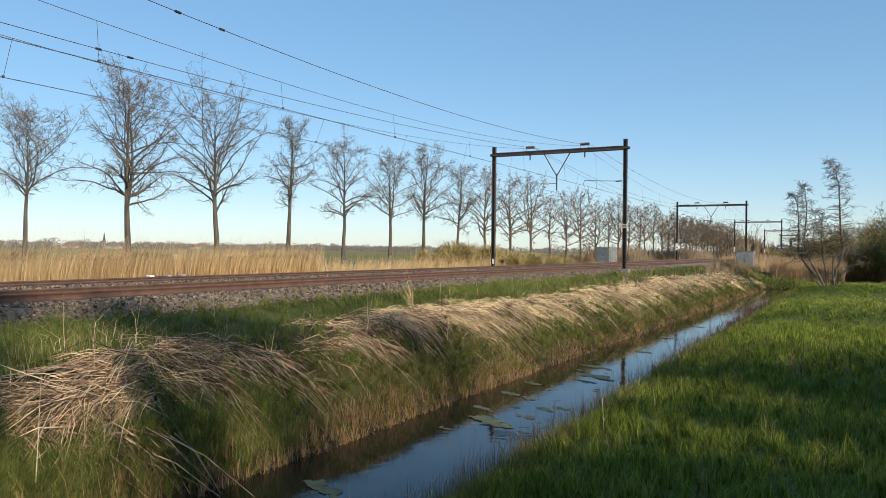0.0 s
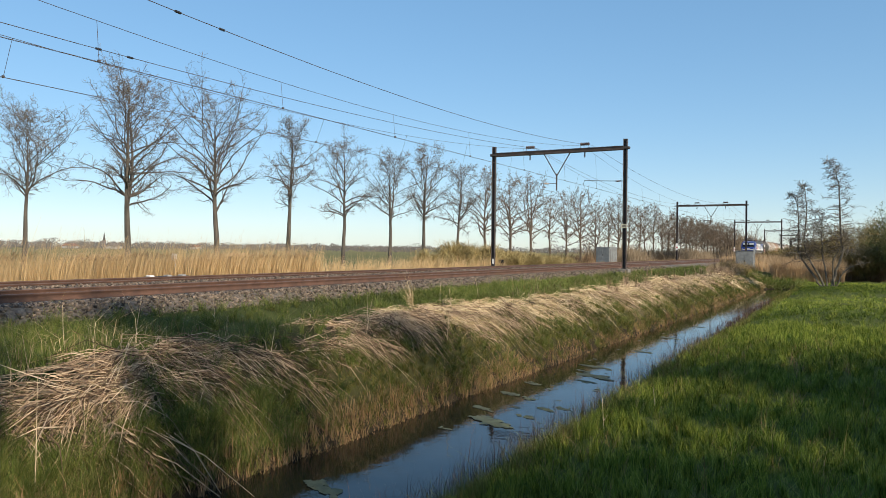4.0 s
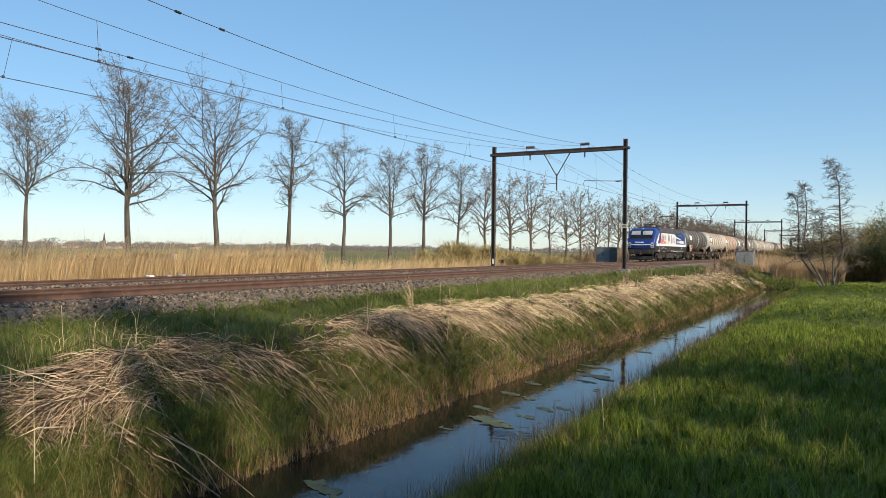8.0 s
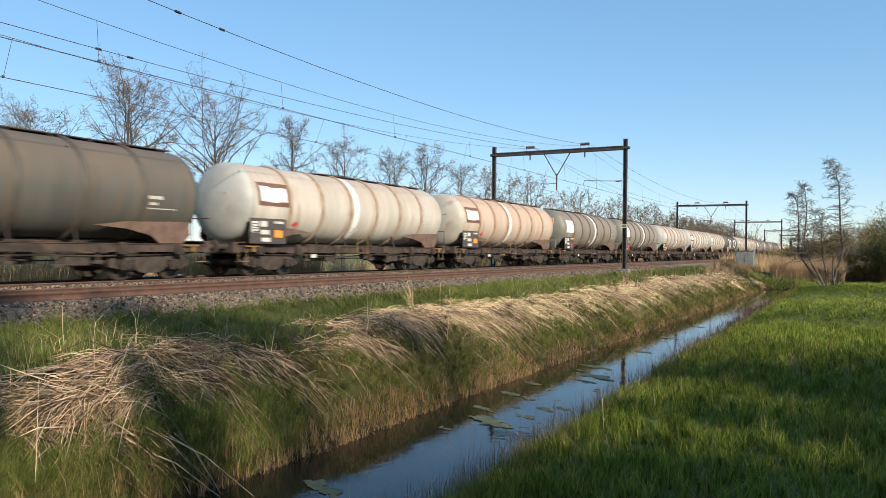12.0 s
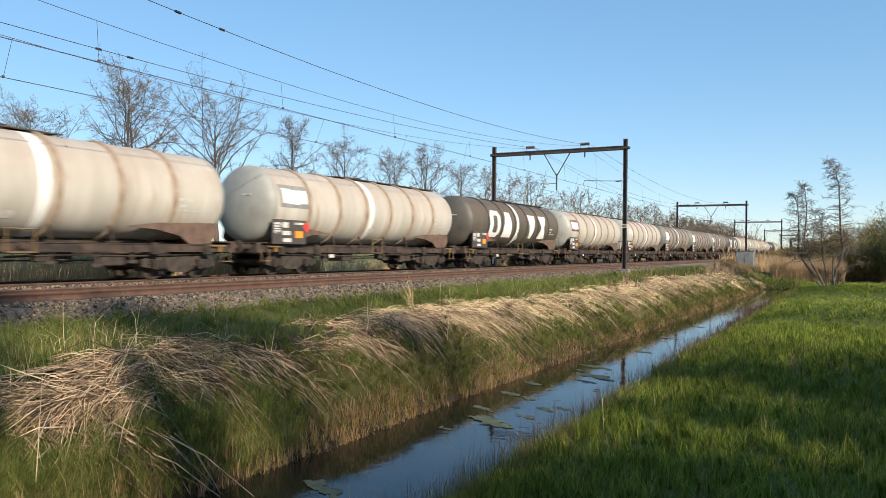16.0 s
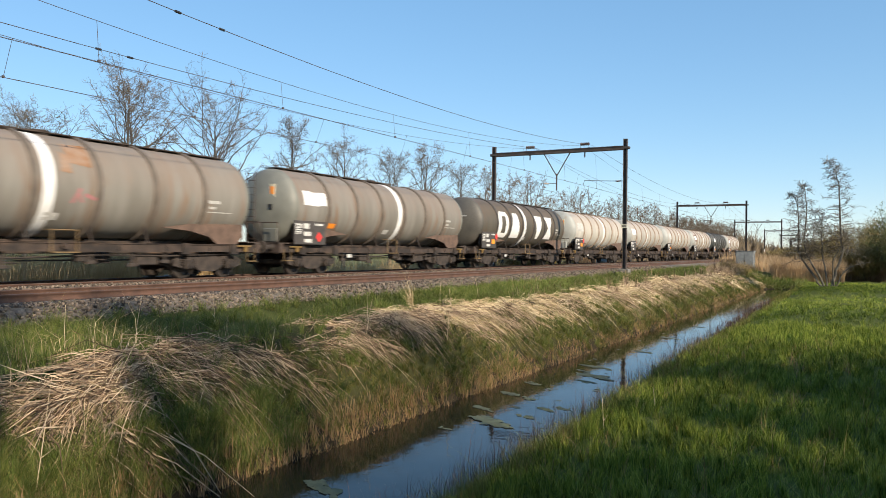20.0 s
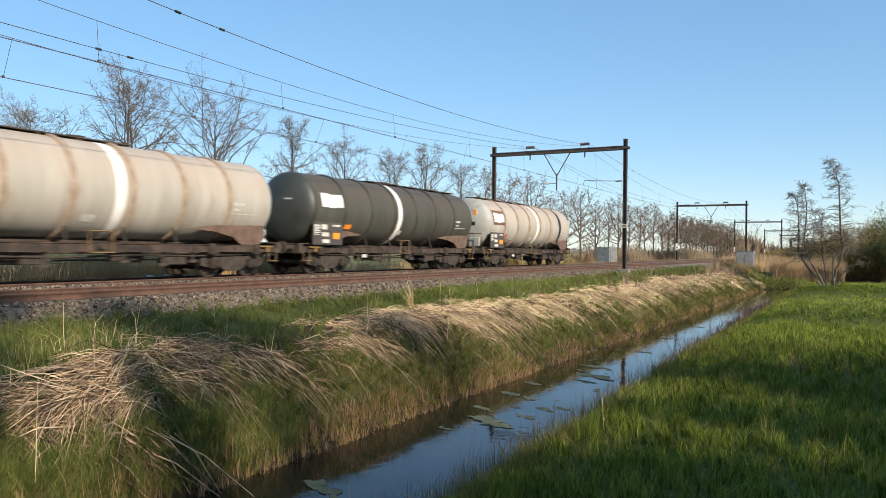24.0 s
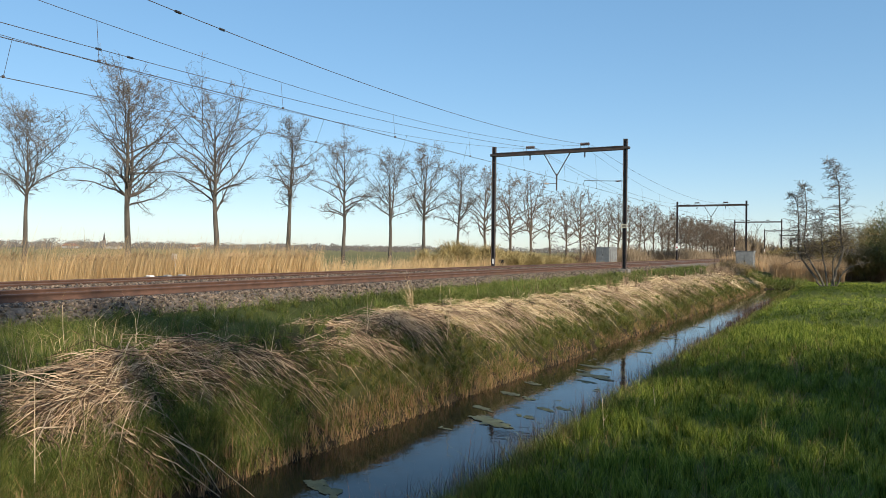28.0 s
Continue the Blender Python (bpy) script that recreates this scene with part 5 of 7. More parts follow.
def tank_paint(name, a, b, rust, cut):
    """Weathered tank paint: streaks, blotches, and rust run off the rings, which stand 1.93 m apart."""
    m = material(name, a, b, 0.55, 1.1, 14, 0.03, vary="piece", spread=0.14, streak=(1.6, 0.35, 0.30), stain=(rust, 1.5, cut), spec=0.3)
    nt = m.node_tree
    N, L, bs = nt.nodes.new, nt.links.new, nt.nodes["Principled BSDF"]
    tc, sep, div, png = N("ShaderNodeTexCoord"), N("ShaderNodeSeparateXYZ"), N("ShaderNodeMath"), N("ShaderNodeMath")
    L(tc.outputs["Object"], sep.inputs[0]), L(sep.outputs[0], div.inputs[0]), L(div.outputs[0], png.inputs[0])
    div.operation, div.inputs[1].default_value = "DIVIDE", 1.935
    png.operation, png.inputs[1].default_value = "PINGPONG", 0.5
    near, mp, ns, amount = N("ShaderNodeMapRange"), N("ShaderNodeMapping"), N("ShaderNodeTexNoise"), N("ShaderNodeMath")
    near.inputs[1].default_value, near.inputs[2].default_value, near.inputs[3].default_value, near.inputs[4].default_value = 0.30, 0.5, 0.0, 1.0
    mp.inputs["Scale"].default_value = (0.7, 0.9, 0.9)
    ns.inputs["Scale"].default_value, ns.inputs["Detail"].default_value = 1.6, 8
    L(png.outputs[0], near.inputs[0]), L(tc.outputs["Object"], mp.inputs[0]), L(mp.outputs[0], ns.inputs["Vector"])
    wet = N("ShaderNodeMapRange")
    wet.inputs[1].default_value, wet.inputs[2].default_value = 0.38, 0.72
    L(ns.outputs[0], wet.inputs[0])
    amount.operation = "MULTIPLY"
    L(near.outputs[0], amount.inputs[0]), L(wet.outputs[0], amount.inputs[1])
    mix = N("ShaderNodeMix")
    mix.data_type = "RGBA"
    mix.inputs[7].default_value = (*[c * 0.85 for c in rust], 1)
    L(bs.inputs["Base Color"].links[0].from_socket, mix.inputs[6]), L(amount.outputs[0], mix.inputs[0])
    upper, blot, cover, dust = N("ShaderNodeMapRange"), N("ShaderNodeMapRange"), N("ShaderNodeMath"), N("ShaderNodeMix")      # brown dust that settled on the upper half
    upper.inputs[1].default_value, upper.inputs[2].default_value = TANK_Z - 0.1, TANK_Z + 0.7
    blot.inputs[1].default_value, blot.inputs[2].default_value, blot.inputs[3].default_value, blot.inputs[4].default_value = 0.3, 0.6, 0.4, 0.85
    cover.operation, dust.data_type = "MULTIPLY", "RGBA"
    dust.inputs[7].default_value = (*[0.5 * c + 0.5 * e for c, e in zip(rust, b)], 1)
    L(sep.outputs[2], upper.inputs[0]), L(ns.outputs[0], blot.inputs[0]), L(upper.outputs[0], cover.inputs[0]), L(blot.outputs[0], cover.inputs[1])
    L(mix.outputs[2], dust.inputs[6]), L(cover.outputs[0], dust.inputs[0]), L(dust.outputs[2], bs.inputs["Base Color"])
    return m


PAINT = {
    "pale": tank_paint("pale_tank_paint", (0.355, 0.335, 0.29), (0.48, 0.45, 0.395), (0.30, 0.205, 0.14), 0.55),
    "pink": tank_paint("warm_tank_paint", (0.40, 0.325, 0.26), (0.51, 0.43, 0.355), (0.38, 0.22, 0.13), 0.52),
    "grey": tank_paint("grey_tank_paint", (0.17, 0.155, 0.13), (0.245, 0.23, 0.20), (0.20, 0.13, 0.085), 0.50),
    "coal": tank_paint("coal_tank_paint", (0.048, 0.050, 0.043), (0.070, 0.070, 0.060), (0.10, 0.07, 0.045), 0.58),
    "slate": tank_paint("slate_tank_paint", (0.082, 0.082, 0.072), (0.115, 0.112, 0.098), (0.15, 0.10, 0.065), 0.55),
    "dark": tank_paint("dark_tank_paint", (0.090, 0.082, 0.066), (0.125, 0.110, 0.086), (0.13, 0.082, 0.048), 0.52)}
ENDS = {
    "pale": material("pale_end_paint", (0.28, 0.285, 0.26), (0.355, 0.36, 0.33), 0.55, 1.2, 14, 0.03, vary="piece", spread=0.12, stain=((0.34, 0.22, 0.14), 1.3, 0.62)),
    "pink": material("warm_end_paint", (0.33, 0.31, 0.26), (0.41, 0.38, 0.32), 0.55, 1.2, 14, 0.03, vary="piece", spread=0.12, stain=((0.34, 0.20, 0.13), 1.3, 0.56)),
    "grey": material("grey_end_paint", (0.135, 0.135, 0.115), (0.18, 0.18, 0.152), 0.55, 1.2, 14, 0.03, vary="piece", spread=0.12),
    "coal": material("coal_end_paint", (0.028, 0.032, 0.028), (0.045, 0.048, 0.042), 0.5, 1.2, 14, 0.03),
    "slate": material("slate_end_paint", (0.060, 0.062, 0.054), (0.085, 0.085, 0.074), 0.5, 1.2, 14, 0.03),
    "dark": material("dark_end_paint", (0.075, 0.070, 0.060), (0.105, 0.095, 0.078), 0.55, 1.2, 14, 0.03)}
BAND = {
    "pale": material("pale_tank_band", (0.25, 0.18, 0.125), (0.38, 0.30, 0.225), 0.7, 3, 30, 0.1),
    "pink": material("warm_tank_band", (0.27, 0.165, 0.105), (0.38, 0.26, 0.18), 0.7, 3, 30, 0.1),
    "grey": material("grey_tank_band", (0.10, 0.080, 0.062), (0.15, 0.122, 0.098), 0.7, 3, 30, 0.1),
    "coal": material("coal_tank_band", (0.035, 0.035, 0.031), (0.055, 0.053, 0.046), 0.6, 3, 30, 0.1),
    "slate": material("slate_tank_band", (0.060, 0.054, 0.046), (0.085, 0.074, 0.062), 0.6, 3, 30, 0.1),
    "dark": material("dark_tank_band", (0.05, 0.046, 0.042), (0.07, 0.062, 0.056), 0.6, 3, 30, 0.1)}
FRAME = material("underframe_rust", (0.022, 0.017, 0.014), (0.070, 0.048, 0.036), 0.85, 1.6, 40, 0.2, spread=0.4, stain=((0.12, 0.075, 0.052), 2.2, 0.56))
SADDLE = material("saddle_rust", (0.085, 0.055, 0.040), (0.15, 0.095, 0.068), 0.85, 3, 40, 0.2)
BOGIE = material("bogie_dirt", (0.024, 0.020, 0.017), (0.062, 0.047, 0.038), 0.9, 4, 40, 0.25)
TYRE = material("wheel_steel", (0.038, 0.031, 0.026), (0.065, 0.05, 0.04), 0.6, 4, 40, 0.1, 0.4)
YELLOW = material("faded_yellow", (0.13, 0.085, 0.04), (0.20, 0.13, 0.055), 0.6, 4, 40, 0.05)
AMBER = material("amber_paint", (0.13, 0.078, 0.025), (0.24, 0.15, 0.045), 0.6, 5, 40, 0.05)
ORANGE = material("orange_plate", (0.85, 0.25, 0.02), (0.90, 0.30, 0.03), 0.5, 3, 30, 0, spread=0.05)
REDMARK = material("red_mark", (0.60, 0.035, 0.03), (0.70, 0.05, 0.04), 0.5, 3, 30, 0, spread=0.05)
BROWNPANEL = material("brown_panel", (0.13, 0.062, 0.042), (0.17, 0.085, 0.06), 0.6, 3, 30, 0.02)
GREYPANEL = material("grey_panel", (0.20, 0.20, 0.19), (0.26, 0.255, 0.24), 0.6, 3, 30, 0.02)
BOARD = material("sign_board", (0.045, 0.04, 0.037), (0.075, 0.065, 0.058), 0.7, 3, 30, 0.05)
GRIMEWHITE = material("grimy_white", (0.40, 0.385, 0.35), (0.60, 0.58, 0.54), 0.6, 5, 40, 0.02)

CACHE = {}


def kept(key, make, mat, smooth=False):
    """One mesh for all alike parts."""
    k = (key, mat.name)
    if k not in CACHE:
        CACHE[k] = make().mesh(key.split("|")[0], mat, smooth)
    return CACHE[k]


def tank_shape():
    return Shape().lathe([(x, TANK_R) for x in (-6.72, -5.0, -2.5, 0.0, 2.5, 5.0, 6.72)], "x", 40, (0, 0, TANK_Z))


def end_shape():
    """The dished end of a tank, with its rounded knuckle."""
    prof = [(-6.8 - 0.5 * math.cos(k / 8 * math.pi / 2), TANK_R * math.sin(k / 8 * math.pi / 2) if k else 0.02) for k in range(9)]
    return Shape().lathe(prof + [(-6.72, TANK_R)], "x", 40, (0, 0, TANK_Z))


def ring_shape(w, h):
    return lambda: Shape().lathe([(-w / 2, TANK_R - 0.01), (-w / 2, TANK_R + h * 0.6), (-w / 4, TANK_R + h), (w / 4, TANK_R + h), (w / 2, TANK_R + h * 0.6), (w / 2, TANK_R - 0.01)], "x", 40, (0, 0, TANK_Z))


def wrapped(quads, lift=0.006, n=6):
    """Four-cornered patches on the tank's near side: corners as (along, height), bent round it."""
    def make():
        sh = Shape()
        for q in quads:
            rows = []
            for i in range(n + 1):
                f = i / n
                a = [q[0][k] + (q[3][k] - q[0][k]) * f for k in (0, 1)]
                b = [q[1][k] + (q[2][k] - q[1][k]) * f for k in (0, 1)]
                rows.append((a, b))
            vs = []
            for a, b in rows:
                for x, z in (a, b):
                    h = max(-1.2, min(1.2, z - TANK_Z))
                    y = math.sqrt(max(TANK_R ** 2 - h ** 2, 0.01))
                    vs.append((x, -(y + lift), z))
            sh.add(vs, [(2 * i, 2 * i + 1, 2 * i + 3, 2 * i + 2) for i in range(n)])
        return sh
    return make


def rect(x0, x1, z0, z1):
    return [(x0, z0), (x1, z0), (x1, z1), (x0, z1)]


def wheel_shape(r):
    def make():
        prof = [(-0.07, 0.10), (-0.07, r * 0.35), (-0.02, r * 0.42), (-0.02, r * 0.80), (-0.065, r * 0.84), (-0.065, r), (0.055, r), (0.06, r + 0.03), (0.085, r + 0.03), (0.085, r * 0.84), (0.02, r * 0.80), (0.02, r * 0.42), (0.09, r * 0.35), (0.09, 0.10)]
        sh = Shape()
        sh.lathe(prof, "y", 28)
        return sh
    return make


wagon_axles = []


def wheelset_shape():
    """An axle with its two wheels."""
    sh = Shape().lathe([(-1.1, 0.06), (-0.8, 0.085), (0.8, 0.085), (1.1, 0.06)], "y", 10)
    disc = wheel_shape(0.46)()
    for y in (-1, 1):
        sh.add([(p[0], -y * p[1] + 0.75 * y, p[2]) for p in disc.v], disc.f)
    return sh


def bogie_side():
    """The bowed side frame of a two-axle freight bogie."""
    top = [(-1.5, 0.62), (-1.2, 0.74), (-0.9, 0.80), (-0.45, 0.70), (-0.3, 0.84), (0.3, 0.84), (0.45, 0.70), (0.9, 0.80), (1.2, 0.74), (1.5, 0.62)]
    low = [(1.45, 0.42), (1.2, 0.36), (0.62, 0.40), (0.45, 0.28), (0.25, 0.22), (-0.25, 0.22), (-0.45, 0.28), (-0.62, 0.40), (-1.2, 0.36), (-1.45, 0.42)]
    return Shape().prism(top + low, -0.06, 0.06)


def add_bogie(w, x):
    bg = part("bogie", kept("bogie", lambda: Shape().box(-0.25, 0.25, -1.0, 1.0, 0.5, 0.82, 0.04).box(-1.4, -1.3, -0.95, 0.95, 0.45, 0.6, 0.02).box(1.3, 1.4, -0.95, 0.95, 0.45, 0.6, 0.02), BOGIE), BOGIE, w, "dark rusty two-axle bogie", pose(x, 0, 0))
    for y in (-1.0, 1.0):
        part("side_frame", kept("side_frame", bogie_side, BOGIE), BOGIE, bg, m=pose(0, y, 0))
        for ax in (-0.9, 0.9):
            part("axle_box", kept("axle_box", lambda: Shape().box(-0.17, 0.17, -0.10, 0.10, 0.30, 0.62, 0.03).lathe([(-0.15, 0.02), (-0.15, 0.11), (-0.09, 0.13)], "y", 12, (0, 0, 0.46)), TYRE), TYRE, bg, m=pose(ax, y * 1.09, 0, 0, 0, 0 if y < 0 else 180))
            for k in (-0.25, 0.25):
                part("spring", kept("spring", lambda: Shape().tube([(0.06 * math.cos(i * 0.9), 0.06 * math.sin(i * 0.9), 0.40 + 0.28 * i / 32) for i in range(33)], 0.016, 4), BOGIE), BOGIE, bg, m=pose(ax + k, y * 1.06, 0))
    for ax in (-0.9, 0.9):
        wagon_axles.append((part("wheelset", kept("wagon_wheelset", wheelset_shape, TYRE, True), TYRE, bg, "worn steel wheels on their axle", pose(ax, 0, 0.46)), ax))


def add_buffers(w, x, mat):
    """Both buffers and the draw hook at one end."""
    s = 1 if x > 0 else -1
    for y in (-0.875, 0.875):
        part("buffer", kept("buffer", lambda: Shape().lathe([(0.0, 0.15), (0.03, 0.16), (0.08, 0.10), (0.36, 0.085), (0.50, 0.085), (0.52, 0.235), (0.56, 0.235), (0.575, 0.16)], "x", 18), mat, True), mat, w, m=pose(x - s * 0.575, y, 1.06, 0, 0, 0 if s > 0 else 180))
    part("draw_hook", kept("draw_hook", lambda: Shape().box(-0.4, 0.05, -0.05, 0.05, 0.98, 1.10, 0.02).tube([(0.05, 0, 1.04), (0.14, 0, 1.0), (0.16, 0, 0.88), (0.08, 0, 0.82)], 0.035, 6), mat), mat, w, m=pose(x - s * 0.35, 0, 0, 0, 0, 0 if s > 0 else 180))


LETTERING = {  # white marks as plain blocks: along, height
    "octagon_block": [[(-4.66, 2.1), (-4.2, 2.1), (-4.2, 3.12), (-4.66, 3.12)], [(-3.62, 2.1), (-3.22, 2.1), (-3.22, 3.12), (-3.62, 3.12)], [(-4.66, 3.12), (-3.22, 3.12), (-3.5, 3.40), (-4.40, 3.40)], [(-4.40, 1.83), (-3.5, 1.83), (-3.22, 2.1), (-4.66, 2.1)]],
    "tapered_block": [[(-2.9, 1.85), (-1.38, 1.85), (-1.72, 3.38), (-2.42, 3.38)]],
    "wedge_block": [[(1.56, 1.85), (2.0, 1.85), (2.38, 3.36), (1.18, 3.36)]],
    "waisted_block": [[(3.02, 1.85), (4.36, 1.85), (3.92, 2.6), (3.46, 2.6)], [(3.46, 2.6), (3.92, 2.6), (4.36, 3.36), (3.02, 3.36)]]}


def build_wagon(colour, ladder, panel, big, marks, label):
    """A four-axle tank wagon about its middle. ladder: -1 at the end that leads, 1 at the other."""
    w = thing("tank_wagon", turned(0, -2), label, "tank wagon", "tank wagons")
    tk = part("tank", kept("tank", tank_shape, PAINT[colour], True), PAINT[colour], w)
    for turn in (0, 180):
        part("tank_end", kept("tank_end", end_shape, ENDS[colour], True), ENDS[colour], tk, "greyer dished tank end", pose(0, 0, 0, 0, 0, turn))
    for x in (-4.83, -2.88, -0.96, 0.96, 2.88, 4.83):
        part("ring", kept("ring", ring_shape(0.15, 0.07), BAND[colour], True), BAND[colour], tk, m=pose(-ladder * x, 0, 0))
    part("white_band", kept("white_band", ring_shape(0.34, 0.006), WHITE, True), WHITE, tk, "bright white band round the tank", pose(-ladder * 0.55, 0, 0))
    # underframe
    for y in (-1.22, 1.22):
        part("sole_bar", kept("sole_bar", lambda: Shape().box(-7.55, 7.55, -0.04, 0.04, 0.88, 1.12, 0.01).box(-7.55, 7.55, -0.07, 0.07, 1.10, 1.125).box(-7.55, 7.55, -0.07, 0.07, 0.872, 0.895), FRAME), FRAME, w, m=pose(0, y, 0))
        for k in range(9):
            part("web_rib", kept("web_rib", lambda: Shape().box(-0.03, 0.03, -0.068, 0.068, 0.896, 1.098), FRAME), FRAME, w, m=pose(-7.0 + 1.75 * k, y, 0))
    part("centre_sill", kept("centre_sill", lambda: Shape().box(-7.5, 7.5, -0.25, 0.25, 0.80, 1.12, 0.02), FRAME), FRAME, w)
    part("cradle_beam", kept("cradle_beam", lambda: Shape().box(-6.7, 6.7, -0.34, 0.34, 1.12, 1.235, 0.02), FRAME), FRAME, w)
    for x in (-7.5, 7.5):
        part("headstock", kept("headstock", lambda: Shape().box(-0.1, 0.1, -1.3, 1.3, 0.84, 1.2, 0.02), FRAME), FRAME, w, m=pose(x, 0, 0))
        add_buffers(w, 8.132 if x > 0 else -8.132, BOGIE)
        add_bogie(w, 5.4 if x > 0 else -5.4)
        s = 1 if x > 0 else -1
        for y in (-1.2, 1.2):
            part("saddle", kept("saddle", lambda: Shape().prism([(3.3, 1.64), (4.4, 1.78), (6.75, 1.84), (6.8, 1.42), (6.5, 1.14), (5.6, 1.14), (5.25, 1.38), (4.4, 1.56)], -0.03, 0.03), SADDLE), SADDLE, w, "rust brown tank saddle", pose(0, y, 0, 0, 0, 0 if s > 0 else 180))
        part("cradle", kept("cradle", lambda: Shape().prism_x([(-1.18, 1.14), (1.18, 1.14), (1.2, 1.84), (1.0, 1.62), (0.55, 1.30), (0, 1.215), (-0.55, 1.30), (-1.0, 1.62), (-1.2, 1.84)], 5.9, 6.1), SADDLE), SADDLE, w, m=pose(0, 0, 0, 0, 0, 0 if s > 0 else 180))
        part("platform", kept("platform", lambda: Shape().box(-0.32, 0.32, -1.25, 1.25, 1.20, 1.24), FRAME), FRAME, w, m=pose(s * 7.3, 0, 0))
        part("hand_rail", kept("hand_rail", lambda: Shape().tube([(0, -1.2, 1.24), (0, -1.2, 2.0), (0, 1.2, 2.0), (0, 1.2, 1.24)], 0.022, 5).tube([(0, -0.4, 2.0), (0, -0.4, 1.24)], 0.018, 5).tube([(0, 0.4, 2.0), (0, 0.4, 1.24)], 0.018, 5), FRAME), FRAME, w, m=pose(s * 7.62, 0, 0)) if s == ladder else None
        part("release_handle", kept("release_handle", lambda: Shape().box(-0.32, 0.32, -0.03, 0.03, 1.05, 1.11, 0.01).box(0.02, 0.17, -0.035, 0.035, 0.88, 1.05, 0.01), AMBER), AMBER, w, "dirty yellow brake handle", pose(s * 6.75, -1.34, 0))
        for y in (-1.28, 1.28):
            part("shunter_step", kept("shunter_step", lambda: Shape().tube([(-0.2, 0, 1.0), (-0.2, 0, 0.55), (0.2, 0, 0.55), (0.2, 0, 1.0)], 0.02, 5).box(-0.2, 0.2, -0.12, 0.12, 0.54, 0.57), YELLOW), YELLOW, w, "faded yellow step", pose(s * 7.15, y, 0))
    # ladder and walkway
    part("end_ladder", kept("end_ladder", lambda: Shape().tube([(0, -0.2, 1.2), (0, -0.2, 4.0), (0.35, -0.2, 4.22)], 0.02, 5).tube([(0, 0.2, 1.2), (0, 0.2, 4.0), (0.35, 0.2, 4.22)], 0.02, 5), FRAME), FRAME, w, m=pose(ladder * 7.42, 0.35, 0, 0, 0, 0 if ladder < 0 else 180))
    for k in range(10):
        part("rung", kept("rung", lambda: Shape().tube([(0, -0.2, 0), (0, 0.2, 0)], 0.014, 4), FRAME), FRAME, w, m=pose(ladder * 7.42, 0.35, 1.4 + 0.28 * k))
    walkway = part("walkway", kept("walkway", lambda: Shape().box(-1.7, 6.75, -0.35, 0.35, 4.18, 4.21), FRAME), FRAME, w, "dark walkway grating on the tank top", pose(0, 0, 0, 0, 0, 0 if ladder > 0 else 180))
    for k in range(7):
        part("walkway_support", kept("walkway_support", lambda: Shape().box(-0.03, 0.03, -0.33, 0.33, 4.11, 4.18), FRAME), FRAME, walkway, m=pose(-1.2 + 1.25 * k, 0, 0))
    part("hatch", kept("hatch", lambda: Shape().lathe([(4.12, 0.30), (4.22, 0.30), (4.22, 0.34), (4.26, 0.34), (4.29, 0.15)], "z", 18), FRAME, True), FRAME, w, m=pose(0, 0.0, 0))
    # end door and plates on the leading end
    if ladder < 0:
        part("end_box", kept("end_box", lambda: Shape().box(-0.12, 0.0, -0.36, 0.36, 1.26, 1.80, 0.03), ENDS[colour]), ENDS[colour], w, "small locker on the end platform", pose(-7.22, -0.55, 0))
        part("end_plate", kept("end_plate", lambda: Shape().box(-0.03, 0.0, -0.14, 0.14, 3.0, 3.5, 0.005), CREAM), CREAM, w, m=pose(-7.20, -0.55, 0))
        part("end_mark", kept("end_mark", lambda: Shape().box(-0.01, 0.0, -0.09, 0.09, 3.1, 3.4), ORANGE), ORANGE, w, m=pose(-7.232, -0.55, 0))
        part("vent", kept("vent", lambda: Shape().box(-0.05, 0.0, -0.1, 0.1, 2.52, 2.72, 0.01), BLACK), BLACK, w, m=pose(-7.25, -0.5, 0))
    else:
        part("end_stripe", kept("end_stripe", lambda: Shape().box(-0.02, 0.0, -0.3, 0.3, 2.98, 3.04), GRIMEWHITE), GRIMEWHITE, w, m=pose(-7.26, -0.3, 0))
    # sign board on the near flank, and a second one diagonally opposite
    for s in (-1, 1):
        turn = 0 if s < 0 else 180
        bd = part("sign_board", kept("sign_board", lambda: Shape().box(-7.02, -5.12, -1.50, -1.46, 1.18, 2.10, 0.01), BOARD), BOARD, w, "dark board with white data plates", pose(0, 0, 0, 0, 0, turn))
        for x0, x1, z0, z1 in ((-6.95, -6.60, 1.58, 1.98), (-6.50, -6.16, 1.80, 2.00), (-6.45, -5.98, 1.26, 1.40), (-6.48, -6.05, 1.52, 1.68), (-5.80, -5.30, 1.93, 2.01)):
            part("data_plate", kept("data_plate|%g" % x0, lambda: Shape().box(x0, x1, -1.508, -1.501, z0, z1), GRIMEWHITE), GRIMEWHITE, bd)
        for k in range(4):
            part("plate_bar", kept("plate_bar|%d" % k, lambda: Shape().box(-6.91, -6.59 - 0.05 * (k % 2), -1.512, -1.5085, 1.60 + 0.09 * k, 1.635 + 0.09 * k), BLACK), BLACK, bd)
        if "orange" in marks:
            part("hazard_plate", kept("hazard_plate", lambda: Shape().box(-5.76, -5.34, -1.515, -1.50, 1.42, 1.68), ORANGE), ORANGE, bd, "orange hazard plate")
        if "red" in marks:
            part("placard", kept("placard", lambda: Shape().prism([(-0.2, 0), (0, -0.2), (0.2, 0), (0, 0.2)], -1.517, -1.505), REDMARK), REDMARK, bd, "red diamond placard", pose(-5.55, 0, 1.48) if "splash" in marks else pose(-5.12, 0, 1.84))
    if "chalk" in marks:
        part("placard", kept("placard|2", wrapped([[(-4.55, 1.93), (-4.36, 1.85), (-4.20, 1.97), (-4.38, 2.06)]]), REDMARK), REDMARK, tk, "small red spot")
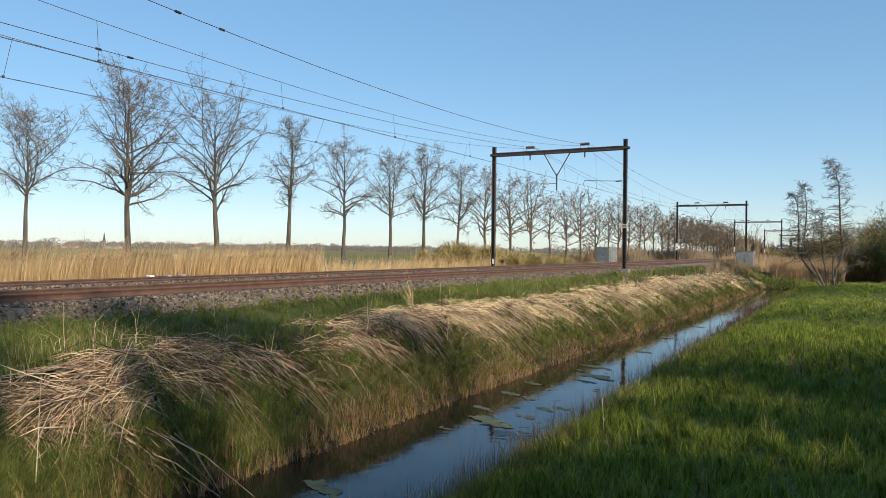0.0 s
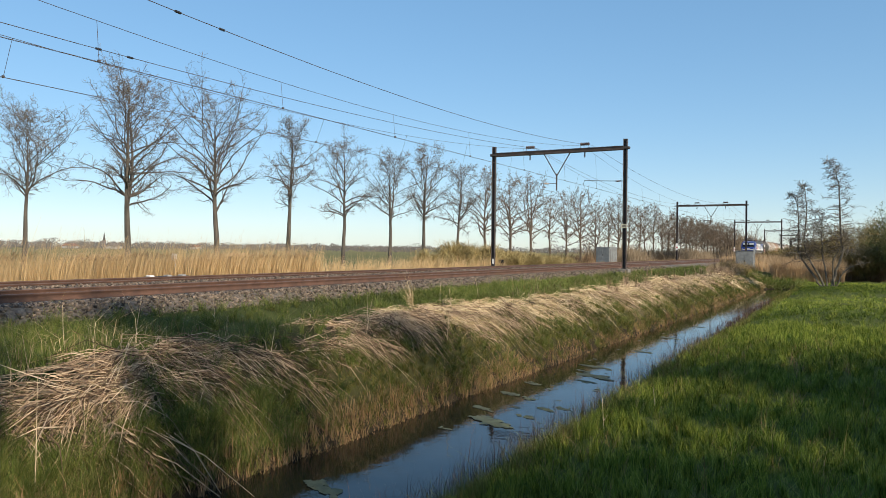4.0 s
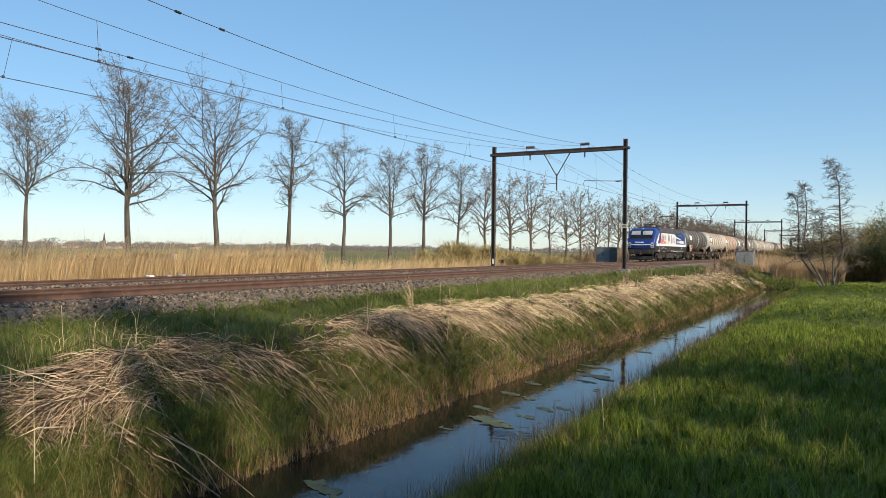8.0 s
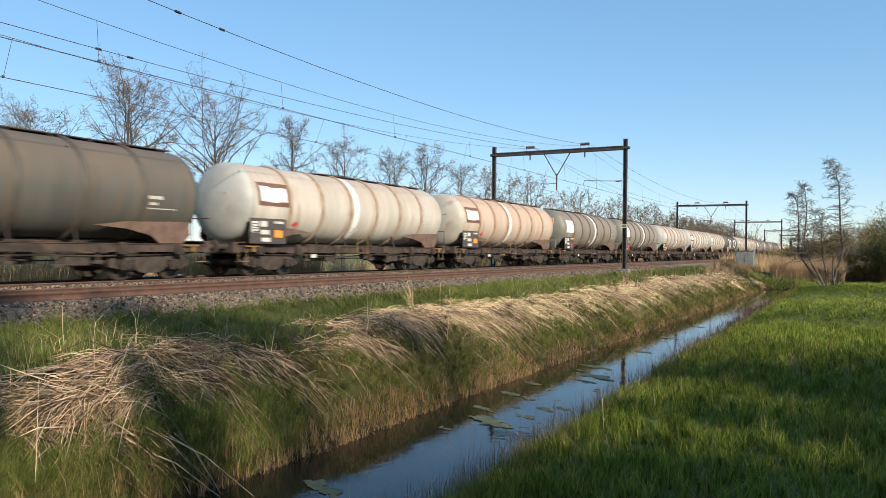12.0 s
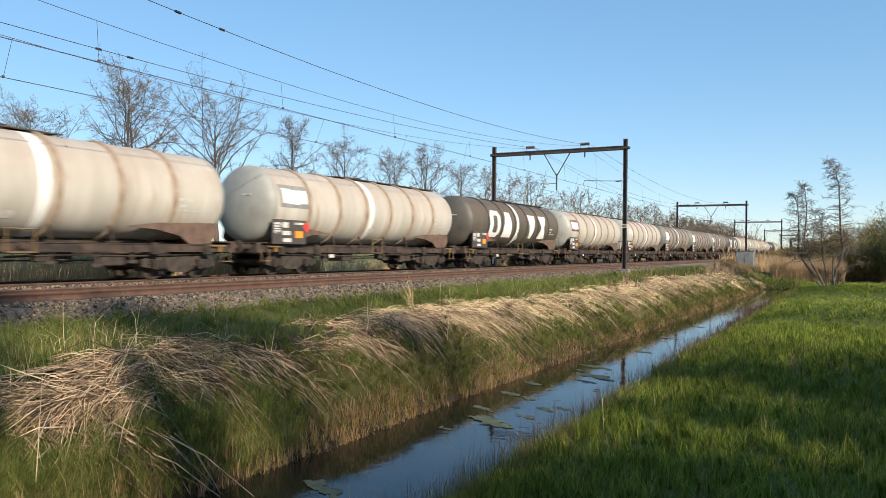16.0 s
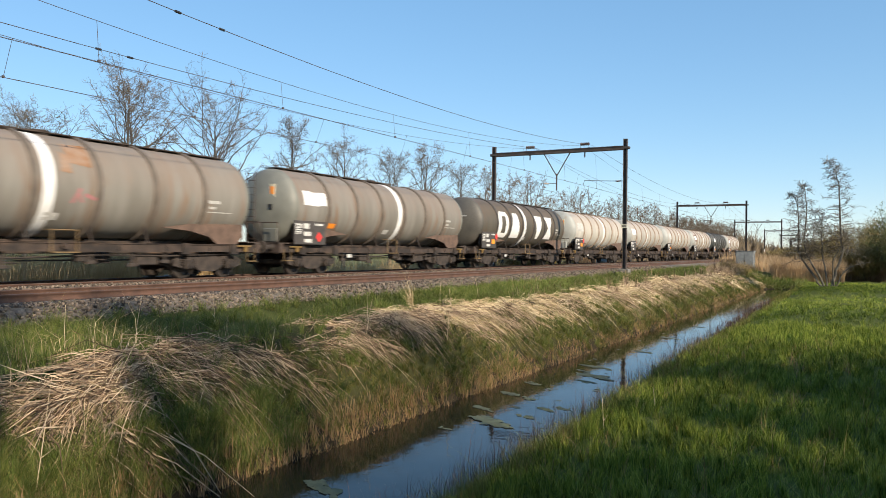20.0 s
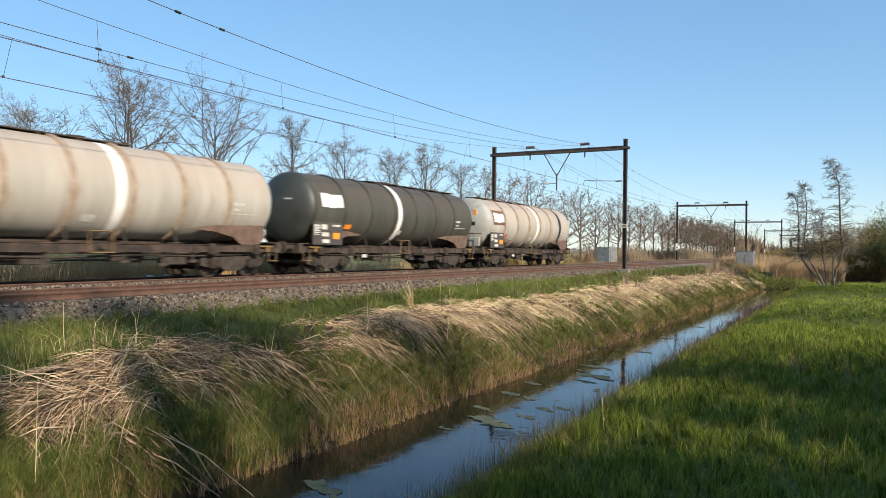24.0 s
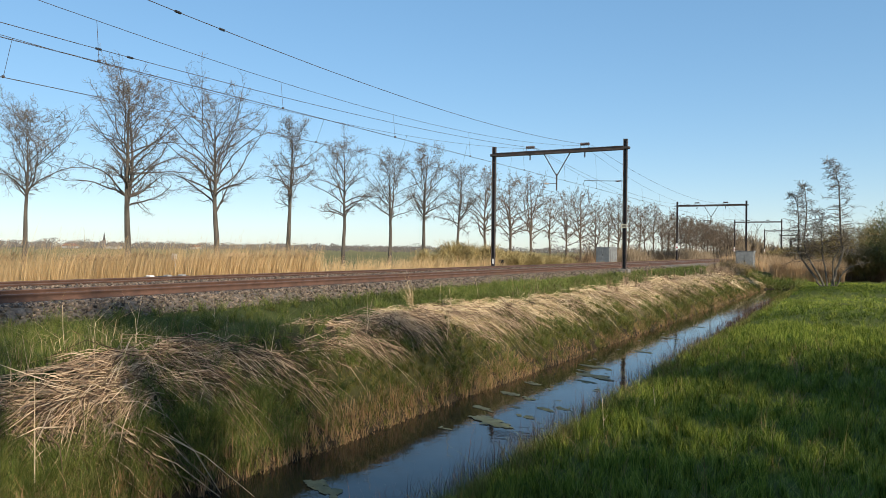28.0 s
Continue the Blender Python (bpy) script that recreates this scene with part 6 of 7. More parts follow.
    if "splash" in marks:
        part("hazard_plate", kept("hazard_plate|2", wrapped([rect(-4.75, -4.25, 1.86, 2.06)]), ORANGE), ORANGE, tk, "orange hazard plate")
    if panel in ("brown", "greyp", "red"):
        part("owner_panel", kept("owner_panel", wrapped([rect(-6.56, -4.90, 2.56, 3.42)], 0.004), GREYPANEL if panel == "greyp" else BROWNPANEL), None, tk, "painted panel behind the white mark")
    if panel == "white" and colour == "grey":
        part("white_panel", kept("white_panel|2", wrapped([rect(-6.45, -4.92, 2.44, 3.34)], 0.005), WHITE), None, tk, "large blank white panel")
    elif panel == "white":
        part("white_panel", kept("white_panel", wrapped([rect(-6.42, -5.02, 2.60, 3.22)], 0.005), GRIMEWHITE), None, tk, "blank off-white panel")
    elif panel and not big:
        part("owner_mark", kept("owner_mark", wrapped([rect(-6.42, -5.95, 2.72, 3.28), rect(-5.95, -5.47, 2.70, 3.24), rect(-5.47, -5.02, 2.74, 3.26)], 0.008), WHITE), None, tk, "white block mark")
    if big:
        for nm, quads in LETTERING.items():
            part(nm, kept(nm, wrapped(quads, 0.008, 8), WHITE), None, tk, "large white painted block mark")
    for k, bar in enumerate(((5.0, 5.5, 2.48, 2.58), (5.05, 5.35, 2.30, 2.38), (5.0, 6.1, 2.18, 2.21))):
        part("data_bar", kept("data_bar|%d" % k, wrapped([rect(*bar)], 0.006, 2), GRIMEWHITE), None, tk, "small white data bar")
    part("flank_plate", kept("flank_plate", wrapped([rect(-0.55, -0.15, 1.72, 1.92)], 0.006, 2), GRIMEWHITE), None, tk, "small white plate")
    # valve cage by the middle, brake gear, air tanks
    part("valve_cage", kept("valve_cage", lambda: Shape().tube([(-0.55, 0, 0.86), (-0.55, 0, 1.46), (0.2, 0, 1.46), (0.2, 0, 0.86)], 0.028, 5).tube([(-0.55, 0.3, 1.46), (-0.55, 0, 1.46)], 0.02, 5).tube([(0.2, 0.3, 1.46), (0.2, 0, 1.46)], 0.02, 5).box(-0.55, 0.2, -0.12, 0.25, 0.84, 0.87), YELLOW), YELLOW, w, "faded yellow valve guard", pose(0.1, -1.42, 0))
    part("outlet_pipe", kept("outlet_pipe", lambda: Shape().tube([(0, -1.4, 1.02), (0, -0.6, 1.06), (0, 0, 1.16), (0, 0.6, 1.06), (0, 1.4, 1.02)], 0.085, 8), FRAME), FRAME, w, m=pose(0.0, 0, 0))
    part("air_tank", kept("air_tank", lambda: Shape().lathe([(-0.75, 0.05), (-0.68, 0.17), (0.68, 0.17), (0.75, 0.05)], "x", 14), BOGIE, True), BOGIE, w, m=pose(-2.4, -0.75, 0.68))
    part("brake_gear", kept("brake_gear", lambda: Shape().box(-0.25, 0.25, -0.2, 0.2, 0.52, 0.86, 0.03).tube([(-2.6, 0, 0.62), (2.6, 0, 0.62)], 0.025, 5), BOGIE), BOGIE, w, m=pose(1.6, -0.6, 0))
    part("brake_plate", kept("brake_plate", lambda: Shape().box(-0.16, 0.16, -0.01, 0.01, 0.66, 0.80), GRIMEWHITE), GRIMEWHITE, w, m=pose(-3.2, -1.27, 0))
    for x in (-2.9, -1.0, 0.9, 2.8):
        part("stay", kept("stay", lambda: Shape().tube([(0, -1.2, 1.14), (0, -1.02, 1.66)], 0.03, 5), FRAME), FRAME, w, m=pose(x, 0, 0))
    # pipes, boxes and hangers that fill the underframe
    part("brake_pipe", kept("brake_pipe", lambda: Shape().tube([(-7.4, 0, 0.98), (-6.6, 0, 0.80), (-3.6, 0, 0.76), (-1.2, 0, 0.70), (1.4, 0, 0.78), (3.6, 0, 0.74), (6.8, 0, 0.82), (7.4, 0, 0.98)], 0.03, 5), BOGIE), BOGIE, w, m=pose(0, -1.12, 0))
    for k, x in enumerate((-3.5, -1.6, 0.9, 2.3, 3.5)):
        part("hanger", kept("hanger|%d" % (k % 2), lambda: Shape().box(-0.05, 0.05, -0.03, 0.03, 0.55 - 0.1 * (k % 2), 0.88, 0.01).box(-0.16, 0.16, -0.06, 0.06, 0.52 - 0.1 * (k % 2), 0.62 - 0.1 * (k % 2), 0.01), BOGIE), BOGIE, w, m=pose(x, -1.14, 0))
    for k, (x, wd, z0, z1) in enumerate(((-1.9, 0.30, 0.50, 0.84), (0.75, 0.22, 0.58, 0.84), (2.9, 0.40, 0.46, 0.80))):
        part("equipment_box", kept("equipment_box|%d" % k, lambda: Shape().box(-wd, wd, -0.15, 0.15, z0, z1, 0.03).tube([(wd, 0, z0 + 0.1), (wd + 0.5, 0, z0 + 0.05), (wd + 0.7, 0.1, z1)], 0.025, 5), BOGIE), BOGIE, w, m=pose(x, -0.95, 0))
    for x in (-6.3, -4.2, 4.2, 6.3):
        part("frame_bracket", kept("frame_bracket", lambda: Shape().prism([(-0.16, 0.80), (0.16, 0.80), (0.10, 1.16), (-0.10, 1.16)], -0.05, 0.05), FRAME), FRAME, w, m=pose(x, -1.30, 0))
    for s in (-1, 1):
        part("air_hose", kept("air_hose", lambda: Shape().tube([(0, 0, 0.98), (0.16, 0, 0.86), (0.24, 0, 0.62), (0.34, 0.04, 0.46), (0.46, 0.05, 0.56)], 0.028, 6), BLACK), BLACK, w, m=pose(s * 7.6, -0.4, 0, 0, 0, 0 if s > 0 else 180))
    for x in (-6.1, -4.7, 4.7, 6.1):
        part("brake_block", kept("brake_block", lambda: Shape().box(-0.07, 0.07, -0.08, 0.08, 0.30, 0.66, 0.02).tube([(0, 0, 0.6), (0.12, 0, 0.86)], 0.025, 4), BOGIE), BOGIE, w, m=pose(x, -0.78, 0))
    if "rusty" in marks:
        part("rust_patch", kept("rust_patch", wrapped([[(0.12, 3.30), (0.75, 3.22), (0.80, 3.86), (0.05, 3.84)], [(-0.2, 3.05), (0.12, 3.0), (0.10, 3.5), (-0.1, 3.6)]], 0.004), RUSTPATCH), None, tk, "patch of orange brown rust")
        part("paint_scrawl", kept("paint_scrawl", wrapped([[(0.1, 2.20), (0.2, 2.20), (0.42, 2.62), (0.32, 2.62)], [(0.4, 2.25), (0.5, 2.22), (0.35, 2.5), (0.26, 2.5)], [(0.5, 2.4), (0.85, 2.3), (0.88, 2.38), (0.52, 2.5)]], 0.006, 3), PINK), None, tk, "faded pink paint scrawl")
    return w


RUSTPATCH = material("rust_patch", (0.24, 0.115, 0.05), (0.30, 0.21, 0.15), 0.9, 2.5, 25, 0.2)
PINK = material("pink_scrawl", (0.42, 0.13, 0.15), (0.34, 0.16, 0.15), 0.7, 4, 30, 0)
TANKS = [  # colour, ladder end, panel, big mark, small marks
    ("slate", 1, "mark", 0, "orange red"), ("pale", 1, "brown", 0, "orange chalk"), ("pink", 1, "brown", 0, "orange chalk"), ("grey", -1, "white", 0, "red splash"),
    ("grey", -1, "white", 0, "red splash"), ("pale", -1, "white", 0, "orange chalk"), ("pale", -1, "brown", 0, "orange chalk"), ("pale", 1, "greyp", 0, "orange red"),
    ("dark", 1, "", 1, "orange red"), ("pale", 1, "brown", 0, "orange chalk"), ("pale", -1, "white", 0, "orange splash"), ("grey", -1, "white", 0, "red splash"),
    ("grey", 1, "white", 0, "splash rusty"), ("grey", -1, "mark", 0, "red splash"), ("dark", 1, "", 1, "orange red"), ("pale", -1, "white", 0, "orange red"),
    ("pale", 1, "mark", 0, "chalk"), ("pale", 1, "white", 0, "orange"), ("pale", -1, "brown", 0, "splash"), ("coal", 1, "mark", 0, "orange splash"), ("pale", -1, "brown", 0, "orange chalk")]
WORDS = {"pale": "pale beige", "pink": "rust tinted cream", "grey": "weathered grey", "dark": "dark grey", "coal": "black green", "slate": "slate grey"}
EXTRA = {"mark": "small white block mark", "brown": "brown panel and white mark", "white": "blank white panel", "greyp": "grey panel and white mark", "": "huge white block marks"}
WAGON_L = 16.264


def front_at(t):
    """Where the locomotive's buffers are along the line."""
    u = t - 17.0
    return -137.394 - 24.092 * u + 0.0006 * u * u - 0.00037 * u ** 3


# locomotive
BLUE = material("blue_livery", (0.009, 0.030, 0.165), (0.012, 0.038, 0.20), 0.32, 2, 40, 0.01, spread=0.06)
NAVY = material("navy_livery", (0.008, 0.025, 0.13), (0.011, 0.032, 0.16), 0.35, 2, 40, 0.01, spread=0.06)
ROOFGREY = material("roof_grey", (0.042, 0.04, 0.036), (0.065, 0.06, 0.054), 0.6, 2, 40, 0.05)
SKIRT = material("skirt_grey", (0.014, 0.013, 0.012), (0.030, 0.027, 0.025), 0.6, 2, 40, 0.05)
GLASS = material("cab_glass", (0.010, 0.011, 0.012), (0.014, 0.015, 0.016), 0.06, 2, 30, 0, spread=0.05)
BLIND = material("cab_blind", (0.30, 0.31, 0.30), (0.38, 0.385, 0.37), 0.5, 2, 30, 0, spread=0.05)
LAMP = material("lamp_lens", (0.48, 0.47, 0.44), (0.58, 0.56, 0.53), 0.2, 3, 30, 0, spread=0.05)
INSRED = material("red_insulator", (0.13, 0.035, 0.03), (0.17, 0.05, 0.04), 0.4, 3, 30, 0)
PRINT = {k: material("print_" + k, a, tuple(x * 0.9 for x in a), 0.4, 2, 20, 0, spread=0.08) for k, a in (("cream", (0.74, 0.64, 0.55)), ("orange", (0.66, 0.42, 0.34)), ("red", (0.58, 0.15, 0.14)), ("white", (0.76, 0.75, 0.73)), ("grey", (0.26, 0.24, 0.27)), ("teal", (0.40, 0.50, 0.54)), ("plum", (0.15, 0.11, 0.13)), ("pale", (0.52, 0.50, 0.52)))}

LEVELS = [(1.02, 8.70, 1.40), (1.30, 8.82, 1.49), (1.72, 8.92, 1.50), (1.95, 8.95, 1.50), (2.35, 8.84, 1.50), (2.75, 8.62, 1.50), (3.05, 8.44, 1.49), (3.30, 8.25, 1.43), (3.50, 8.0, 1.29), (3.64, 7.62, 1.12), (3.72, 7.1, 0.92)]


def loco_at(z):
    zs = [l[0] for l in LEVELS]
    return float(np.interp(z, zs, [l[1] for l in LEVELS])), float(np.interp(z, zs, [l[2] for l in LEVELS]))


def nose(y, z):
    """How far the end wall stands out."""
    L, W = loco_at(z)
    q = min(abs(y) / W, 1.0)
    return L - 0.10 * q * q - 0.42 * (1 - (1 - q ** 8) ** 0.125)


def loco_shell(z0, z1):
    sh = Shape()
    zs = sorted({z0, z1, *[l[0] for l in LEVELS if z0 < l[0] < z1]})
    loops = []
    for z in zs:
        W = loco_at(z)[1]
        ys = [W * math.sin(a) for a in np.linspace(-math.pi / 2, math.pi / 2, 17)]
        loops.append([(-nose(y, z), y, z) for y in ys] + [(nose(y, z), y, z) for y in reversed(ys)])
    n = len(loops[0])
    sh.add([p for lp in loops for p in lp], [(i * n + k, i * n + (k + 1) % n, (i + 1) * n + (k + 1) % n, (i + 1) * n + k) for i in range(len(loops) - 1) for k in range(n)] + [tuple(range(n - 1, -1, -1)), tuple((len(loops) - 1) * n + k for k in range(n))])
    return sh


def front_patch(y0, y1, z0, z1, lift=0.012, ny=10, nz=4, slope=0.0):
    """A pane or stripe that lies on the end wall."""
    sh = Shape()
    for i in range(nz + 1):
        z = z0 + (z1 - z0) * i / nz
        for k in range(ny + 1):
            y = y0 + (y1 - y0) * k / ny
            zz = z + slope * abs(y)
            sh.v.append((-nose(y, zz) - lift, y, zz))
    m = ny + 1
    sh.f += [(i * m + k, i * m + k + 1, (i + 1) * m + k + 1, (i + 1) * m + k) for i in range(nz) for k in range(ny)]
    return sh


def flat(poly, lift):
    """A thin print on the flank."""
    return Shape().prism(poly, -1.5 - lift, -1.5 - lift + 0.004)


def build_loco():
    lo = thing("electric_locomotive", turned(0, -2), "blue electric locomotive with white stripes and a colourful printed flank", "locomotive")
    body = part("body", loco_shell(1.72, 3.72), BLUE, lo, smooth=True)
    part("skirt", loco_shell(1.02, 1.72), SKIRT, lo, "dark grey lower body", smooth=True)
    roof = part("roof", Shape().prism_x([(-1.47, 3.20), (-1.30, 3.66), (-1.05, 3.84), (0, 3.92), (1.05, 3.84), (1.30, 3.66), (1.47, 3.20)], -6.0, 6.75), ROOFGREY, lo, "dark grey roof hatches")
    for k in range(26):
        part("roof_tile", kept("roof_tile", lambda: Shape().box(-0.17, 0.17, -1.495, -1.40, 3.205, 3.255, 0.01), BLACK), BLACK, roof, m=pose(-5.7 + 0.48 * k, 0, 0))
    for x in (-3.6, -0.6, 2.4, 5.0):
        part("roof_seam", kept("roof_seam", lambda: Shape().prism_x([(-1.475, 3.22), (-1.31, 3.68), (-1.05, 3.86), (0, 3.94), (1.05, 3.86), (1.31, 3.68), (1.475, 3.22), (1.2, 3.2), (-1.2, 3.2)], -0.03, 0.03), SKIRT), SKIRT, roof, m=pose(x, 0, 0))
    for s in (-1, 1):      # both cab ends
        turn = pose(0, 0, 0, 0, 0, 0 if s < 0 else 180)
        part("windscreen", kept("windscreen", lambda: front_patch(-1.20, 1.20, 2.52, 3.40, 0.012, 12, 5), GLASS, True), GLASS, lo, "dark wide windscreen", turn)
        for y0, y1 in ((-1.12, -0.12), (0.12, 1.12)):
            part("blind", kept("blind|%g" % y0, lambda: front_patch(y0, y1, 2.92, 3.35, 0.016, 6, 3), BLIND, True), BLIND, lo, "pale sun blind", turn)
        part("front_stripe", kept("front_stripe", lambda: front_patch(-1.08, 1.08, 1.76, 1.86, 0.014, 12, 1, 0.05), PRINT["white"], True), PRINT["white"], lo, "curved white stripe", turn)
        part("front_mark", kept("front_mark", lambda: front_patch(-0.35, 0.62, 2.05, 2.14, 0.012, 6, 1), PRINT["white"], True), PRINT["white"], lo, "white block mark", turn)
        part("front_mark", kept("front_mark|2", lambda: front_patch(-0.05, 0.9, 2.09, 2.11, 0.013, 6, 1), NAVY, True), NAVY, lo, "", turn)
        part("nose_panel", kept("nose_panel", lambda: front_patch(-1.42, 1.42, 1.44, 1.73, 0.008, 14, 2), BLUE, True), BLUE, lo, "blue lower nose", turn)
        part("screen_surround", kept("screen_surround", lambda: front_patch(-1.30, 1.30, 2.42, 2.54, 0.010, 12, 2), BLACK, True), BLACK, lo, "", turn)
        for y in (-1.22, 1.22):
            part("headlight", kept("headlight|%g" % y, lambda: front_patch(y - 0.13, y + 0.15, 1.52, 2.06, 0.03, 4, 3), LAMP, True), LAMP, lo, "white headlight cluster", turn)
            for dz in (1.64, 1.88):
                part("lamp_rim", kept("lamp_rim|%g|%g" % (y, dz), lambda: front_patch(y - 0.075, y + 0.075, dz - 0.07, dz + 0.07, 0.036, 3, 2), SKIRT, True), SKIRT, lo, "dark lamp socket", turn)
            part("snow_plough_bracket", kept("snow_plough_bracket", lambda: Shape().box(-0.06, 0.06, -0.06, 0.06, 0.25, 1.05, 0.01), SKIRT), SKIRT, lo, m=pose(s * 8.55, y, 0))
        part("top_light", kept("top_light", lambda: Shape().lathe([(-0.08, 0.02), (-0.08, 0.08), (-0.02, 0.10), (0.1, 0.10)], "x", 14, (-nose(0, 3.57), 0, 3.57)), LAMP), LAMP, lo, "round top headlight", turn)
        part("buffer_beam", kept("buffer_beam", lambda: Shape().box(-8.85, -8.55, -1.32, 1.32, 0.78, 1.30, 0.05), SKIRT), SKIRT, lo, "", turn)
        part("snow_plough", kept("snow_plough", lambda: Shape().prism_x([(-1.25, 0.18), (1.25, 0.18), (1.3, 0.62), (-1.3, 0.62)], -8.75, -8.60).box(-8.9, -8.6, -1.1, 1.1, 0.20, 0.34, 0.04), SKIRT), SKIRT, lo, "", turn)
        part("step", kept("step", lambda: Shape().box(-8.0, -7.3, -1.45, -1.25, 0.38, 0.44, 0.01).tube([(-8.0, -1.4, 0.4), (-8.0, -1.4, 1.1)], 0.02, 5).tube([(-7.3, -1.4, 0.4), (-7.3, -1.4, 1.1)], 0.02, 5), SKIRT), SKIRT, lo, "", turn)
        part("coupling", kept("coupling", lambda: Shape().box(-9.0, -8.8, -0.10, 0.10, 0.74, 0.92, 0.03), INSRED), INSRED, lo, "dull red coupling cover", turn)
        for y in (-1.2, 1.2):
            part("rail_guard", kept("rail_guard|%g" % y, lambda: Shape().box(-8.72, -8.0, y - 0.08, y + 0.08, 0.20, 0.27, 0.03), GALV), GALV, lo, "pale scuffed rail guard", turn)
        for y in (-0.45, 0.45):
            part("wiper", kept("wiper|%g" % y, lambda: Shape().tube([(-nose(y, 2.42) - 0.03, y, 2.54), (-nose(y + 0.15, 3.12) - 0.03, y + 0.15, 3.12)], 0.012, 4), BLACK), BLACK, lo, "", turn)
        add_buffers(lo, s * 9.49, SKIRT)
        for f in (-1, 1):
            part("cab_door", Shape().box(-6.72, -5.98, f * 1.5 - 0.006, f * 1.5 + 0.006, 1.74, 3.18), BLUE, lo, "", turn)
    # livery on the near flank, then on the far one
    livery = [
        ("stripe", "white", [(-8.25, 1.735), (8.25, 1.735), (8.3, 2.00), (-7.9, 2.00)], 0.010, "long white stripe"),
        ("stripe", "white", [(-8.35, 2.005), (-7.50, 2.005), (-6.58, 3.12), (-6.86, 3.12)], 0.010, "slanting white stripe"),
        ("stripe", "white", [(7.98, 2.02), (8.30, 2.02), (7.72, 2.95), (7.62, 2.95)], 0.010, "slanting white stripe"),
        ("picture_panel", "white", [(-3.4, 2.03), (2.15, 2.03), (2.15, 2.86), (1.2, 3.16), (-3.4, 3.19)], 0.012, "printed picture of house fronts"),
        ("picture_panel", "cream", [(-6.0, 2.03), (-3.4, 2.03), (-3.4, 3.19), (-5.75, 3.19), (-6.0, 2.95)], 0.012, "printed picture of house fronts"),
        ("picture_panel", "white", [(2.15, 2.72), (5.2, 2.52), (5.4, 2.56), (3.6, 2.76), (2.15, 2.90)], 0.012, "white brush stroke"),
        ("picture_block", "red", [(-6.35, 2.01), (-3.6, 2.01), (-3.65, 2.24), (-4.5, 2.30), (-4.6, 2.42), (-6.0, 2.46)], 0.016, "red car in the print"),
        ("picture_block", "orange", [(-5.98, 2.42), (-5.55, 2.40), (-5.55, 2.98), (-5.85, 2.98)], 0.016, ""),
        ("picture_block", "orange", [(-5.5, 2.90), (-4.2, 2.90), (-4.25, 3.02), (-5.4, 3.04)], 0.016, ""),
        ("picture_window", "grey", [(-5.42, 2.44), (-4.78, 2.44), (-4.78, 2.86), (-5.42, 2.86)], 0.016, ""),
        ("picture_window", "plum", [(-4.72, 2.42), (-4.38, 2.42), (-4.38, 2.84), (-4.72, 2.84)], 0.016, ""),
        ("picture_lamp", "white", [(-5.72, 2.10), (-5.58, 2.10), (-5.54, 2.22), (-5.76, 2.22)], 0.020, ""),
        ("picture_lamp", "white", [(-4.82, 2.10), (-4.68, 2.10), (-4.64, 2.22), (-4.86, 2.22)], 0.020, ""),
        ("picture_window", "teal", [(-4.12, 2.36), (-3.24, 2.36), (-3.26, 2.96), (-4.08, 2.92)], 0.016, ""),
        ("picture_window", "grey", [(-3.98, 2.42), (-3.74, 2.42), (-3.74, 2.84), (-3.98, 2.84)], 0.020, ""),
        ("picture_block", "cream", [(-3.55, 2.01), (-2.5, 2.01), (-2.5, 2.30), (-3.5, 2.32)], 0.018, ""),
        ("picture_block", "orange", [(-2.5, 2.01), (-2.0, 2.01), (-2.0, 2.24), (-2.5, 2.26)], 0.018, ""),
        ("picture_block", "teal", [(-3.1, 2.98), (-2.1, 2.96), (-2.2, 3.08), (-3.0, 3.12)], 0.016, ""),
        ("picture_window", "plum", [(-2.42, 2.34), (-1.98, 2.34), (-1.98, 3.0), (-2.42, 2.98)], 0.016, ""),
        ("picture_window", "grey", [(-1.92, 2.28), (-1.42, 2.28), (-1.42, 2.96), (-1.92, 2.98)], 0.016, ""),
        ("picture_block", "cream", [(-1.3, 2.01), (-0.9, 2.01), (-0.9, 2.60), (-1.3, 2.62)], 0.016, ""),
        ("picture_window", "grey", [(-0.78, 2.10), (-0.30, 2.10), (-0.34, 2.90), (-0.74, 2.92)], 0.016, ""),
        ("picture_window", "pale", [(-0.26, 2.12), (0.62, 2.12), (0.58, 2.72), (-0.24, 2.76)], 0.016, ""),
        ("picture_block", "plum", [(-0.72, 2.90), (-0.42, 2.88), (-0.42, 3.02), (-0.70, 3.04)], 0.020, ""),
        ("picture_window", "grey", [(0.70, 2.10), (1.02, 2.10), (0.98, 2.86), (0.68, 2.88)], 0.016, ""),
        ("picture_block", "pale", [(1.12, 2.06), (1.62, 2.06), (1.62, 2.70), (1.16, 2.74)], 0.016, ""),
        ("picture_block", "teal", [(1.78, 2.02), (2.14, 2.02), (2.14, 2.84), (1.90, 2.88)], 0.016, ""),
        ("owner_mark", "white", [(2.65, 2.16), (3.55, 2.16), (3.75, 2.24), (2.75, 2.24)], 0.012, "white block mark"),
        ("owner_mark", "white", [(2.75, 2.28), (3.65, 2.28), (3.85, 2.36), (2.85, 2.36)], 0.012, "white block mark"),
        ("owner_mark", "white", [(2.85, 2.40), (3.75, 2.40), (3.85, 2.46), (3.0, 2.46)], 0.012, "white block mark")]
    livery += [("owner_mark", "white", [(3.98 + 0.375 * k, 2.12), (4.31 + 0.375 * k, 2.12), (4.31 + 0.375 * k, 2.44), (3.98 + 0.375 * k, 2.44)], 0.012, "white block mark") for k in range(8)]
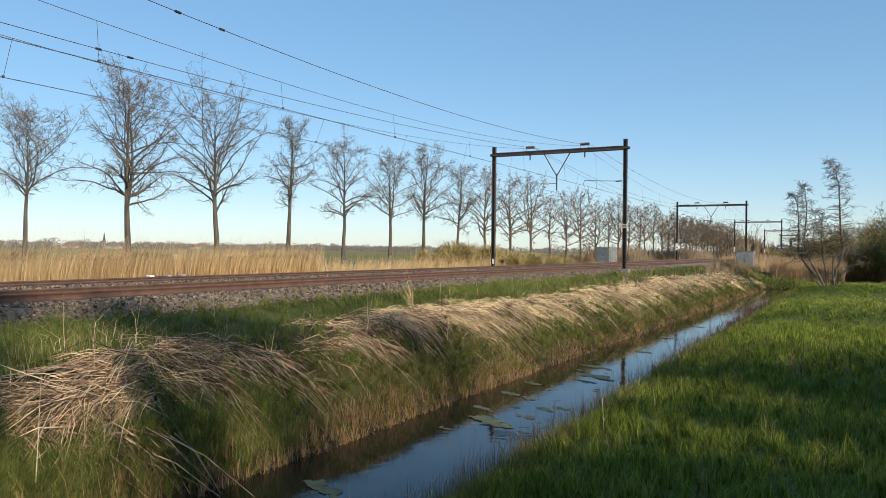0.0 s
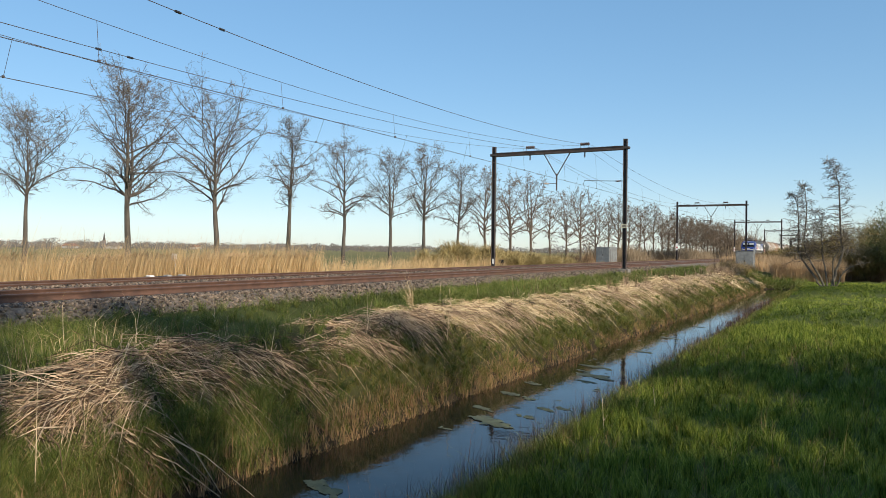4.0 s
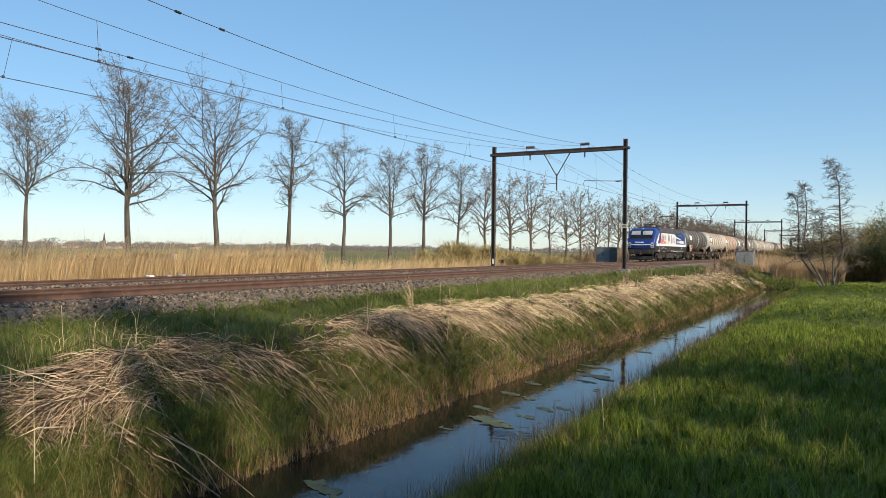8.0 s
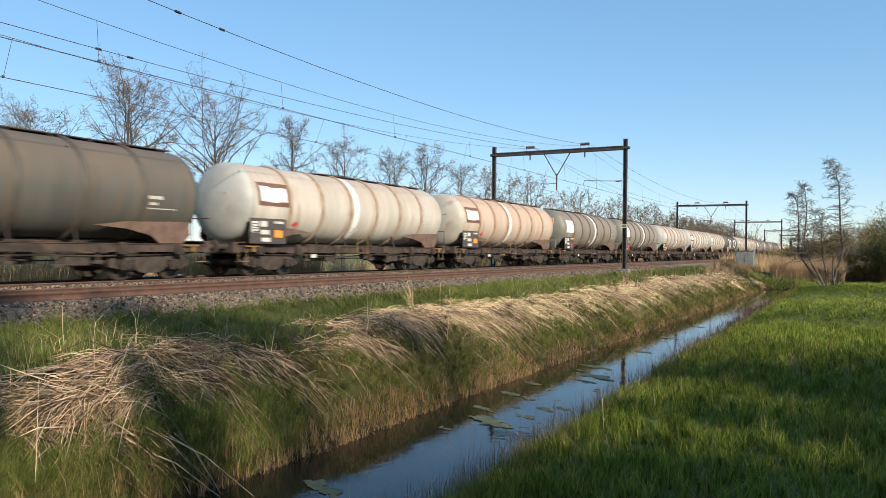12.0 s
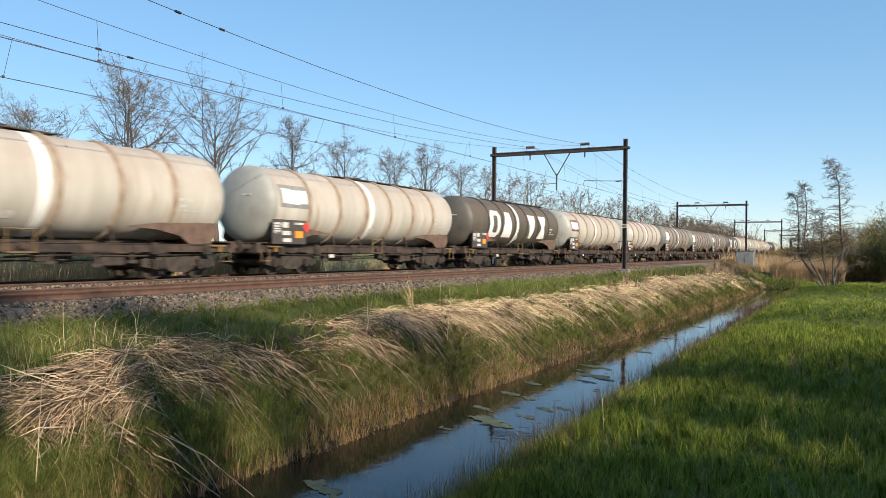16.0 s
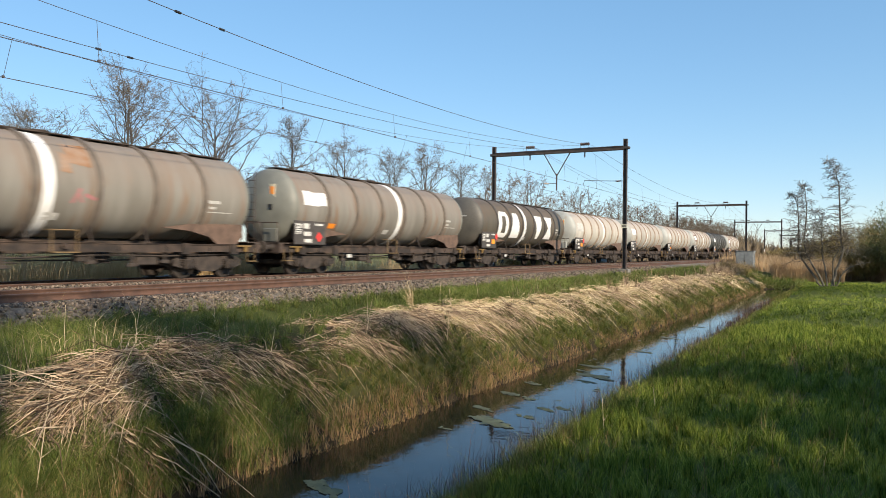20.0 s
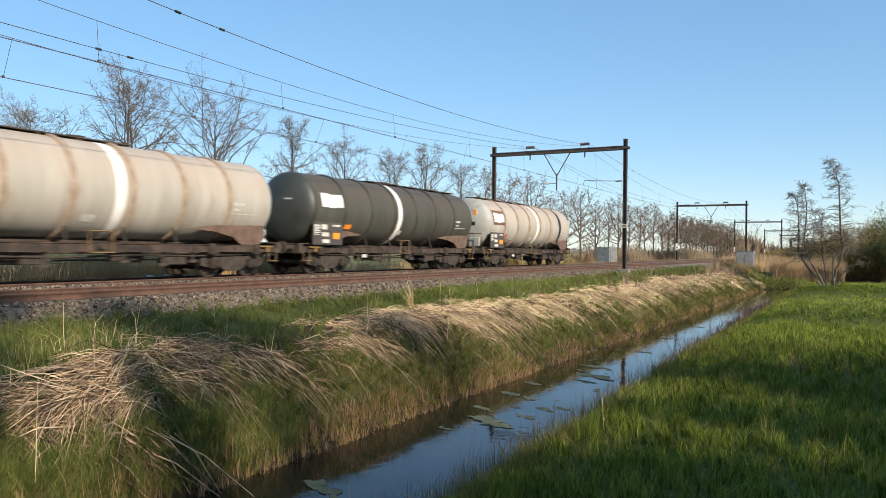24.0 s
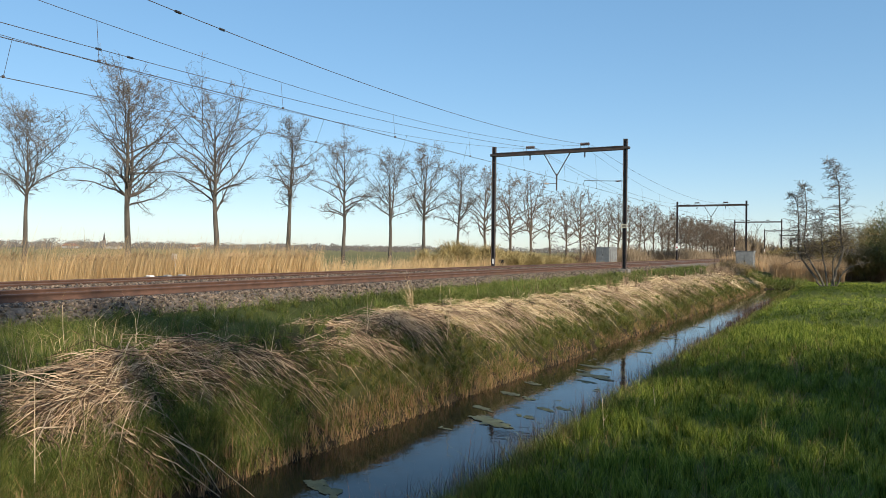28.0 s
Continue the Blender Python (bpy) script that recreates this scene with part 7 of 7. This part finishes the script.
    for turn in (0, 180):
        for nm, col, poly, lift, lab in livery:
            part(nm, flat(poly, lift), PRINT[col], body, lab, pose(0, 0, 0, 0, 0, turn))
        part("navy_panel", flat([(2.15, 2.025), (7.1, 2.025), (7.1, 2.95), (2.15, 3.15)], 0.007), NAVY, body, "navy blue printed panel", pose(0, 0, 0, 0, 0, turn))
        for x in (-6.45, 6.95):
            part("door_window", Shape().box(x - 0.17, x + 0.17, -1.512, -1.500, 2.42, 3.12, 0.004), GLASS, body, "dark door window", pose(0, 0, 0, 0, 0, turn))
        for x0, x1, z0, z1 in ((-4.9, -4.25, 1.50, 1.62), (5.2, 5.7, 1.50, 1.62), (-2.6, -2.2, 1.18, 1.22), (-1.9, -1.5, 1.18, 1.22), (0.6, 1.4, 1.10, 1.2), (1.5, 3.2, 1.12, 1.18), (-7.3, -6.6, 1.12, 1.22), (4.4, 5.0, 1.10, 1.14), (-0.6, 0.1, 1.16, 1.28)):
            part("data_plate", Shape().box(x0, x1, -1.508, -1.480, z0, z1), GRIMEWHITE, lo, "small white plate", pose(0, 0, 0, 0, 0, turn))
        part("hand_rail", Shape().tube([(-6.75, -1.53, 1.2), (-6.75, -1.55, 2.3)], 0.018, 5).tube([(-6.0, -1.53, 1.2), (-6.0, -1.55, 2.3)], 0.018, 5), GALV, lo, "", pose(0, 0, 0, 0, 0, turn))
    rb = random.Random(9)
    for k in range(22):
        x, w_, z0 = -7.2 + 0.68 * k, rb.uniform(0.18, 0.5), rb.uniform(0.5, 0.9)
        for turn in (0, 180):
            part("underfloor_box", Shape().box(x - w_ / 2, x + w_ / 2, -1.40, -1.22, z0, z0 + rb.uniform(0.1, 0.3), 0.02), rb.choice([SKIRT, BOGIE, STEEL, TYRE]), lo, "", pose(0, 0, 0, 0, 0, turn))
    part("transformer_box", Shape().box(-2.0, 2.0, -1.30, 1.30, 0.34, 1.02, 0.08).box(-2.15, 2.15, -1.38, 1.38, 0.72, 0.9, 0.03), BOGIE, lo)
    # roof gear
    for x in (-3.9, 4.2):
        pb = part("pantograph_base", Shape().box(-1.0, 1.0, -0.62, -0.54, 4.14, 4.20).box(-1.0, 1.0, 0.54, 0.62, 4.14, 4.20).box(-0.9, -0.82, -0.6, 0.6, 4.14, 4.2).box(0.82, 0.9, -0.6, 0.6, 4.14, 4.2), STEEL, roof, "", pose(x, 0, 0))
        for dx in (-0.86, 0.86):
            for dy in (-0.5, 0.5):
                part("insulator", kept("roof_insulator", lambda: Shape().lathe([(3.86, 0.05), (3.90, 0.09), (3.94, 0.06), (3.98, 0.09), (4.02, 0.06), (4.06, 0.09), (4.12, 0.05)], "z", 10), INSRED), INSRED, pb, "red ribbed insulator", pose(dx, dy, 0))
    up_ = part("raised_pantograph", Shape().tube([(4.7, 0, 4.2), (2.95, 0, 4.88)], 0.045, 6).tube([(2.95, -0.12, 4.88), (4.15, -0.42, 5.45)], 0.025, 5).tube([(2.95, 0.12, 4.88), (4.15, 0.42, 5.45)], 0.025, 5), STEEL, roof, "dark single-arm pantograph raised to the wire")
    part("collector_head", Shape().tube([(4.0, -0.95, 5.30), (4.0, -0.7, 5.48), (4.0, 0.7, 5.48), (4.0, 0.95, 5.30)], 0.03, 5).tube([(4.4, -0.95, 5.30), (4.4, -0.7, 5.48), (4.4, 0.7, 5.48), (4.4, 0.95, 5.30)], 0.03, 5).tube([(4.0, -0.5, 5.45), (4.4, -0.5, 5.45)], 0.02, 4).tube([(4.0, 0.5, 5.45), (4.4, 0.5, 5.45)], 0.02, 4), BLACK, roof, "black collector head")
    part("folded_pantograph", Shape().tube([(-3.0, 0, 4.24), (-5.2, 0, 4.34)], 0.045, 6).tube([(-5.2, -0.3, 4.36), (-3.4, -0.5, 4.40)], 0.025, 5).tube([(-5.2, 0.3, 4.36), (-3.4, 0.5, 4.40)], 0.025, 5).tube([(-3.4, -0.95, 4.28), (-3.4, -0.7, 4.42), (-3.4, 0.7, 4.42), (-3.4, 0.95, 4.28)], 0.03, 5), STEEL, roof, "dark folded pantograph")
    for x in (-1.6, -0.9, 0.2, 1.0, 1.6):
        part("roof_box", kept("roof_box", lambda: Shape().box(-0.28, 0.28, -0.35, 0.35, 3.88, 4.10, 0.04), STEEL), STEEL, roof, "", pose(x, -0.35 if x < 0 else 0.3, 0))
        part("insulator", kept("roof_insulator", lambda: None, INSRED), INSRED, roof, "red ribbed insulator", pose(x + 0.35, -0.6, 0.05))
    part("roof_busbar", Shape().tube([(-5.2, -0.55, 4.16), (-2.4, -0.5, 4.10), (-1.2, -0.3, 4.15), (2.2, -0.55, 4.06), (4.0, -0.55, 4.12)], 0.022, 5), STEEL, roof)
    rr = random.Random(4)
    for k in range(24):
        x, y, h = -5.6 + 0.46 * k + rr.uniform(-0.1, 0.1), rr.uniform(-0.75, 0.5), rr.uniform(0.08, 0.26)
        part("roof_fitting", Shape().box(-rr.uniform(0.06, 0.3), rr.uniform(0.06, 0.3), -0.12, 0.12, 3.84, 3.9 + h, 0.02).tube([(0, 0, 3.9 + h), (0.3, 0.1, 3.96 + h), (rr.uniform(0.4, 0.7), -0.1, 3.92)], 0.018, 4), rr.choice([STEEL, STEEL, GALV, BOGIE, INSRED]), roof, "", pose(x, y, 0))
    for k in range(16):
        x, wd = -7.0 + 0.92 * k + rr.uniform(-0.2, 0.2), rr.uniform(0.05, 0.22)
        z = rr.uniform(1.08, 1.5)
        part("data_plate", Shape().box(x - wd, x + wd, -1.508, -1.470, z, z + rr.uniform(0.03, 0.07)), GRIMEWHITE, lo, "small white plate")
    # bogies
    for x in (-4.75, 4.75):
        bg = part("bogie", Shape().box(-1.95, 1.95, -1.18, -1.02, 0.66, 0.92, 0.03).box(-1.95, 1.95, 1.02, 1.18, 0.66, 0.92, 0.03).box(-0.5, 0.5, -1.1, 1.1, 0.45, 0.8, 0.05).box(-0.6, 0.6, -1.22, -1.05, 0.30, 0.70, 0.05), BOGIE, lo, "dark two-axle power bogie", pose(x, 0, 0))
        for ax in (-1.25, 1.25):
            sh = Shape().lathe([(-1.0, 0.09), (1.0, 0.09)], "y", 10)
            disc = wheel_shape(0.625)()
            for y in (-1, 1):
                sh.add([(p[0], -y * p[1] + 0.75 * y, p[2]) for p in disc.v], disc.f)
                for j in range(6):   # bolts of the brake discs
                    a = j * math.pi / 3
                    sh.tube([(0.38 * math.cos(a), 0.80 * y, 0.38 * math.sin(a)), (0.38 * math.cos(a), 0.765 * y, 0.38 * math.sin(a))], 0.035, 6)
            wl = part("wheelset", sh, TYRE, bg, "steel wheels on their axle", pose(ax, 0, 0.625), True)
            wheelsets.append(wl)
            wheel_home.append((ax, 0.625))
            for y in (-1.16, 1.16):
                part("axle_box", kept("loco_axle_box", lambda: Shape().box(-0.22, 0.22, -0.08, 0.08, 0.42, 0.82, 0.04), BOGIE), BOGIE, bg, "", pose(ax, y, 0))
                for k in (-0.36, 0.36):
                    part("spring", kept("loco_spring", lambda: Shape().tube([(0.08 * math.cos(i * 0.9), 0.08 * math.sin(i * 0.9), 0.52 + 0.36 * i / 32) for i in range(33)], 0.02, 4), BOGIE), BOGIE, bg, "", pose(ax + k, y, 0))
        for y in (-1.25, 1.25):
            part("damper", kept("damper", lambda: Shape().tube([(-0.9, 0, 0.98), (0.4, 0, 0.98)], 0.05, 6), GALV), GALV, bg, "", pose(0, y, 0))
            part("sand_box", kept("sand_box", lambda: Shape().box(1.95, 2.35, -0.12, 0.12, 0.45, 1.0, 0.04), SKIRT), SKIRT, bg, "", pose(0, y * 0.9, 0, 0, 0, 0))
    return lo


wheelsets, wheel_home = [], []
train = [(build_loco(), 9.49)]
for i, (colour, ladder, panel, big, marks) in enumerate(TANKS):
    lab = "%s tank wagon with %s" % (WORDS[colour], EXTRA[panel if not big else ""])
    train.append((build_wagon(colour, ladder, panel, big, marks, lab), 18.98 + WAGON_L * (i + 0.5)))


def motions():
    times = [float(k) for k in range(29)]
    for ob, back in train:
        walk(ob, [(t, turned(front_at(t) + back, -2.0)) for t in times])
    for k, (ob, s, d, z) in enumerate(swaying):      # the breeze
        walk(ob, [(t, turned(s, d, z) @ pose(0, 0, 0, 1.5 * math.sin(t * 1.3 + k), lean * (1 - 0.25 * k), 0)) for t, lean in zip(
            (0, 1.5, 3, 5, 7, 8, 9.5, 11, 13, 15, 17, 18.5, 20, 22, 24, 25, 26.5, 28), (0, 0.6, -0.6, -2, -3.2, -3, -2.2, -1.6, -0.8, 0.2, 0.4, 3, 4.6, 2, -1.4, -2.6, -1.8, -2.4))])
    for wl, (ax, r) in zip(wheelsets, wheel_home):
        walk(wl, [(k / 30, pose(ax, 0, r, 0, math.degrees((front_at(k / 30) - front_at(0)) / r) % 360, 0)) for k in range(841)])
    rolling = {ax: [(k / 35, pose(ax, 0, 0.46, 0, math.degrees((front_at(k / 35) - front_at(0)) / 0.46) % 360, 0)) for k in range(981)] for ax in (-0.9, 0.9)}
    for wl, ax in wagon_axles:
        walk(wl, rolling[ax])


motions()
